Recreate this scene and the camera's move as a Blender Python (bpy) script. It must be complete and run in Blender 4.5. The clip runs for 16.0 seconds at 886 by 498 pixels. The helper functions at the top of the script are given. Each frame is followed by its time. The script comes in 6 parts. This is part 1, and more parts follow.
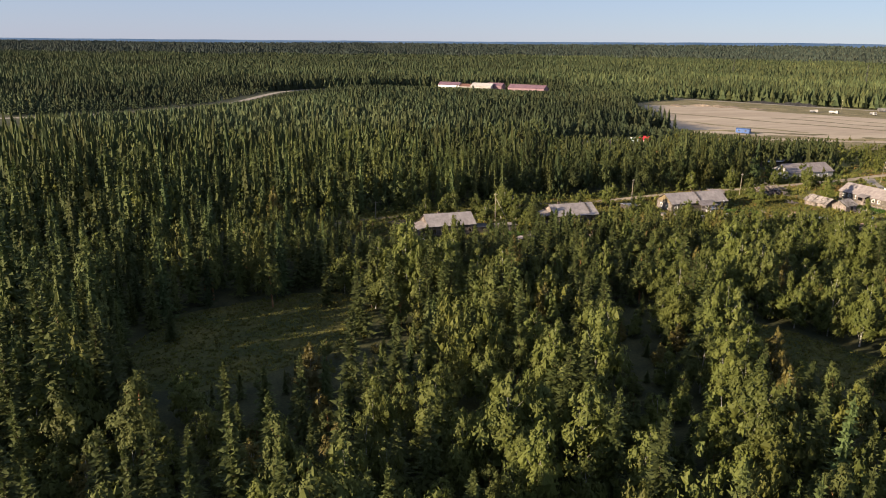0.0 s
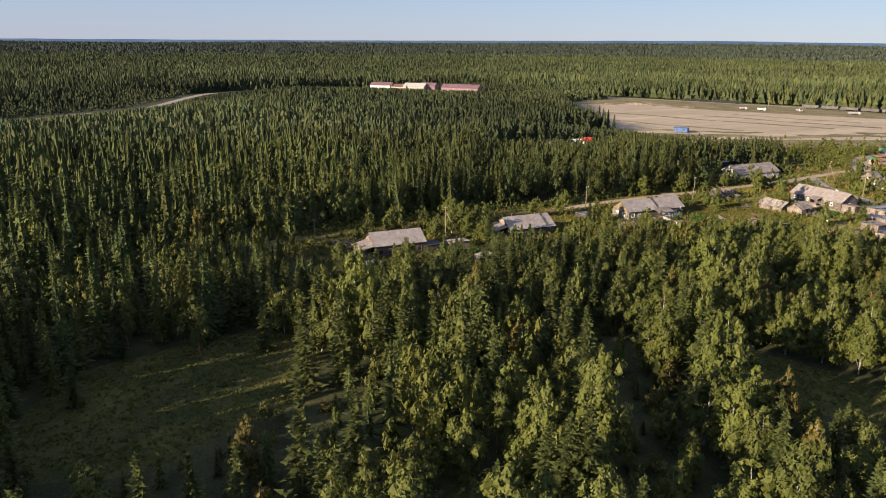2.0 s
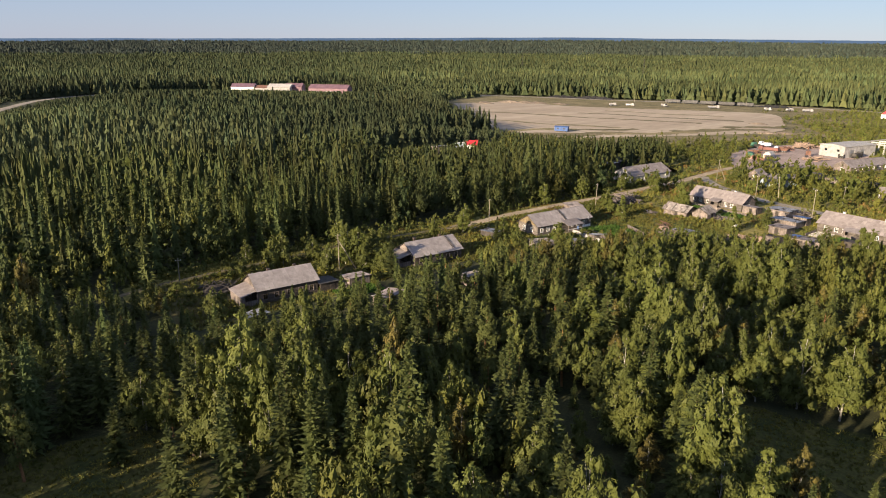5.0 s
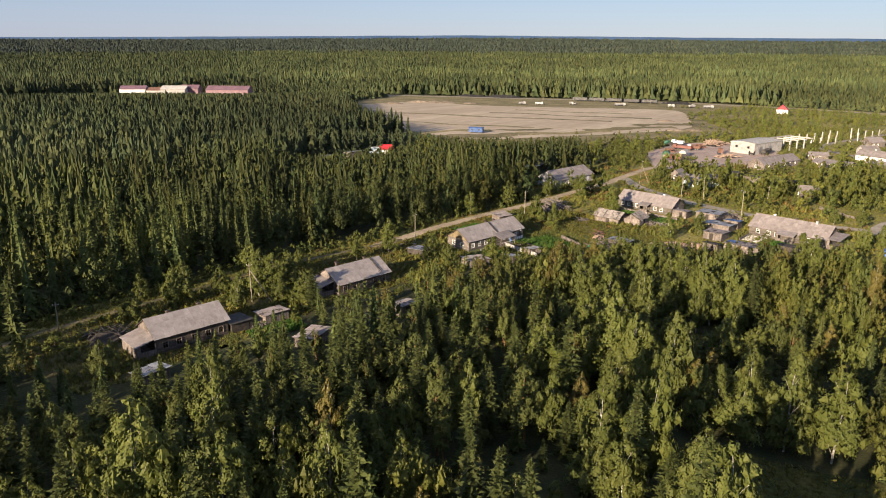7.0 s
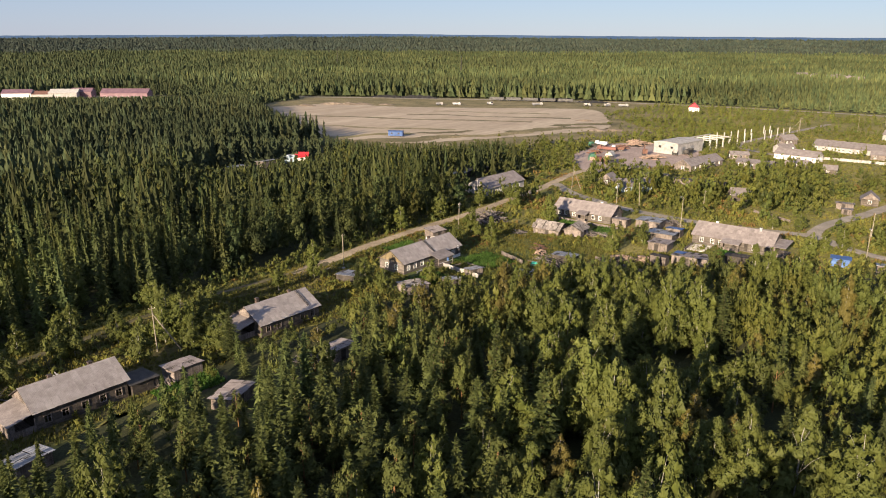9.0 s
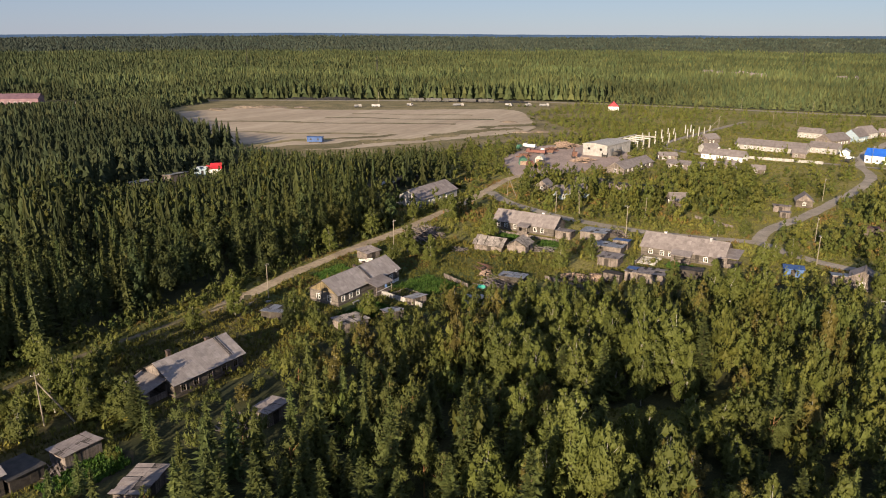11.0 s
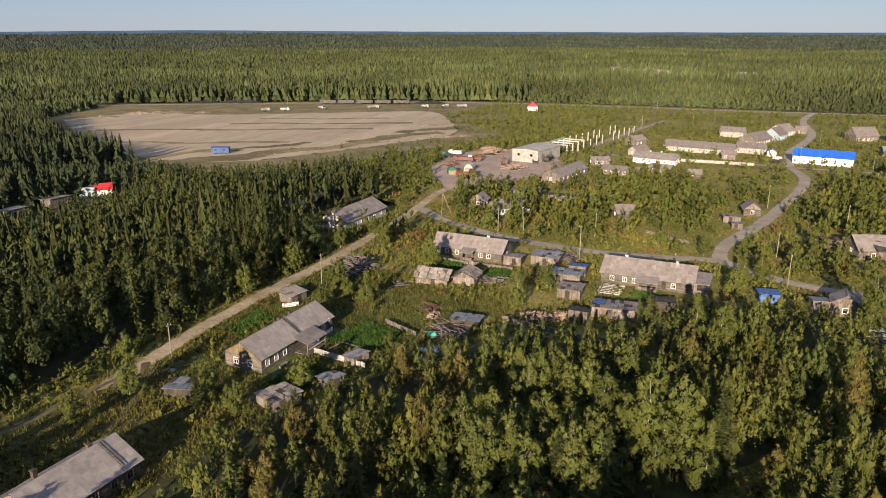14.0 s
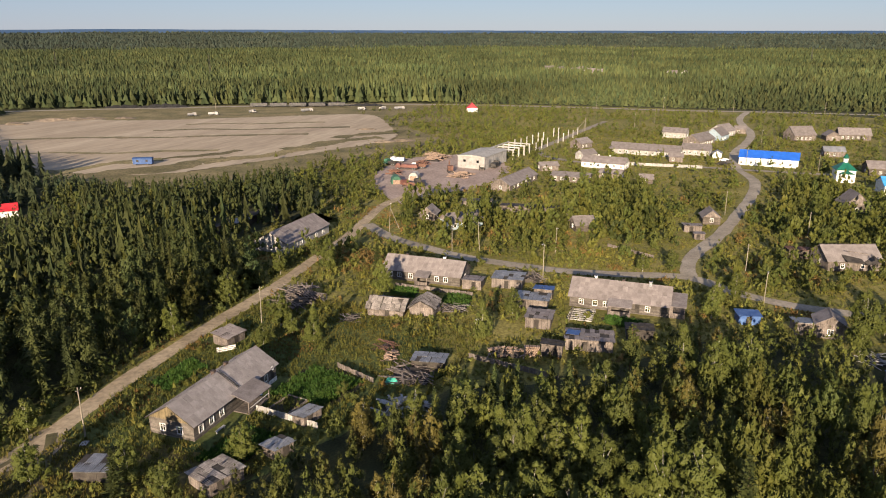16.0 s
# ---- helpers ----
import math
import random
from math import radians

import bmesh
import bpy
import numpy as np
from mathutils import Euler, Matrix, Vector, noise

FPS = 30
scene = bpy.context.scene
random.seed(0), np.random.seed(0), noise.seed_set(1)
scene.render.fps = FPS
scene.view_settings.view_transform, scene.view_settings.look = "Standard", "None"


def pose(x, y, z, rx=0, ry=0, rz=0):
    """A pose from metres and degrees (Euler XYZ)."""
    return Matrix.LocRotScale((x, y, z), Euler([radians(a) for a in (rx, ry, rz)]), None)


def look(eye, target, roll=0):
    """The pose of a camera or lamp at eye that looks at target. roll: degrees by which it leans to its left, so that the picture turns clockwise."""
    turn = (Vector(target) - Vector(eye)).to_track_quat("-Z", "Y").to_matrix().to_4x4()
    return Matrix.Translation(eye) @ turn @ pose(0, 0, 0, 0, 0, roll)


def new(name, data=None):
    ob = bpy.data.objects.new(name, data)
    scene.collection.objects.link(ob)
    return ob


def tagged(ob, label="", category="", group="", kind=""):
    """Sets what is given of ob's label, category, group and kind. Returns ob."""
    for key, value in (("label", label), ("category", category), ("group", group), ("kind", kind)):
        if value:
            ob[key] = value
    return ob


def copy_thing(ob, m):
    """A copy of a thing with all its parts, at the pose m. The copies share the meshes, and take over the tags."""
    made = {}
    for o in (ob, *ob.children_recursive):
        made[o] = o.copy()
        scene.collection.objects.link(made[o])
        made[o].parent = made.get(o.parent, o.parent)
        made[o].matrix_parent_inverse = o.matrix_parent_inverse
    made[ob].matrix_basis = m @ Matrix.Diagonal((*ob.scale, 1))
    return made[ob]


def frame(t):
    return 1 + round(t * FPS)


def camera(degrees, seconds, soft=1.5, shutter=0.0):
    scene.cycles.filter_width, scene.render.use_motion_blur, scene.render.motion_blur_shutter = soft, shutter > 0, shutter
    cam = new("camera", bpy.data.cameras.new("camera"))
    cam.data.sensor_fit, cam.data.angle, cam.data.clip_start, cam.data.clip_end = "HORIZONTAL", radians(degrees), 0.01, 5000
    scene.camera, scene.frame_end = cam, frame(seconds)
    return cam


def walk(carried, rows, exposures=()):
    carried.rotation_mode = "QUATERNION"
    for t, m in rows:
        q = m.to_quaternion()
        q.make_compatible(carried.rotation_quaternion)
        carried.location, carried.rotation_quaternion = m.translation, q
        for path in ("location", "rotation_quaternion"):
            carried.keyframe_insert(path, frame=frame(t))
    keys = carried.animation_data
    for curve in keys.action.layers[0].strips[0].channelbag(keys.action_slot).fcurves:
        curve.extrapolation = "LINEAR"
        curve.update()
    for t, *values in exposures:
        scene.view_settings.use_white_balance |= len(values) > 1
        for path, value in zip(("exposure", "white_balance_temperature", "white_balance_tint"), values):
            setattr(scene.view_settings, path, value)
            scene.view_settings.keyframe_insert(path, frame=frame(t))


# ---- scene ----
cam = camera(64.0, 16.0, soft=1.0)
METRES, EYE, TILT, LEAN, TURN = 143.27, 50.0, 0.0, 0.0, -19.6
ROWS = [
    (0.0, 0.0, 0.0, 0.0, 0.28, -16.07, -0.96),
    (0.5, -0.0069, 0.0314, 0.0007, -1.09, -16.08, -0.92),
    (1.0, -0.0134, 0.0628, 0.0013, -2.5, -16.07, -0.87),
    (1.5, -0.0193, 0.0943, 0.002, -3.92, -16.07, -0.84),
    (2.0, -0.0246, 0.126, 0.0024, -5.34, -16.07, -0.78),
    (2.5, -0.0291, 0.1577, 0.0032, -7.05, -16.06, -0.72),
    (3.0, -0.033, 0.1896, 0.0039, -8.87, -16.07, -0.66),
    (3.5, -0.0361, 0.2213, 0.0047, -10.64, -16.08, -0.61),
    (4.0, -0.0385, 0.2528, 0.0056, -12.38, -16.11, -0.57),
    (6.5, -0.0328, 0.4093, 0.0108, -21.81, -16.23, -0.36),
    (7.0, -0.0291, 0.4407, 0.0119, -23.71, -16.26, -0.33),
    (7.5, -0.0243, 0.4719, 0.0129, -25.6, -16.27, -0.32),
    (8.0, -0.0183, 0.5031, 0.0143, -27.33, -16.3, -0.3),
    (8.5, -0.011, 0.5332, 0.016, -28.99, -16.32, -0.27),
    (9.0, -0.0025, 0.5644, 0.0171, -30.78, -16.34, -0.26),
    (9.5, 0.0061, 0.5947, 0.0187, -32.82, -16.36, -0.22),
    (12.0, 0.0622, 0.7393, 0.0267, -40.03, -16.49, -0.06),
    (12.5, 0.0754, 0.7668, 0.0283, -41.22, -16.53, -0.04),
    (13.0, 0.089, 0.7937, 0.0301, -42.4, -16.57, -0.01),
    (13.5, 0.1034, 0.8202, 0.0318, -43.61, -16.61, -0.0),
    (14.0, 0.1189, 0.8467, 0.0335, -44.94, -16.65, 0.06),
    (14.5, 0.1342, 0.8726, 0.0355, -46.28, -16.7, 0.07),
    (15.0, 0.1505, 0.8978, 0.0377, -47.6, -16.73, 0.08),
    (15.5, 0.1669, 0.9231, 0.0397, -48.99, -16.75, 0.1),
    (16.0, 0.1843, 0.9471, 0.0416, -50.31, -16.78, 0.15),
]
walk(cam, [(t, pose(0, 0, EYE, TILT, LEAN, TURN) @ pose(METRES * x, METRES * y, METRES * z, 90 + pitch, roll, yaw)) for t, x, y, z, yaw, pitch, roll in ROWS],
     exposures=[(0.0, 1.38), (8.0, 1.34), (9.0, 1.34), (9.5, 1.05), (11.8, 1.04), (16.0, 1.09)])

# ---- world and sun ----
SUN_EL, SHADE_DIR = 15.0, 9.0          # degrees: height of the sun; heading of the shadows from +x
world = bpy.data.worlds.new("sky")
scene.world = world
world.use_nodes = True
wn = world.node_tree
sky = wn.nodes.new("ShaderNodeTexSky")
sky.sky_type = "NISHITA"
sky.sun_disc = False
sky.sun_elevation = radians(SUN_EL)
sky.sun_rotation = radians(270 - SHADE_DIR)
sky.air_density, sky.dust_density, sky.ozone_density = 1.0, 0.2, 3.0
sky.altitude = 800
back = wn.nodes["Background"]
back.inputs["Strength"].default_value = 0.065
veil = wn.nodes.new("ShaderNodeMix")          # thin high cloud, even over the whole sky
veil.data_type = "RGBA"
veil.inputs[0].default_value = 0.72
veil.inputs[7].default_value = (2.3, 2.65, 4.0, 1)
wn.links.new(sky.outputs[0], veil.inputs[6])
wn.links.new(veil.outputs[2], back.inputs["Color"])
sun = new("sun", bpy.data.lights.new("sun", "SUN"))
sun.data.energy, sun.data.angle, sun.data.color = 5.0, radians(0.6), (1.0, 0.80, 0.58)
sun.matrix_world = look((-math.cos(radians(SHADE_DIR)), -math.sin(radians(SHADE_DIR)), math.tan(radians(SUN_EL))), (0, 0, 0))

# ---- materials ----
def mat(name, c1, c2, scale=1.0, rough=0.9, bump=0.3, metal=0.0, fine=8.0, stretch=(1, 1, 1), vary=0.15, bands=None, attr="", leaf=0.0, spec=0.3, swing=0.0, speck=None):
    """Two colours mixed by a coarse noise, darkened and lightened by a fine one; bands=(axis, width): board or sheet joints."""
    m = bpy.data.materials.new(name)
    m.use_nodes = True
    nt = m.node_tree
    N, Lk = nt.nodes, nt.links.new
    bsdf = N["Principled BSDF"]
    tc, info = N.new("ShaderNodeTexCoord"), N.new("ShaderNodeObjectInfo")
    mp = N.new("ShaderNodeMapping")
    mp.inputs["Scale"].default_value = stretch
    mp.inputs["Rotation"].default_value = (0, 0, radians(swing))
    Lk(tc.outputs["Object"], mp.inputs["Vector"])
    shift = N.new("ShaderNodeMath")
    shift.operation = "MULTIPLY"
    shift.inputs[1].default_value = 37.0
    Lk(info.outputs["Random"], shift.inputs[0])
    n1, n2 = N.new("ShaderNodeTexNoise"), N.new("ShaderNodeTexNoise")
    for n, s, d in ((n1, scale, 4), (n2, scale * fine, 3)):
        n.noise_dimensions = "4D"
        n.inputs["Scale"].default_value = s
        n.inputs["Detail"].default_value = d
        Lk(mp.outputs[0], n.inputs["Vector"])
        Lk(shift.outputs[0], n.inputs["W"])
    ramp = N.new("ShaderNodeValToRGB")
    ramp.color_ramp.elements[0].position, ramp.color_ramp.elements[1].position = 0.36, 0.66
    ramp.color_ramp.elements[0].color, ramp.color_ramp.elements[1].color = (*c1, 1), (*c2, 1)
    Lk(n1.outputs["Fac"], ramp.inputs[0])
    value = N.new("ShaderNodeMapRange")
    value.inputs[1].default_value, value.inputs[2].default_value = 0.25, 0.75
    grain = vary if speck is None else speck
    value.inputs[3].default_value, value.inputs[4].default_value = 1 - 2 * grain, 1 + 1.4 * grain
    Lk(n2.outputs["Fac"], value.inputs[0])
    last = value.outputs[0]
    each = N.new("ShaderNodeMapRange")
    each.inputs[3].default_value, each.inputs[4].default_value = 1 - vary, 1 + vary
    Lk(info.outputs["Random"], each.inputs[0])
    mul = N.new("ShaderNodeMath")
    mul.operation = "MULTIPLY"
    Lk(last, mul.inputs[0])
    Lk(each.outputs[0], mul.inputs[1])
    last = mul.outputs[0]
    height = n2.outputs["Fac"]
    if bands:
        sep = N.new("ShaderNodeSeparateXYZ")
        Lk(tc.outputs["Object"], sep.inputs[0])
        d = N.new("ShaderNodeMath")
        d.operation = "DIVIDE"
        d.inputs[1].default_value = bands[1]
        Lk(sep.outputs[bands[0]], d.inputs[0])
        fl, fr = N.new("ShaderNodeMath"), N.new("ShaderNodeMath")
        fl.operation, fr.operation = "FLOOR", "FRACT"
        Lk(d.outputs[0], fl.inputs[0])
        Lk(d.outputs[0], fr.inputs[0])
        wh = N.new("ShaderNodeTexWhiteNoise")
        wh.noise_dimensions = "1D"
        Lk(fl.outputs[0], wh.inputs["W"])
        tone = N.new("ShaderNodeMapRange")
        tone.inputs[3].default_value, tone.inputs[4].default_value = 0.7, 1.2
        Lk(wh.outputs["Value"], tone.inputs[0])
        gap = N.new("ShaderNodeMath")
        gap.operation = "GREATER_THAN"
        gap.inputs[1].default_value = 0.1
        Lk(fr.outputs[0], gap.inputs[0])
        dim = N.new("ShaderNodeMapRange")
        dim.inputs[3].default_value = 0.45
        Lk(gap.outputs[0], dim.inputs[0])
        for src in (tone, dim):
            k = N.new("ShaderNodeMath")
            k.operation = "MULTIPLY"
            Lk(last, k.inputs[0])
            Lk(src.outputs[0], k.inputs[1])
            last = k.outputs[0]
    mix = N.new("ShaderNodeMix")
    mix.data_type, mix.blend_type = "RGBA", "MULTIPLY"
    mix.inputs[0].default_value = 1.0
    colour = ramp.outputs[0]
    if attr:                                   # a tint of its own for every plant of a joined mesh
        at = N.new("ShaderNodeAttribute")
        at.attribute_name = attr
        tint = N.new("ShaderNodeMix")
        tint.data_type, tint.blend_type = "RGBA", "MULTIPLY"
        tint.inputs[0].default_value = 1.0
        Lk(colour, tint.inputs[6])
        Lk(at.outputs["Color"], tint.inputs[7])
        colour = tint.outputs[2]
    Lk(colour, mix.inputs[6])
    Lk(last, mix.inputs[7])
    Lk(mix.outputs[2], bsdf.inputs["Base Color"])
    bsdf.inputs["Roughness"].default_value = rough
    bsdf.inputs["Metallic"].default_value = metal
    bsdf.inputs["Specular IOR Level"].default_value = spec
    if bump:
        b = N.new("ShaderNodeBump")
        b.inputs["Strength"].default_value = bump
        b.inputs["Distance"].default_value = 0.05
        Lk(height, b.inputs["Height"])
        Lk(b.outputs[0], bsdf.inputs["Normal"])
    if leaf:
        tr, ms = N.new("ShaderNodeBsdfTranslucent"), N.new("ShaderNodeMixShader")
        Lk(mix.outputs[2], tr.inputs["Color"])
        ms.inputs[0].default_value = leaf
        Lk(bsdf.outputs[0], ms.inputs[1])
        Lk(tr.outputs[0], ms.inputs[2])
        Lk(ms.outputs[0], N["Material Output"].inputs["Surface"])
    return m


M_GRASS = mat("grass", (0.135, 0.131, 0.031), (0.245, 0.21, 0.06), 0.05, 1.0, 0.8, fine=30, vary=0.3)
M_LUSH = mat("lush_grass", (0.048, 0.07, 0.018), (0.105, 0.115, 0.032), 0.12, 1.0, 0.8, fine=12, vary=0.3)
M_FLOOR = mat("forest_floor", (0.024, 0.03, 0.011), (0.058, 0.058, 0.02), 0.25, 1.0, 0.8, fine=12, vary=0.3)
M_WEEDS = mat("weeds", (0.1, 0.115, 0.023), (0.185, 0.178, 0.042), 0.06, 0.9, 0, vary=0.2, attr="tint", leaf=0.3)
M_MEADOW = mat("meadow_turf", (0.046, 0.057, 0.013), (0.11, 0.1, 0.024), 0.15, 1.0, 0.6, fine=12, vary=0.3)
M_DRYSTRIP = mat("dry_grass_strip", (0.13, 0.115, 0.055), (0.25, 0.205, 0.115), 0.12, 1.0, 0.5, fine=9, vary=0.25)
M_SOIL = mat("bare_soil", (0.37, 0.298, 0.21), (0.47, 0.388, 0.28), 0.05, 1.0, 0.4, fine=9, stretch=(0.16, 1.0, 1), vary=0.12, swing=60)
M_MOUND = mat("dug_soil", (0.16, 0.13, 0.095), (0.27, 0.215, 0.16), 0.4, 1.0, 0.5, fine=7, vary=0.25)
M_DIRT = mat("dirt_road", (0.25, 0.197, 0.13), (0.37, 0.297, 0.2), 0.15, 1.0, 0.4, fine=9, vary=0.2)
M_TRACK = mat("grassy_track", (0.07, 0.068, 0.026), (0.17, 0.14, 0.085), 0.16, 1.0, 0.4, fine=7, vary=0.2)
M_YARD = mat("yard_dirt", (0.28, 0.215, 0.18), (0.38, 0.3, 0.255), 0.12, 1.0, 0.5, fine=9, vary=0.2)
M_STREET = mat("gravel_street", (0.265, 0.23, 0.178), (0.365, 0.32, 0.255), 0.2, 1.0, 0.3, fine=10, vary=0.15)
M_FIELDGRASS = mat("dry_field_grass", (0.13, 0.115, 0.048), (0.24, 0.195, 0.095), 0.06, 1.0, 0.7, fine=20, vary=0.3)
# dry grass colour, darkened to carry the shade of nearby trees
M_ROUGH = mat("shade_darkened_dry_grass", (0.058, 0.056, 0.018), (0.12, 0.1, 0.036), 0.12, 1.0, 0.7, fine=14, vary=0.3)
M_GARDEN = mat("garden_bed", (0.03, 0.03, 0.015), (0.06, 0.05, 0.03), 0.8, 1.0, 0.5)
M_CROP = mat("potato_leaves", (0.04, 0.095, 0.013), (0.078, 0.145, 0.023), 0.5, 0.7, 0, attr="tint", leaf=0.3)
M_SLATE = mat("slate_sheet", (0.178, 0.154, 0.146), (0.27, 0.238, 0.226), 0.6, 0.9, 0.2, fine=7, vary=0.075)
M_SLATE_PALE = mat("pale_slate_sheet", (0.225, 0.2, 0.19), (0.325, 0.295, 0.278), 0.6, 0.9, 0.2, fine=7, vary=0.075)
M_SLATE_FAR = mat("slate_roofing", (0.162, 0.141, 0.133), (0.238, 0.211, 0.2), 0.7, 0.9, 0.3, fine=7, vary=0.15)
M_PLANK = mat("weathered_planks", (0.065, 0.054, 0.045), (0.13, 0.11, 0.092), 0.7, 0.95, 0.3, fine=6, vary=0.15, bands=(2, 0.18))
M_BOARD = mat("grey_boards", (0.135, 0.113, 0.1), (0.25, 0.213, 0.19), 0.9, 0.95, 0.3, fine=6, vary=0.18, bands=(0, 0.16))
M_BOARD_Y = mat("grey_boards_across", (0.135, 0.113, 0.1), (0.25, 0.213, 0.19), 0.9, 0.95, 0.3, fine=6, vary=0.18, bands=(1, 0.16))
M_DARKWOOD = mat("old_dark_wood", (0.035, 0.03, 0.027), (0.08, 0.07, 0.06), 0.8, 0.95, 0.4)
M_OCHRE = mat("ochre_boards", (0.16, 0.125, 0.07), (0.24, 0.19, 0.11), 0.8, 0.9, 0.2, bands=(1, 0.16))
M_WHITEWASH = mat("old_whitewash", (0.28, 0.268, 0.256), (0.42, 0.405, 0.386), 0.6, 0.95, 0.2, vary=0.12)
M_WHITE = mat("white_paint", (0.62, 0.61, 0.58), (0.78, 0.77, 0.75), 1.0, 0.6, 0.1, vary=0.06)
M_BRICK = mat("chimney_brick", (0.06, 0.048, 0.042), (0.125, 0.09, 0.075), 3.0, 0.95, 0.3, bands=(2, 0.09))
M_CONCRETE = mat("concrete", (0.36, 0.35, 0.32), (0.5, 0.48, 0.44), 0.8, 0.9, 0.2)
M_BLUE = mat("blue_sheet_metal", (0.02, 0.12, 0.55), (0.03, 0.16, 0.65), 0.4, 0.45, 0.1, 0.0, vary=0.06)
M_BLUE_OLD = mat("faded_blue_paint", (0.04, 0.095, 0.26), (0.085, 0.155, 0.33), 1.0, 0.6, 0.2, vary=0.15)
M_TEAL = mat("pale_blue_paint", (0.25, 0.33, 0.40), (0.36, 0.43, 0.48), 1.0, 0.7, 0.1)
M_RED = mat("red_sheet_metal", (0.40, 0.02, 0.03), (0.52, 0.04, 0.05), 0.4, 0.5, 0.1, vary=0.08)
M_MAROON = mat("maroon_sheet_metal", (0.15, 0.088, 0.105), (0.22, 0.132, 0.15), 0.3, 0.5, 0.1, vary=0.1)
M_RUST = mat("rusty_metal", (0.12, 0.064, 0.045), (0.21, 0.112, 0.082), 1.2, 0.85, 0.3)
M_ORANGE = mat("orange_red_paint", (0.13, 0.06, 0.05), (0.2, 0.088, 0.072), 0.8, 0.6, 0.1)
M_GREENTARP = mat("green_tarpaulin", (0.045, 0.13, 0.085), (0.07, 0.18, 0.12), 0.7, 0.7, 0.4)
M_GREENROOF = mat("green_sheet_metal", (0.008, 0.085, 0.055), (0.014, 0.12, 0.08), 0.6, 0.45, 0.1)
M_GREYMETAL = mat("grey_sheet_metal", (0.2, 0.205, 0.215), (0.32, 0.325, 0.335), 0.5, 0.5, 0.1, 0.3)
M_DARKMETAL = mat("dark_metal", (0.03, 0.03, 0.03), (0.06, 0.055, 0.05), 1.0, 0.7, 0.2)
M_COAL = mat("coal", (0.012, 0.012, 0.013), (0.03, 0.03, 0.03), 1.0, 0.9, 0.6)
M_POLE = mat("pole_wood", (0.2, 0.175, 0.135), (0.31, 0.275, 0.215), 0.8, 0.9, 0.2, stretch=(1, 1, 0.1))
M_LOG = mat("split_logs", (0.22, 0.15, 0.11), (0.37, 0.28, 0.215), 2.0, 0.9, 0.3)
M_BARK = mat("conifer_bark", (0.07, 0.05, 0.035), (0.14, 0.10, 0.07), 2.0, 1.0, 0.4, stretch=(1, 1, 0.2))
M_PINEBARK = mat("pine_bark", (0.16, 0.085, 0.04), (0.27, 0.15, 0.07), 2.0, 1.0, 0.4, stretch=(1, 1, 0.3))
M_BIRCHBARK = mat("birch_bark", (0.16, 0.15, 0.13), (0.42, 0.4, 0.36), 3.0, 0.9, 0.2, stretch=(1, 1, 1.6))
M_SPRUCE = mat("spruce_needles", (0.066, 0.084, 0.022), (0.083, 0.099, 0.027), 0.35, 0.8, 0, fine=6, vary=0.22, leaf=0.3, speck=0.1)
M_PINE = mat("pine_needles", (0.077, 0.092, 0.021), (0.096, 0.109, 0.026), 0.35, 0.8, 0, fine=6, vary=0.22, leaf=0.3, speck=0.1)
M_BIRCH = mat("birch_leaves", (0.086, 0.104, 0.02), (0.11, 0.123, 0.025), 0.3, 0.7, 0, fine=6, vary=0.22, leaf=0.3, speck=0.1)
M_AUTUMN = mat("turning_birch_leaves", (0.112, 0.098, 0.022), (0.138, 0.113, 0.027), 0.3, 0.7, 0, fine=6, vary=0.22, leaf=0.3, speck=0.1)
M_SPRUCE_W = mat("spruce_woods", (0.067, 0.086, 0.024), (0.084, 0.1, 0.028), 0.35, 0.8, 0, fine=6, vary=0.22, leaf=0.3, attr="tint", speck=0.1)
M_BIRCH_W = mat("birch_woods", (0.086, 0.104, 0.02), (0.11, 0.123, 0.025), 0.3, 0.7, 0, fine=6, vary=0.22, leaf=0.3, attr="tint", speck=0.1)
# bluish distance haze is mixed into the base colours of the far woods
M_PLAIN_W = mat("hazed_horizon_woods", (0.028, 0.041, 0.033), (0.043, 0.055, 0.043), 0.006, 0.9, 0, fine=16, vary=0.2, leaf=0.3, attr="tint", speck=0.1)
M_FAR_W = mat("hazed_distant_woods", (0.052, 0.071, 0.031), (0.076, 0.093, 0.04), 0.012, 0.9, 0, fine=16, vary=0.2, leaf=0.35, attr="tint", speck=0.1)


def glass():
    m = bpy.data.materials.new("window_glass")
    m.use_nodes = True
    b = m.node_tree.nodes["Principled BSDF"]
    b.inputs["Base Color"].default_value = (0.9, 0.95, 0.95, 1)
    b.inputs["Roughness"].default_value = 0.05
    b.inputs["Transmission Weight"].default_value = 1.0
    return m


M_GLASS = glass()

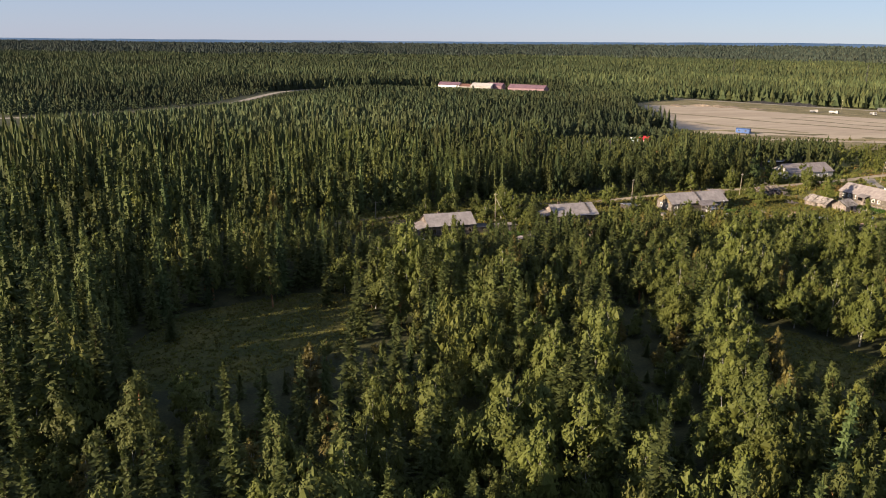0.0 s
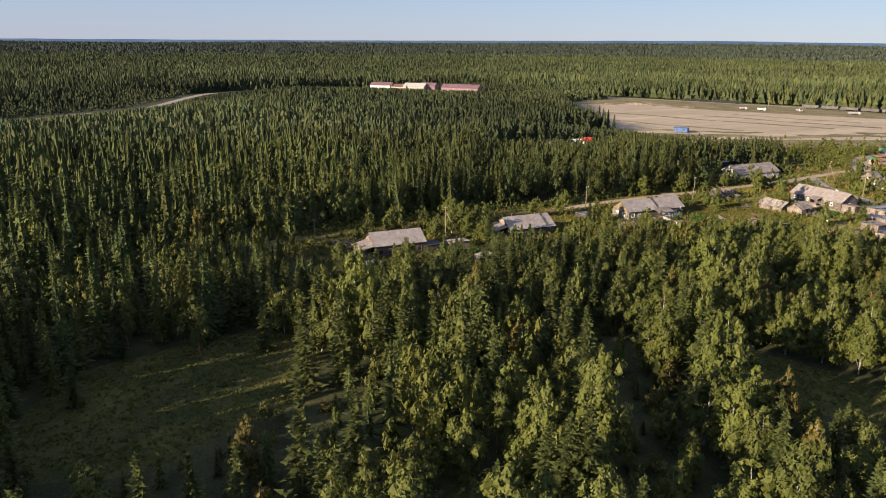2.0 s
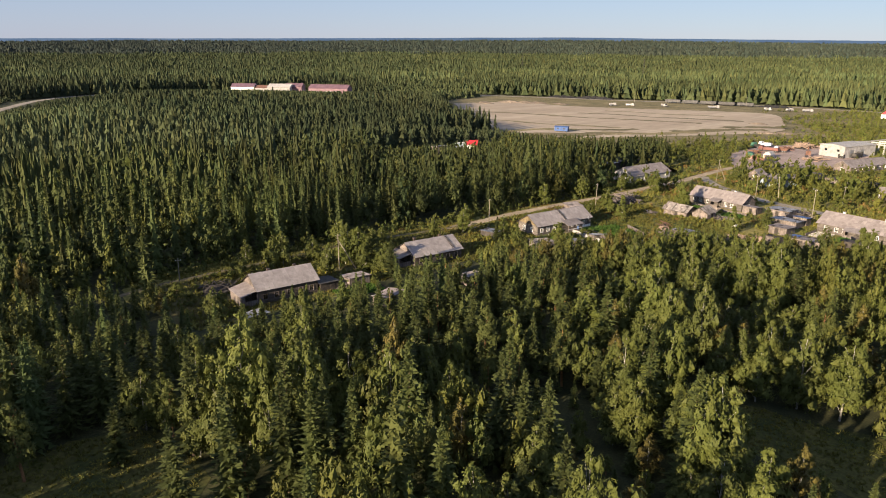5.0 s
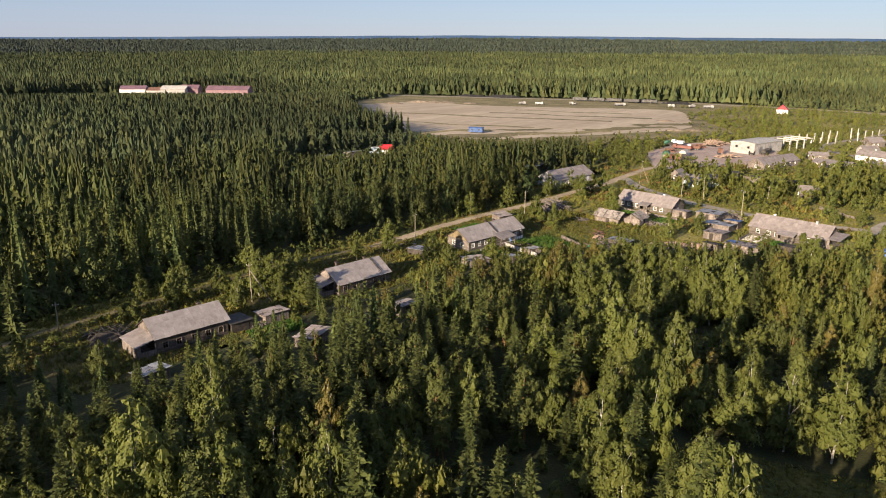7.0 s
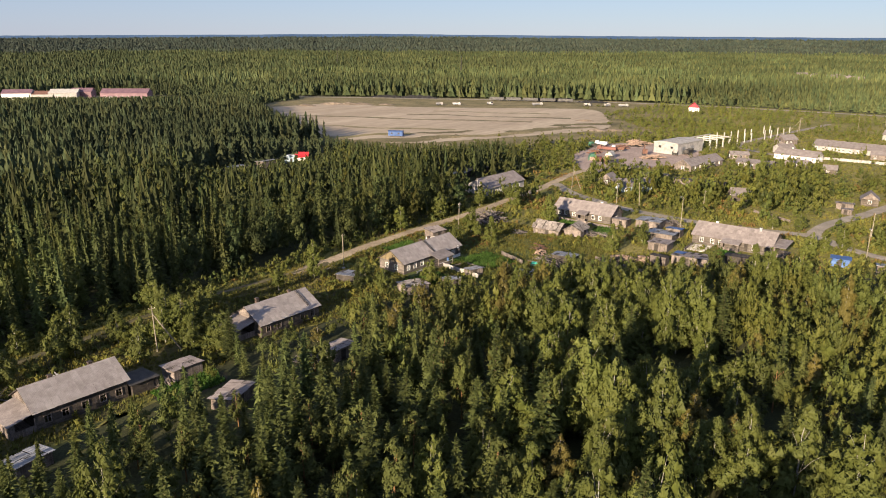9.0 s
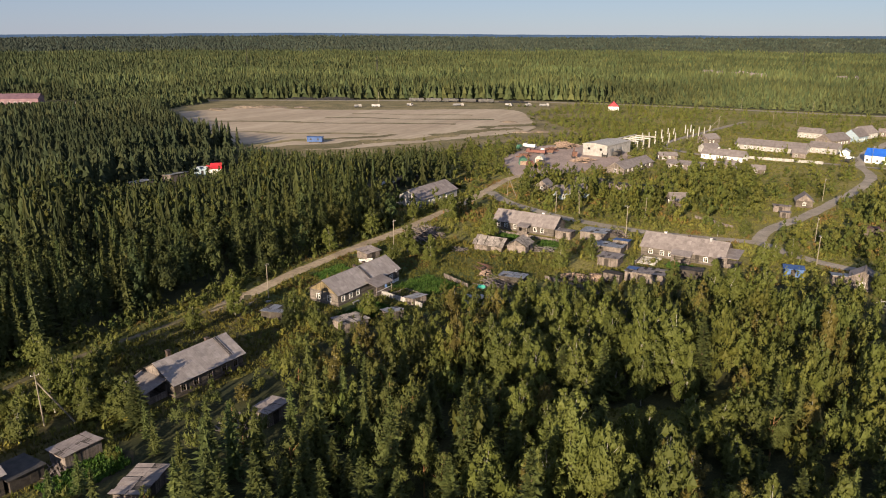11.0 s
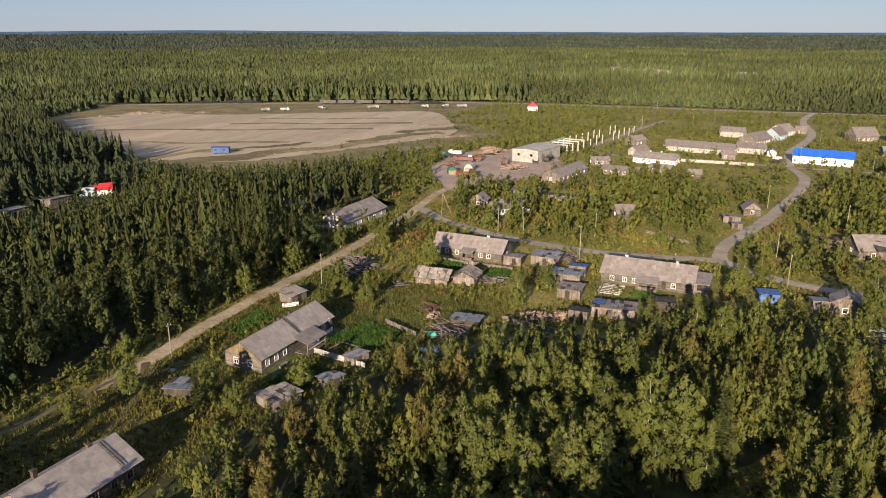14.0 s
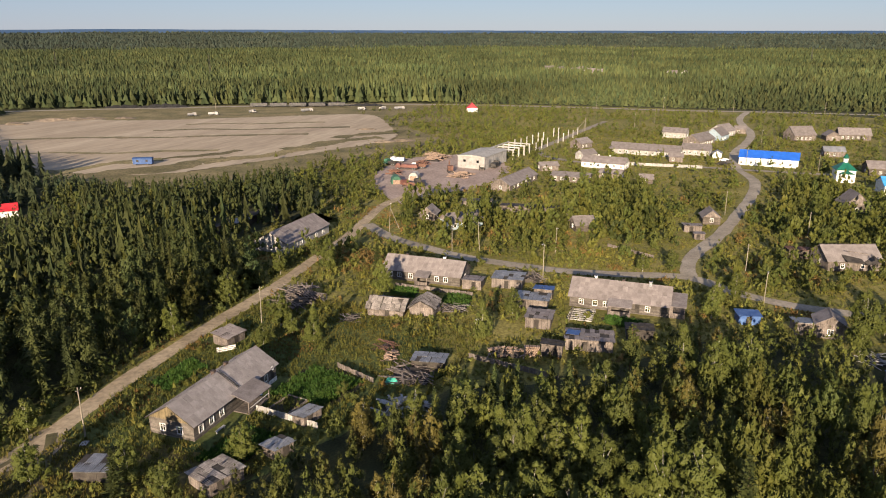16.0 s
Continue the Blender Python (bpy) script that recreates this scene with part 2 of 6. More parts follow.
# ---- mesh helpers ----
class Mesh:
    """Vertices and faces gathered from simple solids."""
    def __init__(self):
        self.v, self.f = [], []

    def add(self, v, f):
        n = len(self.v)
        self.v += [tuple(p) for p in v]
        self.f += [tuple(i + n for i in q) for q in f]
        return self

    def box(self, x0, x1, y0, y1, z0, z1, m=None):
        v = [Vector(p) for p in ((x0, y0, z0), (x1, y0, z0), (x1, y1, z0), (x0, y1, z0), (x0, y0, z1), (x1, y0, z1), (x1, y1, z1), (x0, y1, z1))]
        if m:
            v = [m @ p for p in v]
        return self.add(v, [(3, 2, 1, 0), (4, 5, 6, 7), (0, 1, 5, 4), (1, 2, 6, 5), (2, 3, 7, 6), (3, 0, 4, 7)])

    def prism(self, outline, axis, a, b):
        """An outline of (u, w) pushed from a to b along axis 0 or 1; w is up."""
        n = len(outline)
        put = (lambda u, w, d: (d, u, w)) if axis == 0 else (lambda u, w, d: (u, d, w))
        v = [put(u, w, a) for u, w in outline] + [put(u, w, b) for u, w in outline]
        return self.add(v, [tuple(range(n))[::-1], tuple(range(n, 2 * n))] + [(i, (i + 1) % n, n + (i + 1) % n, n + i) for i in range(n)])

    def tube(self, points, radii, sides=6):
        """A round bar through the points."""
        rings = []
        for i, p in enumerate(points):
            a, b = points[max(i - 1, 0)], points[min(i + 1, len(points) - 1)]
            d = (Vector(b) - Vector(a)).normalized()
            u = d.orthogonal().normalized()
            w = d.cross(u)
            rings.append([Vector(p) + radii[i] * (math.cos(k * math.tau / sides) * u + math.sin(k * math.tau / sides) * w) for k in range(sides)])
        v = [q for r in rings for q in r]
        f = [(r * sides + k, r * sides + (k + 1) % sides, (r + 1) * sides + (k + 1) % sides, (r + 1) * sides + k) for r in range(len(points) - 1) for k in range(sides)]
        f += [tuple(range(sides))[::-1], tuple(range(len(v) - sides, len(v)))]
        return self.add(v, f)

    def data(self, name, material):
        me = bpy.data.meshes.new(name)
        me.from_pydata(self.v, [], self.f)
        me.materials.append(material)
        return me


def part(name, mesh, material, parent, label="", m=None):
    """One mesh object under a thing or a part; mesh is a Mesh or ready mesh data."""
    ob = new(name, mesh.data(name, material) if isinstance(mesh, Mesh) else mesh)
    ob.parent = parent
    if m:
        ob.matrix_basis = m
    return tagged(ob, label) if label else ob


def thing(name, label, category, m=None, group="", kind=""):
    ob = new(name)
    ob.empty_display_size = 0.5
    if m:
        ob.matrix_basis = m
    return tagged(ob, label, category, group, kind)


def solid(name, mesh, material, label, category, m=None, group="", kind=""):
    ob = new(name, mesh.data(name, material))
    if m:
        ob.matrix_basis = m
    return tagged(ob, label, category, group, kind)


def bulk(name, verts, faces, material, label, category, tint=None):
    """A joined mesh of very many plants, from numpy arrays of triangles."""
    me = bpy.data.meshes.new(name)
    nv, nf = len(verts), len(faces)
    me.vertices.add(nv)
    me.vertices.foreach_set("co", np.asarray(verts, np.float32).ravel())
    me.loops.add(nf * 3)
    me.loops.foreach_set("vertex_index", np.asarray(faces, np.int32).ravel())
    me.polygons.add(nf)
    me.polygons.foreach_set("loop_start", np.arange(0, nf * 3, 3, dtype=np.int32))
    if tint is not None:
        at = me.color_attributes.new("tint", "FLOAT_COLOR", "POINT")
        at.data.foreach_set("color", np.concatenate([tint, np.ones((nv, 1))], 1).astype(np.float32).ravel())
    me.update(calc_edges=True)
    me.materials.append(material)
    return tagged(new(name, me), label, category, kind="stuff")


# ---- ground ----
# headings and horizon angles in degrees, fitted to the camera's view
FAR_H = [-180, -60, -13, 19, 45, 70, 102, 180]
FAR_E = [0.1, 0.0, -0.05, 0.25, 0.55, 0.42, 0.27, 0.1]


def gz(x, y):
    """Height of the ground: level round the settlement, raised far off to fit the horizon in the camera's view."""
    x, y = np.asarray(x, float), np.asarray(y, float)
    r = np.hypot(x - 40, y - 60)
    e = np.interp(np.degrees(np.arctan2(x - 40, y - 60)), FAR_H, FAR_E)
    top = 50 + 4600 * np.tan(np.radians(e)) - 22
    k = np.clip((r - 900) / 3700, 0, 1.02)
    return top * k ** 1.7 + 3.0 * np.sin(x / 310 + 1) * np.sin(y / 420) * np.clip((r - 900) / 1500, 0, 1)


def make_ground():
    radii = [0, 30, 60, 100, 150, 200, 260, 330, 420, 520, 640, 780, 900, 1000, 1150, 1300, 1500, 1750, 2000, 2300, 2600, 3000, 3400, 3800, 4200, 4600, 4700]
    n = 96
    g = Mesh()
    g.v.append((40, 60, 0))
    for r in radii[1:]:
        for k in range(n):
            x, y = 40 + r * math.sin(k * math.tau / n), 60 + r * math.cos(k * math.tau / n)
            g.v.append((x, y, float(gz(x, y))))
    for k in range(n):
        g.f.append((0, 1 + (k + 1) % n, 1 + k))
        for i in range(len(radii) - 2):
            a, b = 1 + i * n, 1 + (i + 1) * n
            g.f.append((a + k, a + (k + 1) % n, b + (k + 1) % n, b + k))
    solid("ground", g, M_FLOOR, "dark mossy forest floor on level ground", "ground", kind="structure")


make_ground()


def make_ridge():
    """A glowing backdrop: the last line of wooded hills under the sky, distance haze in its blue."""
    m = bpy.data.materials.new("glowing_blue_haze")
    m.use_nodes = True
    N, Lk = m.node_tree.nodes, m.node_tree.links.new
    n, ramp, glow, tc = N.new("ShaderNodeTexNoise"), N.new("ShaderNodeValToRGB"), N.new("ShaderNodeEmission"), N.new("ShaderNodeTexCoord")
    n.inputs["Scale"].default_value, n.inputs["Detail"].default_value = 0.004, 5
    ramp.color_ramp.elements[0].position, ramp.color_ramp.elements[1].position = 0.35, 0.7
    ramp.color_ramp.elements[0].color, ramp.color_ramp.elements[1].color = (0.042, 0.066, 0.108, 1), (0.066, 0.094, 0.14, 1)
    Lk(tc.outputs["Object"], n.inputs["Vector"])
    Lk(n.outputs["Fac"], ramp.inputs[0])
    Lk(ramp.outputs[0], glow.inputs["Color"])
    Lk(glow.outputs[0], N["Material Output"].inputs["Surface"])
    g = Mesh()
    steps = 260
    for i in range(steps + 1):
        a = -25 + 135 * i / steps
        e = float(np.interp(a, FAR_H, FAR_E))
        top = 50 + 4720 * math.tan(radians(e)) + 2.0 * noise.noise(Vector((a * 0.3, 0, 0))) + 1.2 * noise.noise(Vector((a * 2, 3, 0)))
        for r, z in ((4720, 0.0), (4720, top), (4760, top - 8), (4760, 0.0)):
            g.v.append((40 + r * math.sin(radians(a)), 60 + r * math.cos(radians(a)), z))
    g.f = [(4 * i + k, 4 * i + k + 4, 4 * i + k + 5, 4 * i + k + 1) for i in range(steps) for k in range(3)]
    solid("backdrop", g, m, "thin glowing backdrop of hazy blue wooded hills on the horizon", "distant hills", kind="structure")


make_ridge()


def smooth_line(pts, step=3.0):
    """Points along a bending line through pts."""
    p = np.array(pts, float)
    out = []
    for i in range(len(p) - 1):
        p0, p1, p2, p3 = p[max(i - 1, 0)], p[i], p[i + 1], p[min(i + 2, len(p) - 1)]
        n = max(2, int(np.linalg.norm(p2 - p1) / step))
        for t in np.arange(n) / n:
            out.append(0.5 * (2 * p1 + (p2 - p0) * t + (2 * p0 - 5 * p1 + 4 * p2 - p3) * t * t + (3 * p1 - p0 - 3 * p2 + p3) * t ** 3))
    out.append(p[-1])
    return np.array(out)


def strip(name, pts, width, z, material, label, category, rng, rag=0.25):
    c = smooth_line(pts)
    d = np.gradient(c, axis=0)
    d /= np.linalg.norm(d, axis=1)[:, None]
    nrm = np.stack([-d[:, 1], d[:, 0]], 1)
    g = Mesh()
    ragged = [1 + rag * (0.6 * np.convolve([rng.uniform(-1, 1) for _ in range(len(c) + 6)], np.full(7, 0.38), "valid") + 0.25 * np.array([rng.uniform(-1, 1) for _ in range(len(c))])) for _ in "ab"]
    for i in range(len(c)):
        wl, wr = width / 2 * ragged[0][i], width / 2 * ragged[1][i]
        for o in (wl, 0.0, -wr):
            q = c[i] + nrm[i] * o
            g.v.append((q[0], q[1], z + float(gz(q[0], q[1])) + (0.05 if o == 0 else 0)))
    for i in range(len(c) - 1):
        for k in (0, 1):
            g.f.append((3 * i + k, 3 * i + k + 1, 3 * i + k + 4, 3 * i + k + 3))
    return solid(name, g, material, label, category, kind="structure")


def inside(poly, x, y):
    x, y = np.asarray(x, float), np.asarray(y, float)
    hit = np.zeros(x.shape, bool)
    for (ax, ay), (bx, by) in zip(poly, poly[1:] + poly[:1]):
        hit ^= ((ay > y) != (by > y)) & (x < (bx - ax) * (y - ay) / (by - ay + 1e-9) + ax)
    return hit


def near_line(pts, x, y):
    """Distance to a bent line."""
    x, y = np.asarray(x, float), np.asarray(y, float)
    best = np.full(x.shape, 1e9)
    for (ax, ay), (bx, by) in zip(pts[:-1], pts[1:]):
        t = np.clip(((x - ax) * (bx - ax) + (y - ay) * (by - ay)) / ((bx - ax) ** 2 + (by - ay) ** 2), 0, 1)
        best = np.minimum(best, np.hypot(x - ax - t * (bx - ax), y - ay - t * (by - ay)))
    return best


def patch(name, poly, z, material, label, category, rng, rag=1.5):
    """A flat sheet with a ragged edge."""
    edge = smooth_line(poly + poly[:1], 2.5)[:-1]
    bm = bmesh.new()
    bm.faces.new([bm.verts.new((x + rng.uniform(-rag, rag), y + rng.uniform(-rag, rag), z)) for x, y in edge])
    bmesh.ops.triangulate(bm, faces=bm.faces[:])
    me = bpy.data.meshes.new(name)
    bm.to_mesh(me)
    bm.free()
    me.materials.append(material)
    return tagged(new(name, me), label, category, kind="structure")


MAIN_ROAD = [(20, 190), (45, 199), (72, 202), (97, 205.5), (120, 204.5), (134, 204), (151, 207), (174, 208.5), (200, 209), (222, 211), (247, 213), (263, 216), (290, 220), (317, 215)]
STREET = [(262, 214), (250, 200), (241, 180), (238, 166), (237, 150), (239, 134), (242, 119), (235, 110), (231, 102), (229, 92), (228, 60)]
LANE = [(242, 119), (258, 119), (288, 111), (330, 103), (362, 98.5), (380, 99), (398, 104)]
CROSS_STREET = [(398, 60), (398, 85), (398, 104), (399, 126), (398, 153), (396, 175), (420, 196), (484, 191), (560, 182)]
BACK_LANE = [(399, 104), (440, 104), (518, 93), (591, 97), (655, 90)]
HIGHWAY = [(665, -60), (662, 60), (652, 139), (651, 226), (640, 330), (610, 420), (560, 500), (470, 640), (380, 700), (250, 770), (163, 815), (93, 768), (29, 618), (-14, 582), (-50, 547), (-115, 526), (-260, 500)]
YARD = [(290, 214), (298, 224), (330, 245), (365, 252), (384, 246), (398, 226), (388, 206), (360, 196), (328, 198), (306, 210)]
FIELD = [(392, 560), (350, 495), (313, 430), (300, 390), (298, 355), (312, 330), (345, 314), (388, 297), (440, 284), (488, 308), (548, 352), (528, 395), (505, 425), (462, 490), (452, 545)]
FIELD_RIM = [(384, 575), (340, 498), (304, 434), (290, 390), (284, 345), (284, 308), (322, 278), (380, 254), (440, 240), (520, 276), (640, 340), (620, 420), (560, 520), (480, 620)]
CLEARING = [(-11, 125), (-4, 134), (7, 138), (19, 140), (28, 137), (31, 127), (27, 114), (14, 107), (4, 102), (-7, 103), (-15, 114)]
MEADOW = [(90, 100), (99, 99), (104, 89), (108, 76), (104, 66), (94, 70), (90, 88)]
GLADE = [(122, 122), (128, 124), (134, 119), (138, 113), (146, 108), (152, 105), (149, 101), (138, 106), (128, 112)]
GULLY = [(44, 52), (54, 49), (65, 66), (71, 77), (84, 108), (80, 117), (72, 108), (60, 90), (51, 75)]
HOLLOW = [(53, 62), (58, 64), (66, 84), (80, 112), (78, 115), (72, 106), (60, 88), (54, 76)]
VILLAGE = [(44, 168), (60, 170), (76, 172), (90, 175), (105, 176), (128, 174), (150, 166), (166, 158), (178, 140), (188, 128), (202, 118), (212, 100), (208, 86), (230, 70), (300, 60), (420, 40), (640, 10), (650, 330), (545, 350), (440, 252), (330, 285), (280, 250), (262, 225), (250, 241), (214, 238), (204, 214), (150, 213), (90, 211), (40, 204)]
r0 = random.Random(5)
patch("village_grass", VILLAGE, 0.012, M_GRASS, "uneven yellow-green grass round the houses", "ground", r0, 1.0)
patch("field_rim", FIELD_RIM, 0.02, M_FIELDGRASS, "dry yellowish grass round the bare field", "ground", r0, 1.1)
patch("bare_field", FIELD, 0.05, M_SOIL, "wide bare sandy field with pale vehicle tracks", "ground", r0, 1.1)
for nm, pl in (("forest_clearing", CLEARING), ("forest_meadow", MEADOW), ("forest_glade", GLADE)):
    patch(nm, pl, 0.03, M_MEADOW, "dark olive turf of an open forest clearing", "ground", r0, 1.0)
for ax, ay, ln, wd in ((345, 400, 110, 5), (400, 415, 170, 6), (450, 385, 120, 5), (475, 400, 90, 6)):
    ux, uy = 0.45, -0.893
    strip("field_grass_strip", [(ax + ux * ln * (k - 0.5) + 3 * math.sin(k * 9), ay + uy * ln * (k - 0.5)) for k in (0, 0.25, 0.5, 0.75, 1)], wd, 0.07, M_DRYSTRIP, "ragged strip of dry grass across the bare field", "ground", r0, 0.9)
for ax, ay, ln, wd in ((322, 342, 64, 12), (366, 322, 60, 10), (412, 309, 64, 11), (318, 372, 46, 9), (352, 350, 50, 7), (452, 306, 50, 12)):
    strip("field_edge_grass", [(ax + 0.9 * ln * (k - 0.5), ay - 0.43 * ln * (k - 0.5) + 3 * math.sin(k * 7 + ax)) for k in (0, 0.25, 0.5, 0.75, 1)], wd, 0.1, M_FIELDGRASS, "yellow-green grass creeping into the bare field", "ground", r0, 0.9)
# darker sheet where tree shade falls, the shade put into its colour
patch("rough_grass", [(42, 170), (60, 171), (90, 176), (128, 175), (139, 171), (140, 186), (136, 196), (136, 203), (120, 203.5), (97, 204), (72, 200.5), (45, 197)], 0.025, M_ROUGH, "dry rough grass beside the track, darkened with painted tree shade", "ground", r0, 0.8)
patch("lush_grass", [(133, 172), (150, 165), (166, 160), (180, 158), (192, 172), (196, 192), (190, 203), (172, 206), (150, 205), (136, 202), (132, 188)], 0.018, M_LUSH, "lush green grass round the house and its gardens", "ground", r0, 1.0)
patch("yard", YARD, 0.05, M_YARD, "trodden reddish dirt yard of a sawmill", "ground", r0, 1.5)
strip("grassy_track", MAIN_ROAD[:6], 1.5, 0.04, M_TRACK, "half overgrown dirt track between grass verges", "road", r0, 0.4)
patch("road_fork", [(125, 203.6), (130, 206.0), (138, 207.0), (137, 202.0), (132, 199.5), (129, 201.5)], 0.06, M_DIRT, "pale trodden dirt where the tracks fork", "road", r0, 0.5)
strip("main_road", MAIN_ROAD[5:], 3.6, 0.04, M_DIRT, "pale unpaved dirt road past the houses", "road", r0)
strip("side_track", [(137, 204.5), (132, 200), (126, 195), (118, 191.5)], 1.5, 0.09, M_TRACK, "rutted dirt track branching off the road", "road", r0, 0.4)
strip("street", STREET, 4.0, 0.09, M_STREET, "grey gravel village street", "road", r0)
strip("lane", LANE, 3.8, 0.14, M_STREET, "grey gravel lane between gardens", "road", r0, 0.35)
strip("cross_street", CROSS_STREET, 3.6, 0.19, M_STREET, "pale gravel street with grass verges", "road", r0)
strip("back_lane", BACK_LANE, 4.4, 0.24, M_STREET, "gravel lane running out of the village", "road", r0)
strip("highway", HIGHWAY, 8.0, 0.06, M_STREET, "long straight road along the forest edge", "road", r0, 0.1)

# ---- buildings ----
def wall_mesh(length, height, holes, thick=0.18):
    """An upright wall along x, standing on z = 0, with real openings (u, width, sill, top)."""
    w = Mesh()
    at = -length / 2
    for u, wide, sill, top in sorted(holes):
        w.box(at, u - wide / 2, 0, thick, 0, height)
        w.box(u - wide / 2, u + wide / 2, 0, thick, 0, sill)
        w.box(u - wide / 2, u + wide / 2, 0, thick, top, height)
        at = u + wide / 2
    w.box(at, length / 2, 0, thick, 0, height)
    return w


def add_window(parent, m, wide, high, frame_mat=None):
    """A casing ring with a sill; glazing bars and pane under it."""
    b, w, y0, y1 = 0.08, wide / 2, -0.07, 0.06
    loop = [(-w - b, -b), (w + b, -b), (w + b, high + b), (-w - b, high + b)], [(-w + 0.03, 0.03), (w - 0.03, 0.03), (w - 0.03, high - 0.03), (-w + 0.03, high - 0.03)]
    f = Mesh()
    f.v = [(x, y, z) for y in (y0, y1) for ring_ in loop for x, z in ring_]
    for k in range(4):
        n = (k + 1) % 4
        f.f += [(k, n, 4 + n, 4 + k), (8 + n, 8 + k, 12 + k, 12 + n), (n, k, 8 + k, 8 + n), (4 + k, 4 + n, 12 + n, 12 + k)]
    ob = part("window", f, frame_mat or M_WHITE, parent, "grey weathered window frame" if frame_mat else "white-painted wooden window frame", m)
    h2_, t = high * 0.64, 0.035
    cross = [(-t, 0.03), (t, 0.03), (t, h2_ - t), (w - 0.03, h2_ - t), (w - 0.03, h2_ + t), (t, h2_ + t), (t, high - 0.03), (-t, high - 0.03), (-t, h2_ + t), (-w + 0.03, h2_ + t), (-w + 0.03, h2_ - t), (-t, h2_ - t)]
    part("muntin", Mesh().prism(cross, 1, -0.02, 0.03), frame_mat or M_WHITE, ob)
    p = part("pane", Mesh().box(-w + 0.03, w - 0.03, 0.045, 0.055, 0.03, high - 0.03), M_GLASS, ob)
    p.visible_shadow = False
    return ob


def sheet_mesh(wide, long, waves=5, thick=0.01):
    """One corrugated sheet, x across, y up the slope."""
    s = Mesh()
    n = waves * 2
    for i in range(n + 1):
        x = wide * i / n
        z = thick * (i % 2)
        s.v += [(x, 0, z), (x, long, z - 0.01)]
    s.f = [(2 * i, 2 * i + 2, 2 * i + 3, 2 * i + 1) for i in range(n)]
    base = len(s.v)
    s.v += [(0, 0, -0.03), (wide, 0, -0.03)]
    s.f.append((base, base + 1, 2 * n, 0))
    return s


def add_slope(parent, length, run, rise, m, sheets, material, rng, label=""):
    """One side of a roof; its own frame has x along the eave and y up the slope."""
    S = math.hypot(run, rise)
    deck = part("roof_slope", Mesh().box(-length / 2, length / 2, 0, S, -0.1, 0), M_DARKWOOD if sheets else material, parent, label, m @ pose(0, 0, 0, math.degrees(math.atan2(rise, run))))
    if not sheets:
        return deck
    cols, rows = max(2, round(length / 1.0)), max(2, round(S / 1.5))
    w, h = length / cols, S / rows
    data = sheet_mesh(w * 1.02, h + 0.12).data("sheet", material)
    for i in range(cols):
        for j in range(rows):
            part("sheet", data, material, deck, "", pose(-length / 2 + w * i + rng.uniform(-0.02, 0.02), h * j - 0.06 + rng.uniform(-0.03, 0.03), 0.02 + 0.004 * (i % 2), 1.5 + rng.uniform(-0.3, 0.3), 0, rng.uniform(-0.5, 0.5)))
    return deck


def chimney(parent, x, y, z0, z1, material=None, w=0.55):
    c = part("chimney", Mesh().box(x - w / 2, x + w / 2, y - w / 2, y + w / 2, z0, z1 - 0.15).box(x - w / 2 - 0.07, x + w / 2 + 0.07, y - w / 2 - 0.07, y + w / 2 + 0.07, z1 - 0.15, z1), material or M_BRICK, parent, "sooty brick chimney")
    part("flue", Mesh().box(x - 0.15, x + 0.15, y - 0.15, y + 0.15, z1, z1 + 0.05), M_DARKMETAL, c)


def house(name, label, cx, cy, L, W, eave, ridge, turn, rng, wall=None, gable=None, roof=None, front=(), rear=(), ends=(1, 1), doors=(), sheets=False, chimneys=(), over=0.4, win=(0.9, 1.1), group="", frames=None):
    """A gabled house: x along the ridge, the front faces -y before the turn."""
    wall, gable, roof = wall or M_PLANK, gable or M_BOARD_Y, roof or (M_SLATE if sheets else M_SLATE_FAR)
    h = thing(name, label, "house", pose(cx, cy, 0, 0, 0, turn), group)
    sill = 0.8
    t = 0.18

    def side(us, ds, m, length):
        holes = [(u, win[0], sill, sill + win[1]) for u in us] + [(u, 0.95, 0.15, 2.15) for u in ds]
        w = part("wall", wall_mesh(length, eave, holes), wall, h, "", m)
        for u in us:
            add_window(w, pose(u, 0, sill), *win, frames)
        for u in ds:
            part("door", Mesh().box(-0.47, 0.47, 0.04, 0.1, 0.15, 2.15).box(-0.3, 0.3, 0.02, 0.04, 0.4, 1.9), M_DARKWOOD, w, "dark plank door", pose(u, 0, 0))
    side(front, doors, pose(0, -W / 2, 0), L)
    side(rear, (), pose(0, W / 2, 0, 0, 0, 180), L)
    for s, n in ((-1, ends[0]), (1, ends[1])):
        us = [(k - (n - 1) / 2) * W / (n + 0.6) for k in range(n)]
        side(us, (), pose(s * L / 2, 0, 0, 0, 0, 90 * -s * -1 if s > 0 else -90), W - 2 * t - 0.006)
        part("gable", Mesh().prism([(-W / 2, eave), (W / 2, eave), (0, ridge - 0.02)], 0, s * L / 2 - (0.14 if s > 0 else 0.02), s * L / 2 + (0.02 if s > 0 else 0.14)), gable, h)
    rise, run = ridge - eave, W / 2
    k = rise / run
    drop = over * k
    for a in (0, 180):
        add_slope(h, L + 2 * over, run + over, rise + drop, pose(0, 0, 0, 0, 0, a) @ pose(0, -W / 2 - over, eave - drop + 0.1), sheets, roof, rng)
    part("ridge_cap", Mesh().prism([(-0.22, ridge + 0.1 - 0.22 * k + 0.06), (0.22, ridge + 0.1 - 0.22 * k + 0.06), (0, ridge + 0.2)], 0, -L / 2 - over, L / 2 + over), roof, h)
    for f in chimneys:
        x, y = f[:2]
        z = ridge - abs(y) * k
        chimney(h, x, y, z - 0.3, z + f[2] if len(f) > 2 else ridge + 0.45, f[3] if len(f) > 3 else None)
    return h


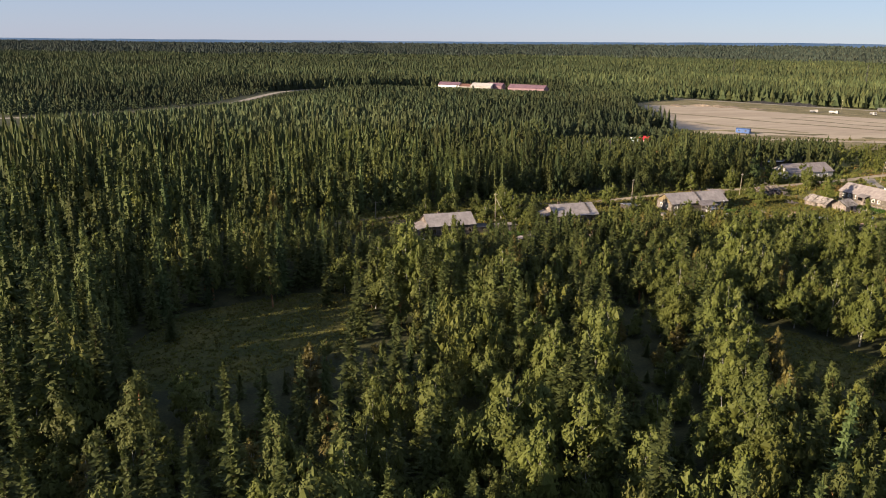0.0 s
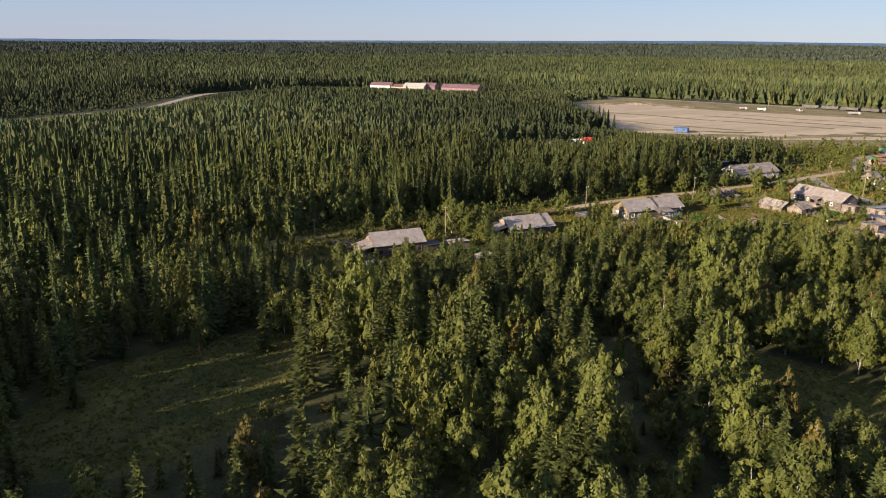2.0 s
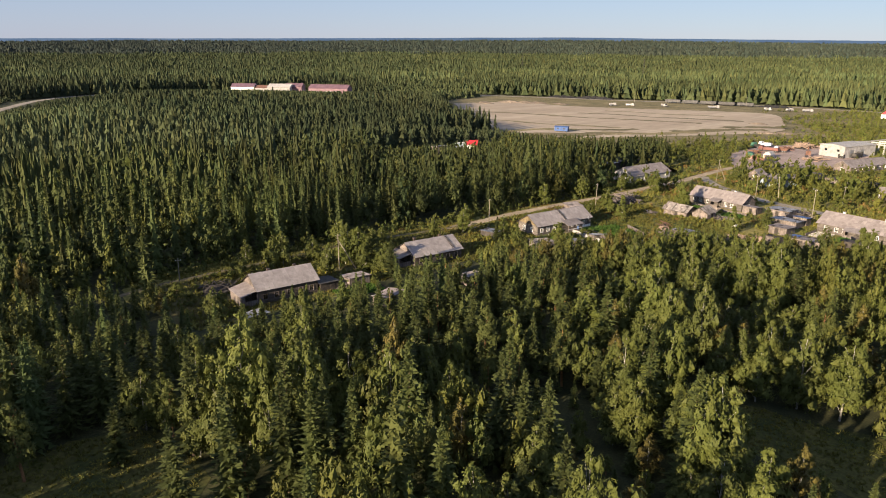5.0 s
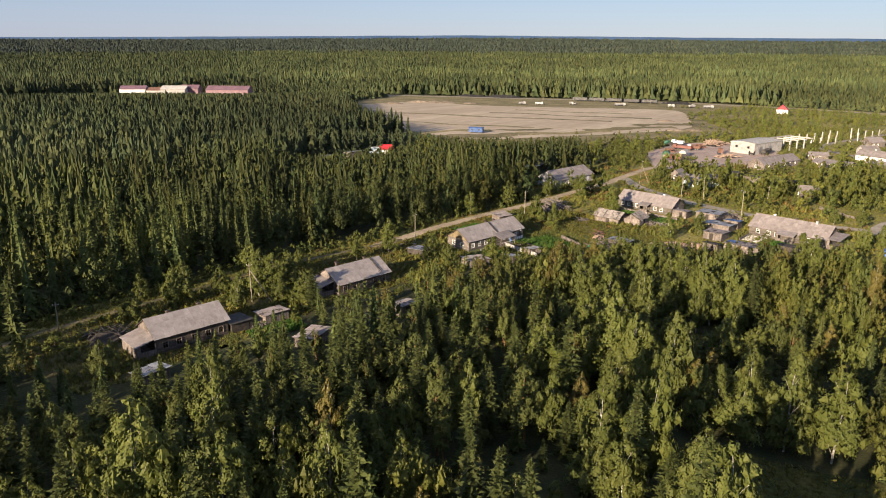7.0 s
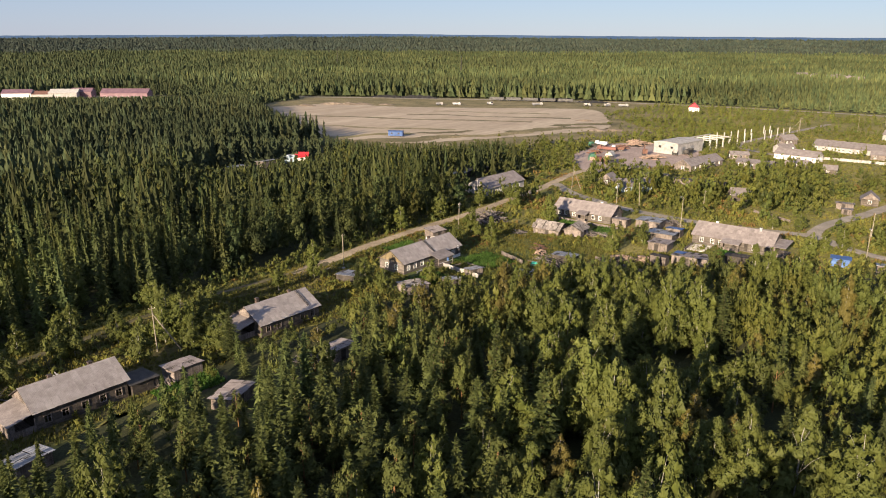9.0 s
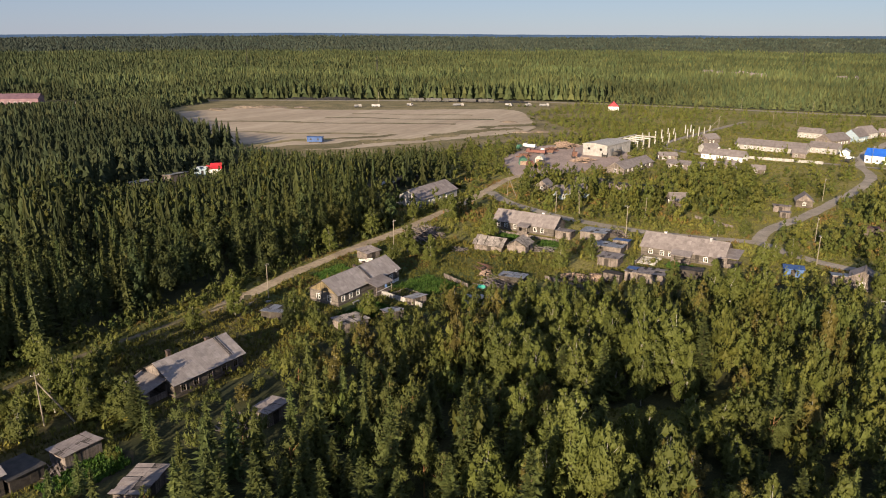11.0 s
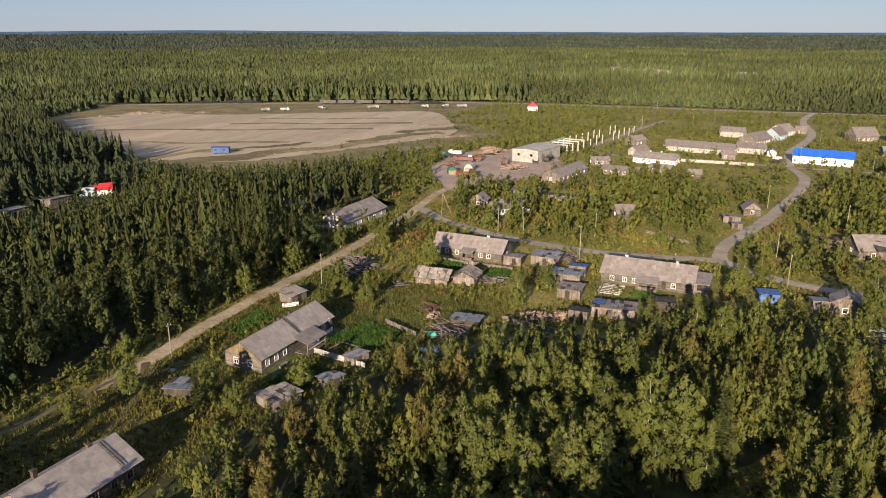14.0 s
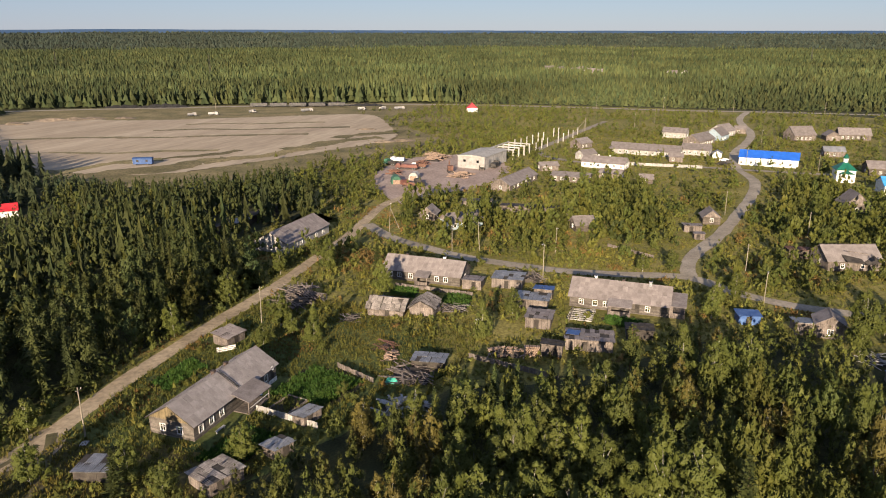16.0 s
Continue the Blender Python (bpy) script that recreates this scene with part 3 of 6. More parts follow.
def shed(label, cx, cy, L, W, high, low, turn, rng, wall=None, roof=None, name="shed", door=True, sheets=True, lean=0.0, gap=0.1):
    """A lean-to shed: the high wall faces -y before the turn; its roof is of loose sheets."""
    wall, roof, high, low = wall or M_BOARD, roof or M_SLATE, 0.87 * high, 0.87 * low
    h = thing(name, label, "shed", pose(cx, cy, 0, lean, lean * 0.6, turn))
    t = 0.08
    part("wall", Mesh().box(-L / 2, L / 2, -W / 2, -W / 2 + t, -0.1, high), wall, h)
    part("wall", Mesh().box(-L / 2, L / 2, W / 2 - t, W / 2, -0.1, low), wall, h)
    for s in (-1, 1):
        a, b = (s * L / 2 - t, s * L / 2) if s > 0 else (s * L / 2, s * L / 2 + t)
        part("wall", Mesh().prism([(-W / 2 + t, -0.1), (W / 2 - t, -0.1), (W / 2 - t, low), (-W / 2 + t, high)], 0, a, b), M_BOARD_Y if wall is M_BOARD else wall, h)
    if door:
        part("door", Mesh().box(-0.5, 0.5, -W / 2 - 0.05, -W / 2 - 0.003, 0.05, min(1.9, high - 0.2)), M_DARKWOOD, h, "plank door", pose(rng.uniform(-0.2, 0.2) * L, 0, 0))
    o = 0.3
    S = math.hypot(W + 2 * o, high - low)
    ang = math.degrees(math.atan2(low - high, W))
    base = pose(0, -W / 2 - o, high + o * (high - low) / W + 0.02, ang)
    if not sheets:
        part("roof", Mesh().box(-L / 2 - o, L / 2 + o, 0, S, 0, 0.09), roof, h, "", base)
        return h
    deck = part("roof", Mesh().box(-L / 2 - o, L / 2 + o, 0, S, 0, 0.05), M_DARKWOOD, h, "", base)
    n, r = max(2, round((L + 2 * o) / 0.95)), max(1, round(S / 2.0))
    w, q = (L + 2 * o) / n, S / r
    data = sheet_mesh(w, q + 0.1, 4, 0.04).data("sheet", roof)
    for i in range(n):
        for j in range(r):
            if rng.random() < gap and not (i == 0 and j == 0):
                continue
            part("sheet", data, roof, deck, "", pose(-L / 2 - o + w * i + rng.uniform(-0.08, 0.08), q * j + rng.uniform(-0.12, 0.12), 0.07 + 0.01 * (i % 2) + 0.02 * j, rng.uniform(-1.5, 1.5), rng.uniform(-1, 1), rng.uniform(-3, 3)))
    return h


def heap(label, cx, cy, lx, ly, high, count, rng, material=None, long=(1.5, 4.0), name="plank_heap", category="plank heap", plank="plank", thick=(0.05, 0.25), main=0.0):
    """A tumbled pile of planks or beams, each one a part, lying over a mound."""
    h = thing(name, label, category, pose(cx, cy, 0, 0, 0, main))
    part("core", Mesh().add([(-lx * .4, -ly * .4, 0), (lx * .4, -ly * .4, 0), (lx * .4, ly * .4, 0), (-lx * .4, ly * .4, 0), (-lx * .2, 0, high * .7), (lx * .2, 0, high * .75)],
                            [(0, 1, 5, 4), (1, 2, 5), (2, 3, 4, 5), (3, 0, 4), (3, 2, 1, 0)]), M_DARKWOOD, h)
    for i in range(count):
        x, y = rng.uniform(-0.5, 0.5) * lx, rng.uniform(-0.5, 0.5) * ly
        z = high * max(0.04, 1 - (2 * y / ly) ** 2 - 0.35 * (2 * x / lx) ** 2) * rng.uniform(0.75, 1.05)
        ln = rng.uniform(*long)
        w, t = rng.uniform(0.12, thick[1]), thick[0]
        part(plank, Mesh().box(-ln / 2, ln / 2, -w / 2, w / 2, -t / 2, t / 2), material or M_BOARD, h, "", pose(x, y, z + 0.06, rng.uniform(-12, 12), rng.uniform(-16, 16), rng.gauss(75, 28)))
    return h


def log_stack(label, cx, cy, lx, high, turn, rng, name="firewood_stack"):
    """Split logs in a stack, ends showing."""
    h = thing(name, label, "firewood", pose(cx, cy, 0, 0, 0, turn))
    k = 0
    r = 0.16
    z = r
    while z < high:
        x = -lx / 2 + (r if k % 2 else 0)
        while x < lx / 2:
            q = r * rng.uniform(0.75, 1.05)
            y = rng.uniform(-0.08, 0.08)
            part("log", Mesh().tube([(x, -0.5 + y, z), (x, 0.5 + y, z)], [q, q], 6), M_LOG, h)
            x += 2 * r
        z += 1.8 * r
        k += 1
    return h


def utility_pole(cx, cy, high, rng, label="grey wooden utility pole with a short crossbar", lean=0.0, turn=0.0, brace=None, lamp=False, name="utility_pole"):
    h = thing(name, label, "utility pole", pose(cx, cy, 0, lean, lean * 0.7, turn), "poles along the roads")
    part("pole", Mesh().tube([(0, 0, -0.3), (0, 0, high * 0.5), (0, 0, high)], [0.12, 0.1, 0.08], 8), M_POLE, h)
    bar = part("crossbar", Mesh().box(-0.55, 0.55, -0.16, -0.1, high - 0.5, high - 0.42), M_POLE, h)
    for s in (-0.48, 0.48):
        part("insulator", Mesh().tube([(s, -0.13, high - 0.43), (s, -0.13, high - 0.25)], [0.05, 0.035], 6), M_WHITE, bar)
    if brace:
        bx, by = brace
        part("brace", Mesh().tube([(bx, by, -0.2), (0.05, 0.05, high * 0.82)], [0.13, 0.1], 7), M_POLE, h)
    if lamp:
        arm = part("lamp_arm", Mesh().tube([(0, 0, high - 0.2), (-0.5, 0, high + 0.25), (-1.2, 0, high + 0.3)], [0.04, 0.04, 0.04], 6), M_GREYMETAL, h)
        part("lamp_head", Mesh().box(-1.75, -1.15, -0.13, 0.13, high + 0.2, high + 0.36), M_GREYMETAL, arm)
    return h


def fence(label, x0, y0, x1, y1, high, rng, material=None, name="board_fence", step=0.5, tilt=3):
    d = math.hypot(x1 - x0, y1 - y0)
    h = thing(name, label, "fence", pose(x0, y0, 0, 0, 0, math.degrees(math.atan2(y1 - y0, x1 - x0))))
    for z in (0.3, high - 0.25):
        part("rail", Mesh().box(0, d, 0.03, 0.09, z, z + 0.09), M_BOARD, h)
    n = max(2, int(d / step))
    data = Mesh().box(-step * 0.46, step * 0.46, -0.03, 0.02, 0, high).data("board", material or M_BOARD)
    for i in range(n):
        part("board", data, material, h, "", pose((i + 0.5) * d / n, 0, 0.02 + rng.uniform(-0.08, 0.05), 0, rng.uniform(-tilt, tilt), 0))
    return h


rb = random.Random(11)
M_HOUSEBOARD = mat("grey_log_wall", (0.095, 0.082, 0.07), (0.17, 0.15, 0.132), 0.7, 0.95, 0.3, fine=6, vary=0.15, bands=(2, 0.2))
# the row of long wooden houses along the dirt road
h1 = house("wooden_house", "long grey plank house with a slate gable roof and end veranda", 65.0, 179.4, 13.2, 7.8, 3.0, 5.3, 0, rb, roof=M_SLATE_PALE, front=(-5.0, -2.6, 0.2, 2.8, 5.2), rear=(-4, 0, 4), sheets=True, frames=M_BOARD, chimneys=((-2.4, 0.5), (3.4, 0.5)), group="long wooden houses")
h2 = house("wooden_house", "weathered plank house, pale slate roof with a roof ladder", 105.2, 182.7, 13.7, 8.6, 2.6, 5.0, 0, rb, roof=M_SLATE_PALE, front=(-5.2, -2.8, 0.0, 2.8, 5.2), rear=(-3, 2), sheets=True, frames=M_BOARD, chimneys=((-3.2, 1.6), (3.6, 0.5)), group="long wooden houses")
h3 = house("wooden_house", "long plank house with ochre gable, slate roof and front porch", 152.9, 187.4, 21.2, 7.9, 2.7, 5.1, 0, rb, roof=M_SLATE_PALE, wall=M_HOUSEBOARD, gable=M_OCHRE, front=(-9, -6.6, -4.2, 3.0, 5.4, 7.6), rear=(-8, -3, 3, 8), ends=(2, 2), doors=(9.4,), sheets=True, chimneys=((0.2, 0.5), (3.4, 0.5)), group="long wooden houses")
h4 = house("wooden_house", "whitewashed house with a wide grey slate roof", 237.8, 225.6, 22.6, 10.2, 2.7, 5.4, 0, rb, wall=M_WHITEWASH, gable=M_WHITEWASH, front=(-9, -6.5, -4, 0, 4, 8), rear=(-5, 0, 5), ends=(3, 2), sheets=True, group="long wooden houses")
h5 = house("wooden_house", "long timber house, grey slate roof and white windows", 221.0, 178.4, 19.4, 7.6, 2.5, 5.0, -90, rb, wall=M_HOUSEBOARD, front=(-7.7, -5.5, -2.6, 4.0, 6.2), rear=(-8, -3, 3, 8), doors=(1.2,), sheets=True, chimneys=((4.5, 0.4, 0.8, M_WHITE), (-5, 0.4)), group="long wooden houses")
h6 = house("wooden_house", "long low timber house with patched slate roof, white windows", 218.4, 132.4, 20.4, 9.0, 2.5, 5.2, -90, rb, wall=M_HOUSEBOARD, front=(-7.7, -4.8, -2.6, 6.0), rear=(-8, 0, 8), doors=(3.9,), sheets=True, chimneys=((-5.5, 0.3, 0.8, M_WHITE), (0.4, 0.3), (6.0, -0.3, 1.0, M_GREYMETAL)), group="long wooden houses")


def lean_to(parent, name, x0, x1, y0, y1, z_out, z_in, rng, side="front", glazed=False, label=""):
    """A porch or annex: low roof on posts or boarded walls, in the house's own frame."""
    p = part(name, Mesh().box(x0 + 0.1, x1 - 0.1, y0 + 0.1, y1 - 0.01, 0, 0.2), M_BOARD, parent, label)
    if side == "front":
        prof = [(y0 - 0.3, z_out), (y1, z_in), (y1, z_in + 0.1), (y0 - 0.3, z_out + 0.1)]
        part("roof", Mesh().prism(prof, 0, x0 - 0.2, x1 + 0.2), M_SLATE_FAR, p)
    else:
        prof = [(x0 - 0.3, z_out), (x1, z_in), (x1, z_in + 0.1), (x0 - 0.3, z_out + 0.1)]
        part("roof", Mesh().prism(prof, 1, y0 - 0.2, y1 + 0.2), M_SLATE_FAR, p)
    for x, y in ((x0 + 0.1, y0 + 0.1), (x1 - 0.1, y0 + 0.1)) + (((x0 + 0.1, y1 - 0.1),) if side != "front" else ()):
        part("post", Mesh().box(x - 0.07, x + 0.07, y - 0.07, y + 0.07, 0.2, z_out + 0.1), M_BOARD, p)
    if glazed:
        part("wall", Mesh().box(x0, x0 + 0.08, y0, y1, 0, z_out), M_BOARD_Y, p)
        part("wall", Mesh().box(x0 + 0.08, x1, y0, y0 + 0.08, 0, 1.1).box(x0 + 0.08, x0 + 0.7, y0, y0 + 0.08, 1.1, z_out), M_BOARD, p)
    else:
        part("rail", Mesh().box(x0 + 0.1, x1 - 0.1, y0 + 0.08, y0 + 0.14, 1.0, 1.1), M_WHITE, p)
    return p


lean_to(h1, "veranda", -10.0, -6.63, -4.0, 2.6, 2.1, 3.0, rb, "end", True, "sagging boarded veranda with a tin roof")
lean_to(h2, "annex", -10.6, -6.88, -2.5, 3.2, 2.0, 2.9, rb, "end", True, "low boarded annex")
lean_to(h3, "porch", -1.6, 4.0, -7.0, -4.0, 2.2, 3.1, rb, "front", False, "open porch with a slate roof on posts")
lean_to(h5, "porch", -0.6, 2.6, -6.4, -3.85, 2.2, 2.9, rb, "front", True, "small boarded entrance porch")
lean_to(h6, "porch", -1.8, 2.8, -7.2, -4.55, 2.1, 2.8, rb, "front", True, "small boarded entrance porch")
lean_to(h6, "annex", 10.3, 13.4, -4.4, 2.5, 2.6, 3.2, rb, "front", True, "boarded annex")
for hh, x, W, e, g in ((h2, 4.6, 8.6, 2.6, 5.0), (h3, 0.6, 7.9, 2.7, 5.1)):
    k = (g - e) / (W / 2)
    lad = Mesh()
    for s in (-0.22, 0.22):
        lad.prism([(-W / 2 + 0.2, e + 0.28 + 0.2 * k), (-0.1, g + 0.22), (-0.1, g + 0.3), (-W / 2 + 0.2, e + 0.36 + 0.2 * k)], 0, x + s - 0.04, x + s + 0.04)
    n = 9
    for i in range(n):
        y = -W / 2 + 0.5 + i * (W / 2 - 0.8) / n
        lad.box(x - 0.25, x + 0.25, y - 0.04, y + 0.04, e + (y + W / 2) * k + 0.3, e + (y + W / 2) * k + 0.37)
    part("roof_ladder", lad, M_DARKWOOD, hh, "dark wooden roof ladder")
dish = part("satellite_dish", Mesh().tube([(9.2, -4.1, 2.5), (9.2, -4.25, 2.55)], [0.08, 0.4], 10), M_WHITE, h3, "white satellite dish")

# ---- sheds, heaps and fences between the houses ----
def old_barn(label, x, y, L, W, e, g, turn, lean, roof=None):
    """A sagging gabled shed with slipped roof sheets."""
    h = house("shed", label, x, y, L, W, e, g, turn, rb, wall=M_BOARD, gable=M_BOARD_Y, ends=(0, 0), doors=(0.3,), sheets=True, over=0.35, roof=roof or M_PALEROOF)
    h["category"] = "shed"
    h.matrix_basis = h.matrix_basis @ pose(0, 0, -0.05, lean, lean * 0.5, 0)
    for s in h.children_recursive:
        if s.name.startswith("sheet"):
            s.matrix_basis = s.matrix_basis @ pose(rb.uniform(-0.15, 0.15), rb.uniform(-0.3, 0.15), rb.uniform(0, 0.12), rb.uniform(-4, 4), rb.uniform(-3, 3), rb.uniform(-7, 7))
    return h


M_PALEROOF = mat("bleached_roof_boards", (0.17, 0.15, 0.135), (0.33, 0.295, 0.265), 1.0, 0.95, 0.3, fine=6, vary=0.25)
shed("low woodshed of grey boards with a slate roof", 81.0, 176.0, 5.0, 3.8, 2.4, 2.0, 0, rb)
shed("dark tar-papered lean-to at the house end", 74.2, 177.6, 4.2, 5.0, 2.1, 1.7, 0, rb, wall=M_DARKWOOD, roof=M_DARKMETAL, sheets=False)
heap("pale boards lying behind the house", 67.5, 189.3, 3.4, 1.8, 0.6, 12, rb, M_WHITEWASH)
heap("scrap boards beside the tar-papered lean-to", 77.6, 175.2, 3.0, 3.0, 0.8, 16, rb)
heap("broken grey beams behind the house", 61.0, 187.6, 5.0, 2.0, 0.8, 16, rb)
solid("pallet", Mesh().box(-0.6, 0.6, -0.5, 0.5, 0, 0.14), M_WHITEWASH, "pale wooden pallet on the grass", "pallet", pose(136.5, 198.0, 0.03, 0, 0, 20))
solid("water_barrel", Mesh().tube([(0, 0, 0), (0, 0, 0.9)], [0.3, 0.3], 12), M_BLUE_OLD, "faded blue water barrel by the porch", "barrel", pose(157.5, 182.6, 0.02))
solid("bench", Mesh().box(-1.0, 1.0, -0.2, 0.2, 0.4, 0.46).box(-0.9, -0.8, -0.15, 0.15, 0, 0.4).box(0.8, 0.9, -0.15, 0.15, 0, 0.4), M_WHITEWASH, "pale wooden bench beside the house wall", "bench", pose(146.0, 181.8, 0.02))
fence("low white rails before the house", 159.5, 183.0, 163.0, 183.0, 0.8, rb, M_WHITE, "rail_fence", 0.8)
fence("grey rail fence round the front garden", 212.6, 184.5, 212.6, 164.0, 0.9, rb, None, "rail_fence", 1.4, 6)
fence("grey rail fence by the vegetable beds", 211.8, 141.5, 204.5, 141.0, 0.9, rb, None, "rail_fence", 1.3, 6)
fence("weathered garden fence by the lane", 255.0, 128.0, 262.0, 141.0, 0.9, rb, None, "rail_fence", 1.5, 6)
heap("collapsed dark plank shed beside the house", 54.6, 188.5, 7.5, 6.5, 1.9, 42, rb, M_DARKWOOD, name="collapsed_shed", category="collapsed shed", main=-15)
shed("small shed with a pale tin roof in weeds", 54.0, 167.0, 4.6, 3.4, 2.1, 1.7, 10, rb, roof=M_GREYMETAL)
shed("tilted old shed under birches", 81.0, 162.0, 6.0, 3.8, 2.4, 1.9, 25, rb, lean=2)
shed("low grey shed among young birches", 102.5, 162.0, 4.6, 3.6, 2.6, 2.1, 0, rb)
heap("tumbled heap of broken grey boards", 98.0, 163.5, 5.0, 4.0, 1.1, 26, rb)
shed("grey shed with white boards leaning on it", 173.5, 200.3, 4.6, 3.6, 2.0, 2.5, -8, rb)
shed("shed with a rust-streaked sheet roof", 135.5, 174.5, 5.2, 4.8, 2.2, 1.8, -20, rb, roof=M_PALEROOF)
shed("small shed with a grey tin roof", 144.0, 170.6, 3.2, 3.0, 2.0, 1.6, -20, rb, roof=M_GREYMETAL)
shed("small grey outhouse beside the garden fence", 153.2, 171.4, 3.6, 2.6, 1.9, 1.5, -15, rb, roof=M_GREYMETAL)
shed("bluish tin-roofed shed under bushes", 131.5, 190.5, 4.4, 4.0, 2.0, 1.7, -70, rb, roof=M_GREYMETAL, wall=M_DARKWOOD)
fence("pale board fence of the kitchen garden", 152.8, 180.2, 151.4, 168.5, 1.1, rb, M_WHITEWASH)
fence("low board fence behind the potato bed", 170.5, 175.5, 167.3, 167.0, 1.0, rb)
solid("tarpaulin", Mesh().add([(0, 0, 0), (2.6, 0.2, 0), (2.4, 1.6, 0), (0.1, 1.5, 0), (0.6, 0.5, 0.8), (1.9, 0.6, 0.9), (1.8, 1.1, 0.8), (0.6, 1.1, 0.75)], [(0, 1, 5, 4), (1, 2, 6, 5), (2, 3, 7, 6), (3, 0, 4, 7), (4, 5, 6, 7)]),
      mat("turquoise_tarpaulin", (0.02, 0.28, 0.2), (0.04, 0.36, 0.28), 1.0, 0.6, 0.3), "turquoise tarpaulin over a low pile", "tarpaulin", pose(167.5, 165.2, 0, 0, 0, -70))
heap("big collapsed pile of dark grey timber beams", 197.0, 199.5, 10.5, 9.0, 2.6, 90, rb, name="timber_pile", category="timber pile", long=(3.0, 6.5), plank="beam", thick=(0.12, 0.3), main=-10)
old_barn("tumbledown shed with a broken pale roof", 198.0, 178.0, 7.6, 6.0, 1.9, 3.2, -80, 4)
old_barn("crooked shed with a pale board roof", 200.2, 170.6, 4.8, 5.2, 2.0, 3.5, 5, -4)
heap("small heap of pale boards", 203.0, 167.0, 4.0, 3.0, 0.8, 18, rb)
heap("scattered grey firewood boards", 192.0, 183.5, 5.0, 3.0, 0.6, 16, rb)
shed("pale low garage with a flat tin roof", 222.8, 158.5, 7.0, 6.0, 2.6, 2.4, -85, rb, wall=M_BOARD, roof=M_GREYMETAL)
shed("grey lean-to shed at the house end", 218.6, 165.8, 4.4, 4.2, 2.6, 2.1, -85, rb)
heap("heap of grey poles and boards", 227.5, 154.0, 5.0, 5.0, 1.8, 30, rb, long=(2, 4))
shed("patched shed with a bluish-grey roof", 212.0, 150.6, 7.6, 5.5, 2.4, 2.0, -85, rb, roof=M_GREYMETAL)
shed("small shed with faded blue roof sheets", 217.5, 149.0, 4.0, 3.4, 2.7, 2.2, -85, rb, roof=M_BLUE_OLD)
shed("tall narrow shed of grey boards", 202.0, 146.5, 5.0, 5.6, 2.6, 2.2, -85, rb)
heap("loose heap of split pinkish firewood", 185.6, 149.0, 6.5, 3.2, 1.5, 110, rb, M_LOG, (0.4, 0.8), "firewood_heap", "firewood", "log", (0.16, 0.3), -75)
log_stack("stack of split pale firewood", 186.6, 144.4, 2.6, 2.1, -75, rb)
shed("dark leaning board shed by the firewood", 188.8, 141.2, 3.8, 3.0, 3.0, 2.3, -85, rb, wall=M_BOARD, roof=M_DARKWOOD, lean=3)
shed("long low shed with mixed roof sheets", 195.0, 135.4, 8.6, 6.0, 2.6, 2.0, -82, rb, gap=0.15)
solid("blue_cover", Mesh().box(-1.3, 1.3, -1.2, 1.2, 0, 0.03), M_BLUE_OLD, "faded blue sheet on the shed roof", "tarpaulin", pose(194.6, 138.4, 2.36, 0, 4, 0))
shed("dark shed beside the long house", 202.5, 127.0, 5.0, 4.0, 2.4, 2.0, -82, rb, wall=M_DARKWOOD, roof=M_DARKWOOD)
fence("broken rail fence by the firewood", 182.0, 155.0, 179.0, 138.0, 1.0, rb, step=1.3, tilt=8)
heap("grey wreck of a fallen shed", 171.5, 162.0, 7.0, 8.0, 1.7, 46, rb, name="collapsed_shed", category="collapsed shed", main=15)
shed("low shed with a pale sheet roof", 176.8, 160.6, 5.6, 4.0, 1.9, 1.6, -80, rb, roof=M_GREYMETAL, wall=M_DARKWOOD)
heap("bluish wreck of a fallen tin-roofed shed", 160.5, 158.5, 6.0, 9.0, 1.6, 40, rb, M_GREYMETAL, name="collapsed_shed", category="collapsed shed", plank="sheet", thick=(0.04, 0.9), main=-5)
heap("reddish pile of brushwood and rags", 181.0, 171.0, 3.5, 3.0, 1.0, 20, rb, M_RUST, name="brush_pile", category="brush pile")
fence("low white rail by the road shed", 171.0, 197.0, 168.4, 199.4, 0.9, rb, M_WHITE)
shed("dark blue metal garage", 217.3, 107.0, 4.2, 3.6, 2.2, 2.1, -80, rb, wall=M_BLUE_OLD, roof=M_BLUE_OLD, sheets=False)
shed("grey board shed beside a small house", 215.4, 97.2, 3.4, 4.0, 3.0, 2.4, -80, rb, sheets=False, roof=M_GREYMETAL)
house("small_house", "little grey house with a white window", 215.5, 92.6, 4.6, 5.2, 3.0, 4.6, 0, rb, wall=M_BOARD, front=(0,), ends=(1, 0))
shed("dark shed at the forest edge", 196.0, 84.0, 4.0, 4.0, 2.2, 1.9, -80, rb, roof=M_BLUE_OLD)
heap("pile of white and grey scrap boards", 205.0, 86.0, 4.5, 3.5, 1.2, 24, rb, M_WHITEWASH)
ruin = house("ruined_house", "abandoned grey house with a caved-in roof", 265.0, 82.5, 13.0, 9.0, 2.8, 5.5, -70, rb, wall=M_BOARD, front=(-3, 2), rear=(0,), over=0.5)
# dark tilted slabs stand in for the shaded holes of the caved-in roof
part("broken_roof", Mesh().box(-3.2, 1.2, -5.6, -1.0, 4.0, 4.15, pose(0, 0, 0, 14, 6, 0)), M_DARKWOOD, ruin, "dark slab of roof boards standing in for the shaded hole")
part("broken_roof", Mesh().box(2.0, 5.4, -5.4, -1.6, 3.8, 3.92, pose(0, 0, 0, 20, -9, 4)), M_DARKWOOD, ruin, "dark slab of roof boards standing in for the shaded hole")
part("rafter", Mesh().box(-3.6, 2.4, -3.4, -3.2, 4.6, 4.76, pose(0, 0, 0, 4, 11, 8)), M_BOARD, ruin, "bare grey roof beam")
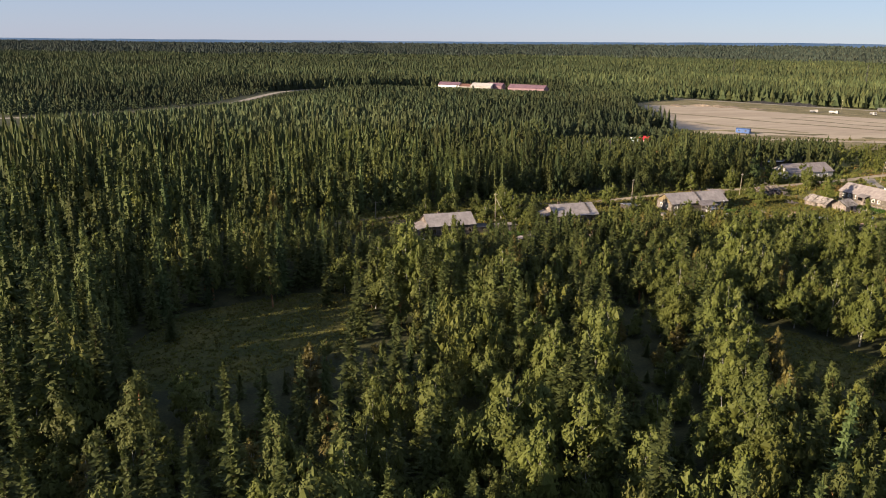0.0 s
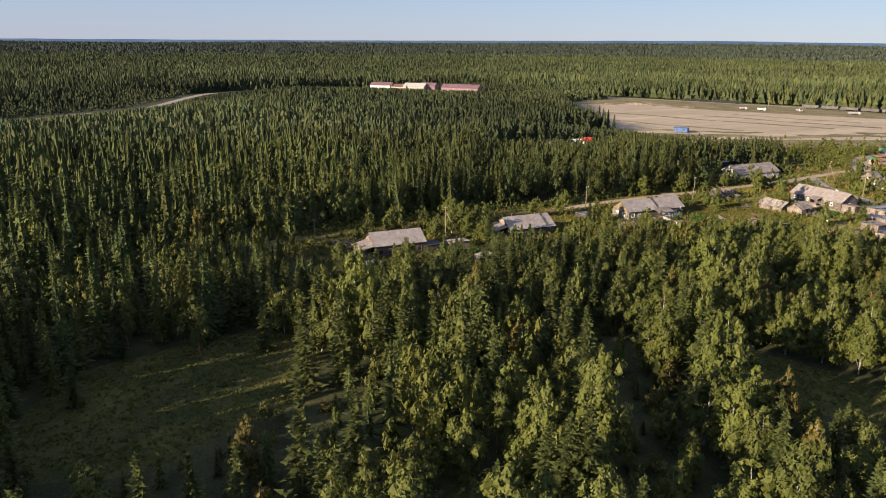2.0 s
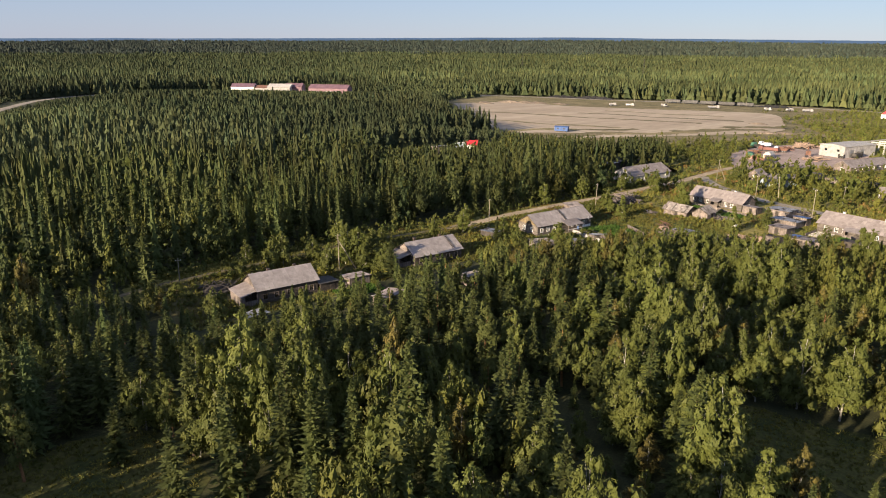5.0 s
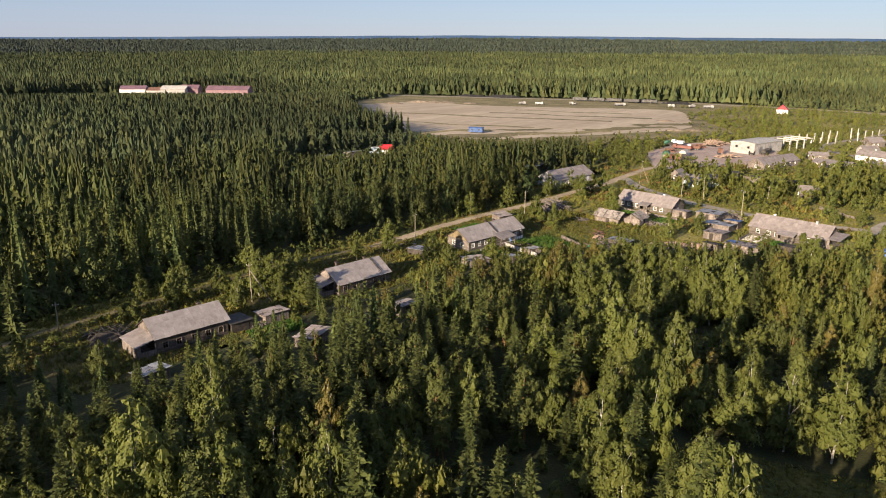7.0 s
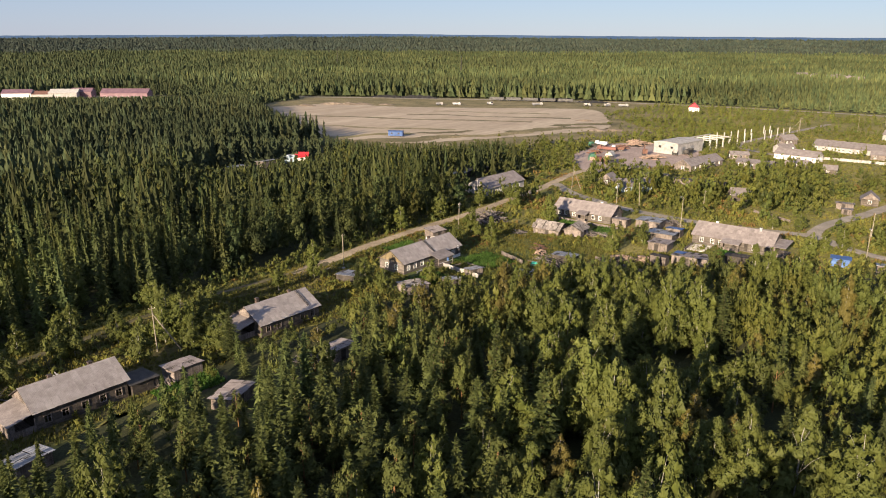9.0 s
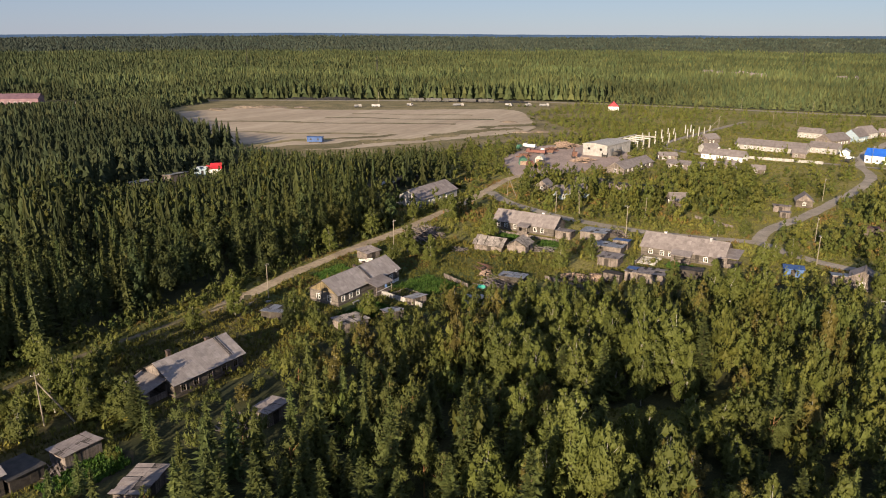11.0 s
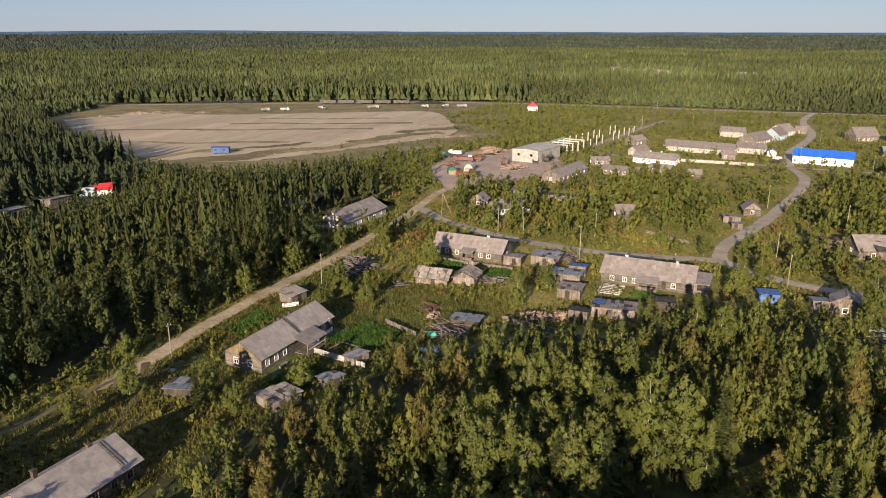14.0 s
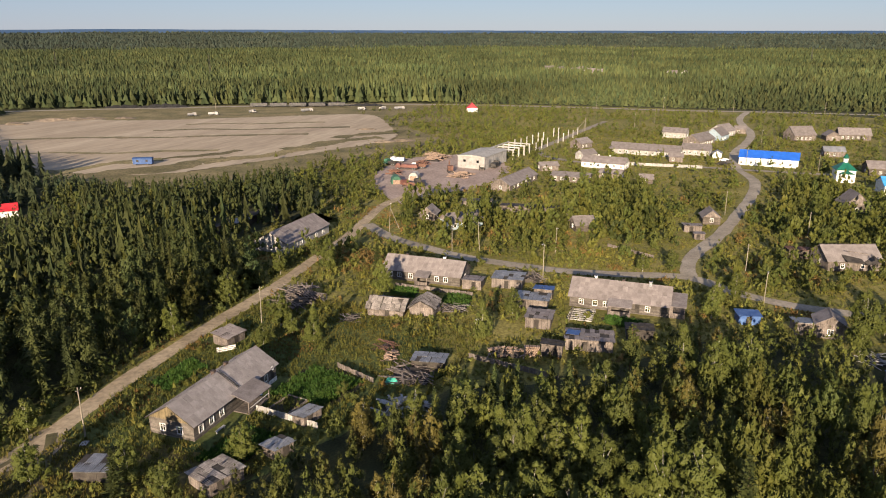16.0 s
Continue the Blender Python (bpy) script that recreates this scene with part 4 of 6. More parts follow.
shed("reddish-brown shed beside the ruin", 270.0, 92.5, 6.0, 4.6, 2.6, 2.1, -80, rb, wall=M_PLANK, roof=M_RUST)
shed("small grey shed by the lane", 287.0, 119.6, 5.0, 4.0, 2.4, 2.0, -80, rb)
shed("tiny grey shed by the lane", 279.0, 117.5, 3.0, 3.0, 2.0, 1.7, -80, rb)
house("small_house", "small steep-roofed wooden cottage by the lane", 299.5, 114.6, 6.0, 5.2, 2.3, 4.4, 10, rb, wall=M_PLANK, front=(0,), ends=(1, 1))
house("cottage", "cottage with pale blue walls and slate roof", 269.8, 186.2, 11.5, 7.0, 2.3, 4.4, -42, rb, wall=M_TEAL, front=(-4, -1, 3), ends=(2, 1))
house("small_house", "small grey wooden house with a sharp gable", 275.0, 198.5, 5.6, 5.0, 2.2, 4.2, 5, rb, front=(0,), ends=(1, 1))
shed("long low row of grey board sheds", 296.8, 189.6, 10.5, 5.0, 2.5, 2.1, -71, rb, sheets=False, roof=M_BOARD)
shed("long sagging row of dark sheds", 295.0, 169.0, 22.0, 5.5, 2.5, 2.0, -82, rb, sheets=False, roof=M_DARKWOOD)
house("small_house", "half-hidden shed house with a pale roof", 277.8, 150.5, 6.0, 5.5, 2.2, 4.2, -60, rb)
house("barn", "long grey barn with a slate roof by the yard", 336.0, 186.4, 27.0, 7.8, 2.4, 4.7, -9, rb, wall=M_BOARD, front=(-10, -6, -2, 2, 6, 10), ends=(1, 1))
for x, y, t, l in ((236.5, 252.5, 0, 6.0), (245.0, 249.0, 10, 7.0), (253.0, 250.5, 0, 6.5), (262.0, 250.0, -10, 5.0)):
    shed("dark-roofed shed in the shade of trees", x, y, l, 5.0, 2.8, 2.3, t, rb, wall=M_DARKWOOD, roof=M_DARKWOOD if l < 7 else M_GREYMETAL, sheets=False)
shed("grey cabin at the forest edge", 196.0, 327.0, 8.0, 5.0, 3.2, 2.8, 0, rb, roof=M_GREYMETAL, sheets=False)
shed("cabin with a pale metal roof", 212.5, 328.0, 8.0, 5.0, 3.6, 3.0, 0, rb, roof=M_GREYMETAL, sheets=False)
shed("white and blue site cabin", 227.0, 331.0, 5.0, 4.0, 3.8, 3.4, -40, rb, wall=M_TEAL, roof=M_WHITE, sheets=False)
house("cabin", "little cabin with a bright red metal roof", 232.0, 328.5, 5.4, 4.8, 2.4, 4.1, -40, rb, wall=M_WHITE, roof=M_RED)

solid("beehive", Mesh().box(-0.45, 0.45, -0.4, 0.4, 0, 0.6).box(-0.52, 0.52, -0.47, 0.47, 0.6, 0.68), M_WHITE, "white box hive standing in the tall grass", "beehive", pose(198.0, 158.4, 0.02, 0, 0, 15))
for k in range(6):
    bed = thing("raised_bed", "long raised bed edged with pale boards", "raised bed", pose(206.6 + 1.1 * k, 139.2 + 0.1 * (k % 2), 0.02, 0, 0, -88 + 2 * (k % 3)), "raised beds before the house")
    for a in (-0.34, 0.3):
        part("board", Mesh().box(-2.6, 2.6, a, a + 0.05, 0, 0.28), M_WHITEWASH, bed)
    for a in (-2.6, 2.55):
        part("end_board", Mesh().box(a, a + 0.05, -0.29, 0.3, 0, 0.26), M_BOARD, bed)
    part("soil", Mesh().box(-2.55, 2.55, -0.29, 0.3, 0, 0.2), M_GARDEN, bed, "dark garden soil")
frame_bed = thing("cold_frame", "dark soil bed inside a frame of pale planks", "cold frame", pose(155.6, 176.3, 0.02, 0, 0, -8))
for x0, x1, y0, y1 in ((-2.6, 2.6, -1.9, -1.8), (-2.6, 2.6, 1.8, 1.9), (-2.6, -2.5, -1.8, 1.8), (2.5, 2.6, -1.8, 1.8)):
    part("plank", Mesh().box(x0, x1, y0, y1, 0, 0.5), M_BOARD, frame_bed)
part("soil", Mesh().box(-2.5, 2.5, -1.8, 1.8, 0, 0.24), M_GARDEN, frame_bed, "dark dug soil")
heap("low heap of pale planks by the crooked shed", 204.0, 164.2, 4.6, 3.0, 0.7, 20, rb, M_PALEROOF)
heap("pinkish heap of split logs behind the garden", 177.5, 168.4, 4.0, 2.4, 1.0, 50, rb, M_LOG, (0.4, 0.8), "firewood_heap", "firewood", "log", (0.16, 0.3), 10)
heap("heap of pale poles beside the street", 229.5, 158.0, 5.5, 4.0, 1.2, 26, rb, M_PALEROOF, long=(2, 4.5))

# ---- the sawmill yard ----
hall = thing("hall", "white rendered hall with a low flat roof", "hall", pose(375.0, 211.5, 0, 0, 0, -8))
part("wall", wall_mesh(13.0, 5.2, [(-3.2, 1.2, 2.8, 3.8), (3.2, 1.2, 2.8, 3.8)], 0.3), M_WHITEWASH, hall, "", pose(-12, 0, 0, 0, 0, -90))
part("wall", wall_mesh(23.4, 5.2, [(-6, 3.4, 0.0, 3.6), (2, 3.4, 0.0, 3.6)], 0.3), M_WHITEWASH, hall, "", pose(0, -6.5, 0))
part("wall", wall_mesh(13.0, 5.2, [], 0.3), M_WHITEWASH, hall, "", pose(12, 0, 0, 0, 0, 90))
part("wall", wall_mesh(23.4, 5.2, [], 0.3), M_WHITEWASH, hall, "", pose(0, 6.5, 0, 0, 0, 180))
for u in (-6, 2):
    part("gate", Mesh().box(u - 1.65, u + 1.65, -6.42, -6.36, 0.05, 3.55), M_GREYMETAL, hall, "grey sheet-metal gate")
part("roof", Mesh().prism([(-6.8, 5.2), (6.8, 5.2), (6.8, 5.5), (0, 6.1), (-6.8, 5.5)], 0, -12.3, 12.3), M_CONCRETE, hall)
for i in range(4):
    x = 392.0 + 7 * i
    fr = thing("portal_frame", "bare white concrete portal frame of an unfinished hall", "concrete frame", pose(x, 207 - 0.9 * i, 0, 0, 0, -8), "concrete frames")
    for s in (-5.5, 5.5):
        part("post", Mesh().box(-0.3, 0.3, s - 0.3, s + 0.3, 0, 4.4), M_CONCRETE, fr)
    part("beam", Mesh().box(-0.3, 0.3, -5.9, 5.9, 4.4, 4.95), M_CONCRETE, fr)
edge_beam = solid("edge_beam", Mesh().box(-11, 11, -0.25, 0.25, 0, 0.5), M_CONCRETE, "long white concrete edge beam on the frames", "concrete beam", pose(402.5, 211.0, 4.95, 0, 0, -7))
for i in range(9):
    for s in (-1, 1):
        if (i, s) in ((3, -1), (6, 1)):
            continue
        x = 421 + 7.6 * i
        solid("concrete_post", Mesh().box(-0.22, 0.22, -0.22, 0.22, -0.2, 4.2 + 1.4 * rb.random()).box(-0.36, 0.36, -0.215, 0.215, 3.4, 3.65), M_CONCRETE, "bare white concrete column standing in grass", "concrete column", pose(x, 203 - 1.3 * i + s * 5.5, 0, 0, 0, -10), "concrete columns")


def truck(label, cx, cy, turn, cab, bed, rng, L=6.5, load=None):
    """A parked lorry: chassis, cab, bed and wheels."""
    t = thing("truck", label, "truck", pose(cx, cy, 0, 0, 0, turn))
    part("chassis", Mesh().box(-L / 2, L / 2, -0.5, 0.5, 0.6, 0.9), M_DARKMETAL, t)
    c = part("cab", Mesh().prism([(L / 2 - 2.1, 0.7), (L / 2, 0.7), (L / 2, 1.7), (L / 2 - 0.5, 2.7), (L / 2 - 2.1, 2.7)], 1, -1.15, 1.15), cab, t)
    part("windscreen", Mesh().add([(L / 2 + 0.01, -1.0, 1.75), (L / 2 + 0.01, 1.0, 1.75), (L / 2 - 0.43, 1.0, 2.6), (L / 2 - 0.43, -1.0, 2.6)], [(0, 1, 2, 3)]), M_DARKMETAL, c)
    b = Mesh().box(-L / 2, L / 2 - 2.3, -1.2, 1.2, 0.95, 1.1)
    for y in (-1.2, 1.14):
        b.box(-L / 2, L / 2 - 2.3, y, y + 0.06, 1.1, 1.9)
    part("bed", b, bed, t)
    if load:
        part("load", Mesh().box(-L / 2 + 0.1, L / 2 - 2.5, -1.1, 1.1, 1.12, 2.3), load, t)
    for x in (-L / 2 + 1.0, -L / 2 + 2.0, L / 2 - 1.1):
        for y in (-1.05, 1.05):
            w = part("wheel", Mesh().tube([(x, y - 0.14, 0.48), (x, y + 0.14, 0.48)], [0.48, 0.48], 12), M_DARKMETAL, t)
            part("rim", Mesh().tube([(x, y - 0.16, 0.48), (x, y + 0.16, 0.48)], [0.22, 0.22], 8), M_GREYMETAL, w)
    return t


def tent(label, cx, cy, L, W, H, turn, material):
    t = thing("covered_stack", label, "covered stack", pose(cx, cy, 0, 0, 0, turn))
    part("cover", Mesh().prism([(-W / 2, 0), (W / 2, 0), (W / 2 * 0.9, H * 0.6), (W * 0.2, H), (-W * 0.2, H), (-W / 2 * 0.9, H * 0.6)], 0, -L / 2, L / 2), material, t)
    part("log_ends", Mesh().box(-L / 2 - 0.3, L / 2 + 0.3, -W * 0.35, W * 0.35, 0, H * 0.55), M_LOG, t)


tent("stack under a green tarpaulin", 323.5, 231.5, 5.0, 4.0, 3.0, 30, M_GREENTARP)
tent("stack under a grey tarpaulin", 333.0, 227.5, 5.0, 4.0, 3.0, 10, M_CONCRETE)
truck("rusty red lorry parked in the yard", 317.5, 224.0, 60, M_ORANGE, M_RUST, rb)
truck("dark lorry parked in the yard", 321.0, 220.5, 40, M_DARKMETAL, M_DARKMETAL, rb)
truck("long orange-red timber lorry", 352.5, 239.0, 95, M_ORANGE, M_ORANGE, rb, 10.0, M_ORANGE)
truck("dark green lorry by the sawmill heap", 360.0, 250.0, 80, M_GREENTARP, M_DARKMETAL, rb)
truck("white and brown van-bodied lorry", 356.0, 235.0, 110, M_WHITE, M_RUST, rb)
truck("white lorry beside the scrap", 367.5, 250.0, 100, M_WHITE, M_WHITE, rb, 6.5, M_WHITE)
truck("grey-green lorry before the white hall", 364.0, 208.0, 10, M_GREENTARP, M_DARKMETAL, rb, 7.5)
truck("dark lorry before the hall gate", 369.5, 204.0, 0, M_DARKMETAL, M_DARKMETAL, rb, 7.0, M_DARKMETAL)
ex = thing("loader", "old rusty tracked log loader", "loader", pose(352.5, 219.0, 0, 0, 0, 30))
for y in (-1.2, 0.7):
    part("track", Mesh().prism([(-1.8, 0.0), (1.8, 0.0), (2.1, 0.5), (1.7, 0.9), (-1.7, 0.9), (-2.1, 0.5)], 1, y, y + 0.5), M_DARKMETAL, ex)
part("cab", Mesh().box(-1.4, 0.9, -1.1, 1.1, 0.9, 2.9), M_RUST, ex)
part("boom", Mesh().tube([(0.9, 0, 1.8), (2.6, 0, 4.6), (4.2, 0, 2.6)], [0.25, 0.2, 0.15], 6), M_RUST, ex)
heap("sprawling pile of reddish sawn timber", 381.0, 236.0, 16, 9, 1.8, 60, rb, M_LOG, (3, 6), "timber_pile", "timber pile", "beam", (0.2, 0.45))
heap("pile of pale sawn boards", 346.0, 212.0, 11, 7, 1.2, 45, rb, M_LOG, (3, 6), "timber_pile", "timber pile", "beam", (0.2, 0.45))
heap("pile of rusty scrap metal", 365.0, 238.0, 9, 6, 1.6, 36, rb, M_RUST, (2, 5), "scrap_pile", "scrap pile", "beam", (0.2, 0.6))
heap("pile of rust-brown logs", 342.0, 240.0, 8, 5, 1.4, 30, rb, M_RUST, (2, 5), "timber_pile", "timber pile", "beam", (0.2, 0.4))
heap("pinkish heap of slabs and offcuts", 390.0, 242.0, 9, 6, 1.5, 34, rb, M_LOG, (2, 5), "timber_pile", "timber pile", "beam", (0.2, 0.4))

# ---- the far part of the village ----
house("school", "long whitewashed building with a grey slate roof", 429.5, 144.8, 33.0, 10.0, 2.5, 4.9, -98, rb, wall=M_WHITEWASH, gable=M_WHITEWASH, front=tuple(-14.6 + 3.2 * k for k in range(10)), ends=(2, 2), chimneys=((-12, 0.3), (4, 0.3)))
house("white_house", "whitewashed house with a grey roof and white porch", 386.5, 158.6, 19.0, 8.0, 2.5, 4.7, -98, rb, wall=M_WHITE, gable=M_WHITEWASH, front=(-8, -5, -2, 2, 5, 8), ends=(2, 2), chimneys=((-3, 0.3, 0.8, M_WHITE), (2, 0.3, 0.8, M_WHITE)))
house("store_building", "long white building with a bright blue metal roof", 416.5, 90.5, 24.0, 11.0, 3.6, 6.0, -96, rb, wall=M_WHITE, gable=M_WHITE, roof=M_BLUE, front=(-11, -7, -3, 1, 5, 9), ends=(2, 2))
house("community_house", "white building with a light blue metal roof", 366.0, 47.5, 18.0, 10.0, 3.8, 6.2, -84, rb, wall=M_WHITE, gable=M_WHITE, roof=mat("light_blue_metal", (0.05, 0.28, 0.62), (0.07, 0.34, 0.7), 0.4, 0.45, 0.1), front=(-6, -2, 2, 6), ends=(2, 2))
ch = thing("chapel", "small white chapel with a green tent roof and dome", "chapel", pose(387.5, 65.0, 0, 0, 0, 6))
part("wall", Mesh().box(-3.4, 3.4, -3.4, 3.4, 0, 4.6), M_WHITE, ch)
part("apse", Mesh().box(-5.6, -3.4, -2.4, 2.4, 0, 3.4), M_WHITE, ch)
part("apse_roof", Mesh().add([(-5.9, -2.7, 3.4), (-3.4, -2.7, 3.4), (-3.4, 2.7, 3.4), (-5.9, 2.7, 3.4), (-3.4, 0, 4.7)], [(0, 1, 4), (2, 3, 4), (3, 0, 4), (3, 2, 1, 0), (1, 2, 4)]), M_GREENROOF, ch)
part("tent_roof", Mesh().add([(-3.9, -3.9, 4.6), (3.9, -3.9, 4.6), (3.9, 3.9, 4.6), (-3.9, 3.9, 4.6), (0, 0, 8.0)], [(0, 1, 4), (1, 2, 4), (2, 3, 4), (3, 0, 4), (3, 2, 1, 0)]), M_GREENROOF, ch)
drum = part("drum", Mesh().tube([(0, 0, 7.0), (0, 0, 8.8)], [0.9, 0.9], 10), M_WHITE, ch)
part("dome", Mesh().tube([(0, 0, 8.8), (0, 0, 9.3), (0, 0, 9.9), (0, 0, 10.7)], [0.9, 1.1, 0.7, 0.05], 10), M_GREENROOF, drum)
for y in (-1.8, 1.8):
    add_window(ch, pose(-3.42, y, 2.0, 0, 0, -90), 0.7, 1.5)
house("small_house", "house with a steep pale pyramid-like roof", 331.0, 70.5, 8.0, 8.0, 2.8, 6.6, 10, rb, wall=M_PLANK, front=(-2, 2))
for x, y, L, W, e, g, t, wl, rf, lb in (
        (372.0, 181.0, 8, 5, 2.2, 3.4, -60, M_BOARD, None, "low grey outbuilding beside birches"), (351.5, 167.0, 15, 8, 2.3, 3.4, -92, M_BOARD, None, "grey board outbuilding with slate roof"),
        (362.5, 152.5, 9, 6, 2.3, 3.6, -100, M_BOARD, None, "long grey outbuilding with slate roof"), (355.5, 138.5, 5, 4.5, 2.2, 3.6, -84, M_PLANK, None, "grey wooden house with slate roof"),
        (406.0, 170.0, 8, 6, 2.6, 4.4, -40, M_WHITEWASH, None, "pale cottage behind birches"), (412.0, 130.0, 6, 5, 2.5, 3.8, -84, M_BOARD, None, "small grey outbuilding by the school"),
        (437.0, 121.5, 13, 9, 2.8, 5.0, -100, M_WHITEWASH, None, "pale annex house beside the school"), (496.0, 134.0, 13, 8, 3.2, 5.4, -100, M_WHITEWASH, None, "cottage with pale walls and slate roof"), (471.0, 121.0, 18, 9, 3.0, 6.0, -25, M_BOARD, None, "cottage with a long pale slate roof"),
        (493.0, 112.0, 12, 9, 3.2, 6.8, -20, M_TEAL, None, "cottage with pale blue walls"), (512.0, 109.0, 13, 9, 3.2, 6.6, -30, M_WHITEWASH, None, "cottage with a pale steep roof"),
        (527.0, 99.0, 6, 5, 2.6, 4.2, -84, M_BOARD, None, "low grey outhouse with slate roof"), (440.0, 178.0, 9, 7, 2.8, 5.0, -30, M_BOARD, None, "grey cottage among trees"),
        (508.0, 69.0, 13, 10, 3.2, 7.4, -60, M_BOARD, None, "steep-roofed grey cottage among trees"), (520.0, 41.0, 16, 9, 3.0, 6.2, -84, M_BOARD, None, "grey house with a low roof"),
        (512.0, 53.0, 8, 7, 2.8, 5.2, 10, M_BOARD, None, "small grey barn among bushes"), (408.0, 45.0, 18, 9, 3.0, 5.4, -84, M_PLANK, None, "long brown-grey house beside the street"),
        (452.0, 60.0, 9, 7, 2.8, 4.6, -84, M_BOARD, M_GREYMETAL, "low outbuilding among bushes"), (430.0, 112.0, 5, 4, 2.3, 3.4, 0, M_WHITE, M_GREYMETAL, "white kiosk beside the street")):
    house("cottage", lb, x, y, L, W, e, g, t, rb, wall=wl, gable=wl, roof=rf, front=tuple(-L / 2 + 1.8 + 2.6 * k for k in range(max(1, int((L - 2) / 2.6)))), group="village cottages")
house("red_roofed_house", "white house with a red metal roof at the forest edge", 594.0, 287.0, 8.5, 8.0, 3.0, 6.8, 20, rb, wall=M_WHITE, gable=M_RED, roof=M_RED, front=(-3, 0, 3))
fence("long grey picket fence along the street", 395.0, 150.0, 396.5, 118.0, 1.3, rb, M_WHITEWASH, step=1.0)
for x, y, c, k in ((412.0, 107.5, M_DARKMETAL, 100), (418.0, 109.0, M_WHITE, 80), (408.0, 110.0, M_DARKMETAL, 60)):
    car = thing("car", "dark car parked beside the store" if c is M_DARKMETAL else "white car parked beside the store", "car", pose(x, y, 0.2, 0, 0, k))
    part("body", Mesh().prism([(-2.1, 0.3), (2.1, 0.3), (2.1, 0.8), (1.1, 0.9), (0.6, 1.45), (-1.3, 1.45), (-1.9, 0.95), (-2.1, 0.9)], 1, -0.85, 0.85), c, car)
    for u in (-1.3, 1.3):
        for s in (-0.8, 0.8):
            part("wheel", Mesh().tube([(u, s - 0.1, 0.32), (u, s + 0.1, 0.32)], [0.32, 0.32], 10), M_DARKMETAL, car)
for x, y in ((1148, 327), (1135, 340), (1120, 300), (1104, 276), (1160, 300), (1090, 262), (1175, 350), (1140, 285), (1070, 165), (1085, 150)):
    house("cottage", "distant pale cottage among the trees", x, y, 14, 11, 6, 11, rb.uniform(-90, 0), rb, wall=M_WHITEWASH, gable=M_WHITEWASH, front=(-3, 3), group="distant cottages")

# ---- the open field and the railway siding ----
M_CABIN = mat("dull_blue_paint", (0.03, 0.07, 0.19), (0.055, 0.105, 0.25), 0.8, 0.6, 0.2, vary=0.15)
cabin = thing("site_cabin", "faded blue site cabin with a white end wall", "site cabin", pose(323.5, 356.5, 0, 0, 0, -63))
part("body", Mesh().box(-4.2, 4.2, -1.4, 1.4, 0.5, 3.0), M_CABIN, cabin)
part("end_wall", Mesh().box(-4.25, -4.2, -1.42, 1.42, 0.5, 3.0), M_WHITEWASH, cabin)
part("roof", Mesh().prism([(-1.6, 3.0), (1.6, 3.0), (1.1, 3.4), (-1.1, 3.4)], 0, -4.4, 4.4), M_CABIN, cabin)
for x in (-2.1, 1.9):
    part("window", Mesh().box(x - 0.5, x + 0.5, -1.44, -1.4, 1.5, 2.4), M_DARKMETAL, cabin)
for x in (-2.8, 2.8):
    for y in (-1.1, 1.1):
        part("wheel", Mesh().tube([(x, y - 0.12, 0.42), (x, y + 0.12, 0.42)], [0.42, 0.42], 10), M_DARKMETAL, cabin)


def wagon(cx, cy, turn, material):
    w = thing("freight_wagon", "grey open freight wagon standing on the siding", "freight wagon", pose(cx, cy, 0, 0, 0, turn), "freight wagons")
    b = Mesh().box(-6.8, 6.8, -1.5, 1.5, 1.1, 3.4)
    for k in range(8):
        b.box(-6.6 + k * 1.87, -6.4 + k * 1.87, -1.6, 1.6, 1.1, 3.4)
    part("body", b, material, w)
    for x in (-4.8, -3.2, 3.2, 4.8):
        part("wheelset", Mesh().tube([(x, -0.9, 0.5), (x, 0.9, 0.5)], [0.48, 0.48], 10), M_DARKMETAL, w)


M_WAGON = mat("wagon_paint", (0.07, 0.07, 0.072), (0.13, 0.125, 0.12), 0.6, 0.8, 0.2)
TRACK = math.degrees(math.atan2(388 - 508, 600 - 548))
for k in range(5):
    wagon(571 + 6.2 * k, 462 - 14.4 * k, TRACK, M_WAGON)
for u, ln, hh in ((-0.45, 34, 2.6), (-0.2, 40, 3.4), (0.75, 44, 3.0), (1.05, 30, 2.4)):
    x, y = 548 + 52 * u + 8, 508 - 120 * u + 3
    hp = Mesh()
    n = 12
    for i in range(n + 1):
        q = math.sin(math.pi * i / n) ** 0.5 * (0.8 + 0.2 * math.sin(i * 2.3))
        for s, z in ((-1, 0), (-0.3, 1), (0.3, 1), (1, 0)):
            hp.v.append((-ln / 2 + ln * i / n, s * 5 * max(q, 0.1), z * hh * q))
    hp.f = [(4 * i + k, 4 * i + k + 1, 4 * i + k + 5, 4 * i + k + 4) for i in range(n) for k in range(3)]
    solid("coal_heap", hp, M_COAL, "long black heap of coal beside the siding", "coal heap", pose(x, y, 0, 0, 0, TRACK), "coal heaps")
for x, y, ln in ((498, 470, 6), (508, 459, 7), (531, 441, 6), (553, 407, 9), (577, 372, 6), (585, 358, 6), (591, 346, 8)):
    truck("white lorry parked beside the siding", x, y, TRACK + rb.uniform(-50, 50), M_WHITEWASH, M_GREYMETAL, rb, ln, M_WHITEWASH)
rs = random.Random(3)
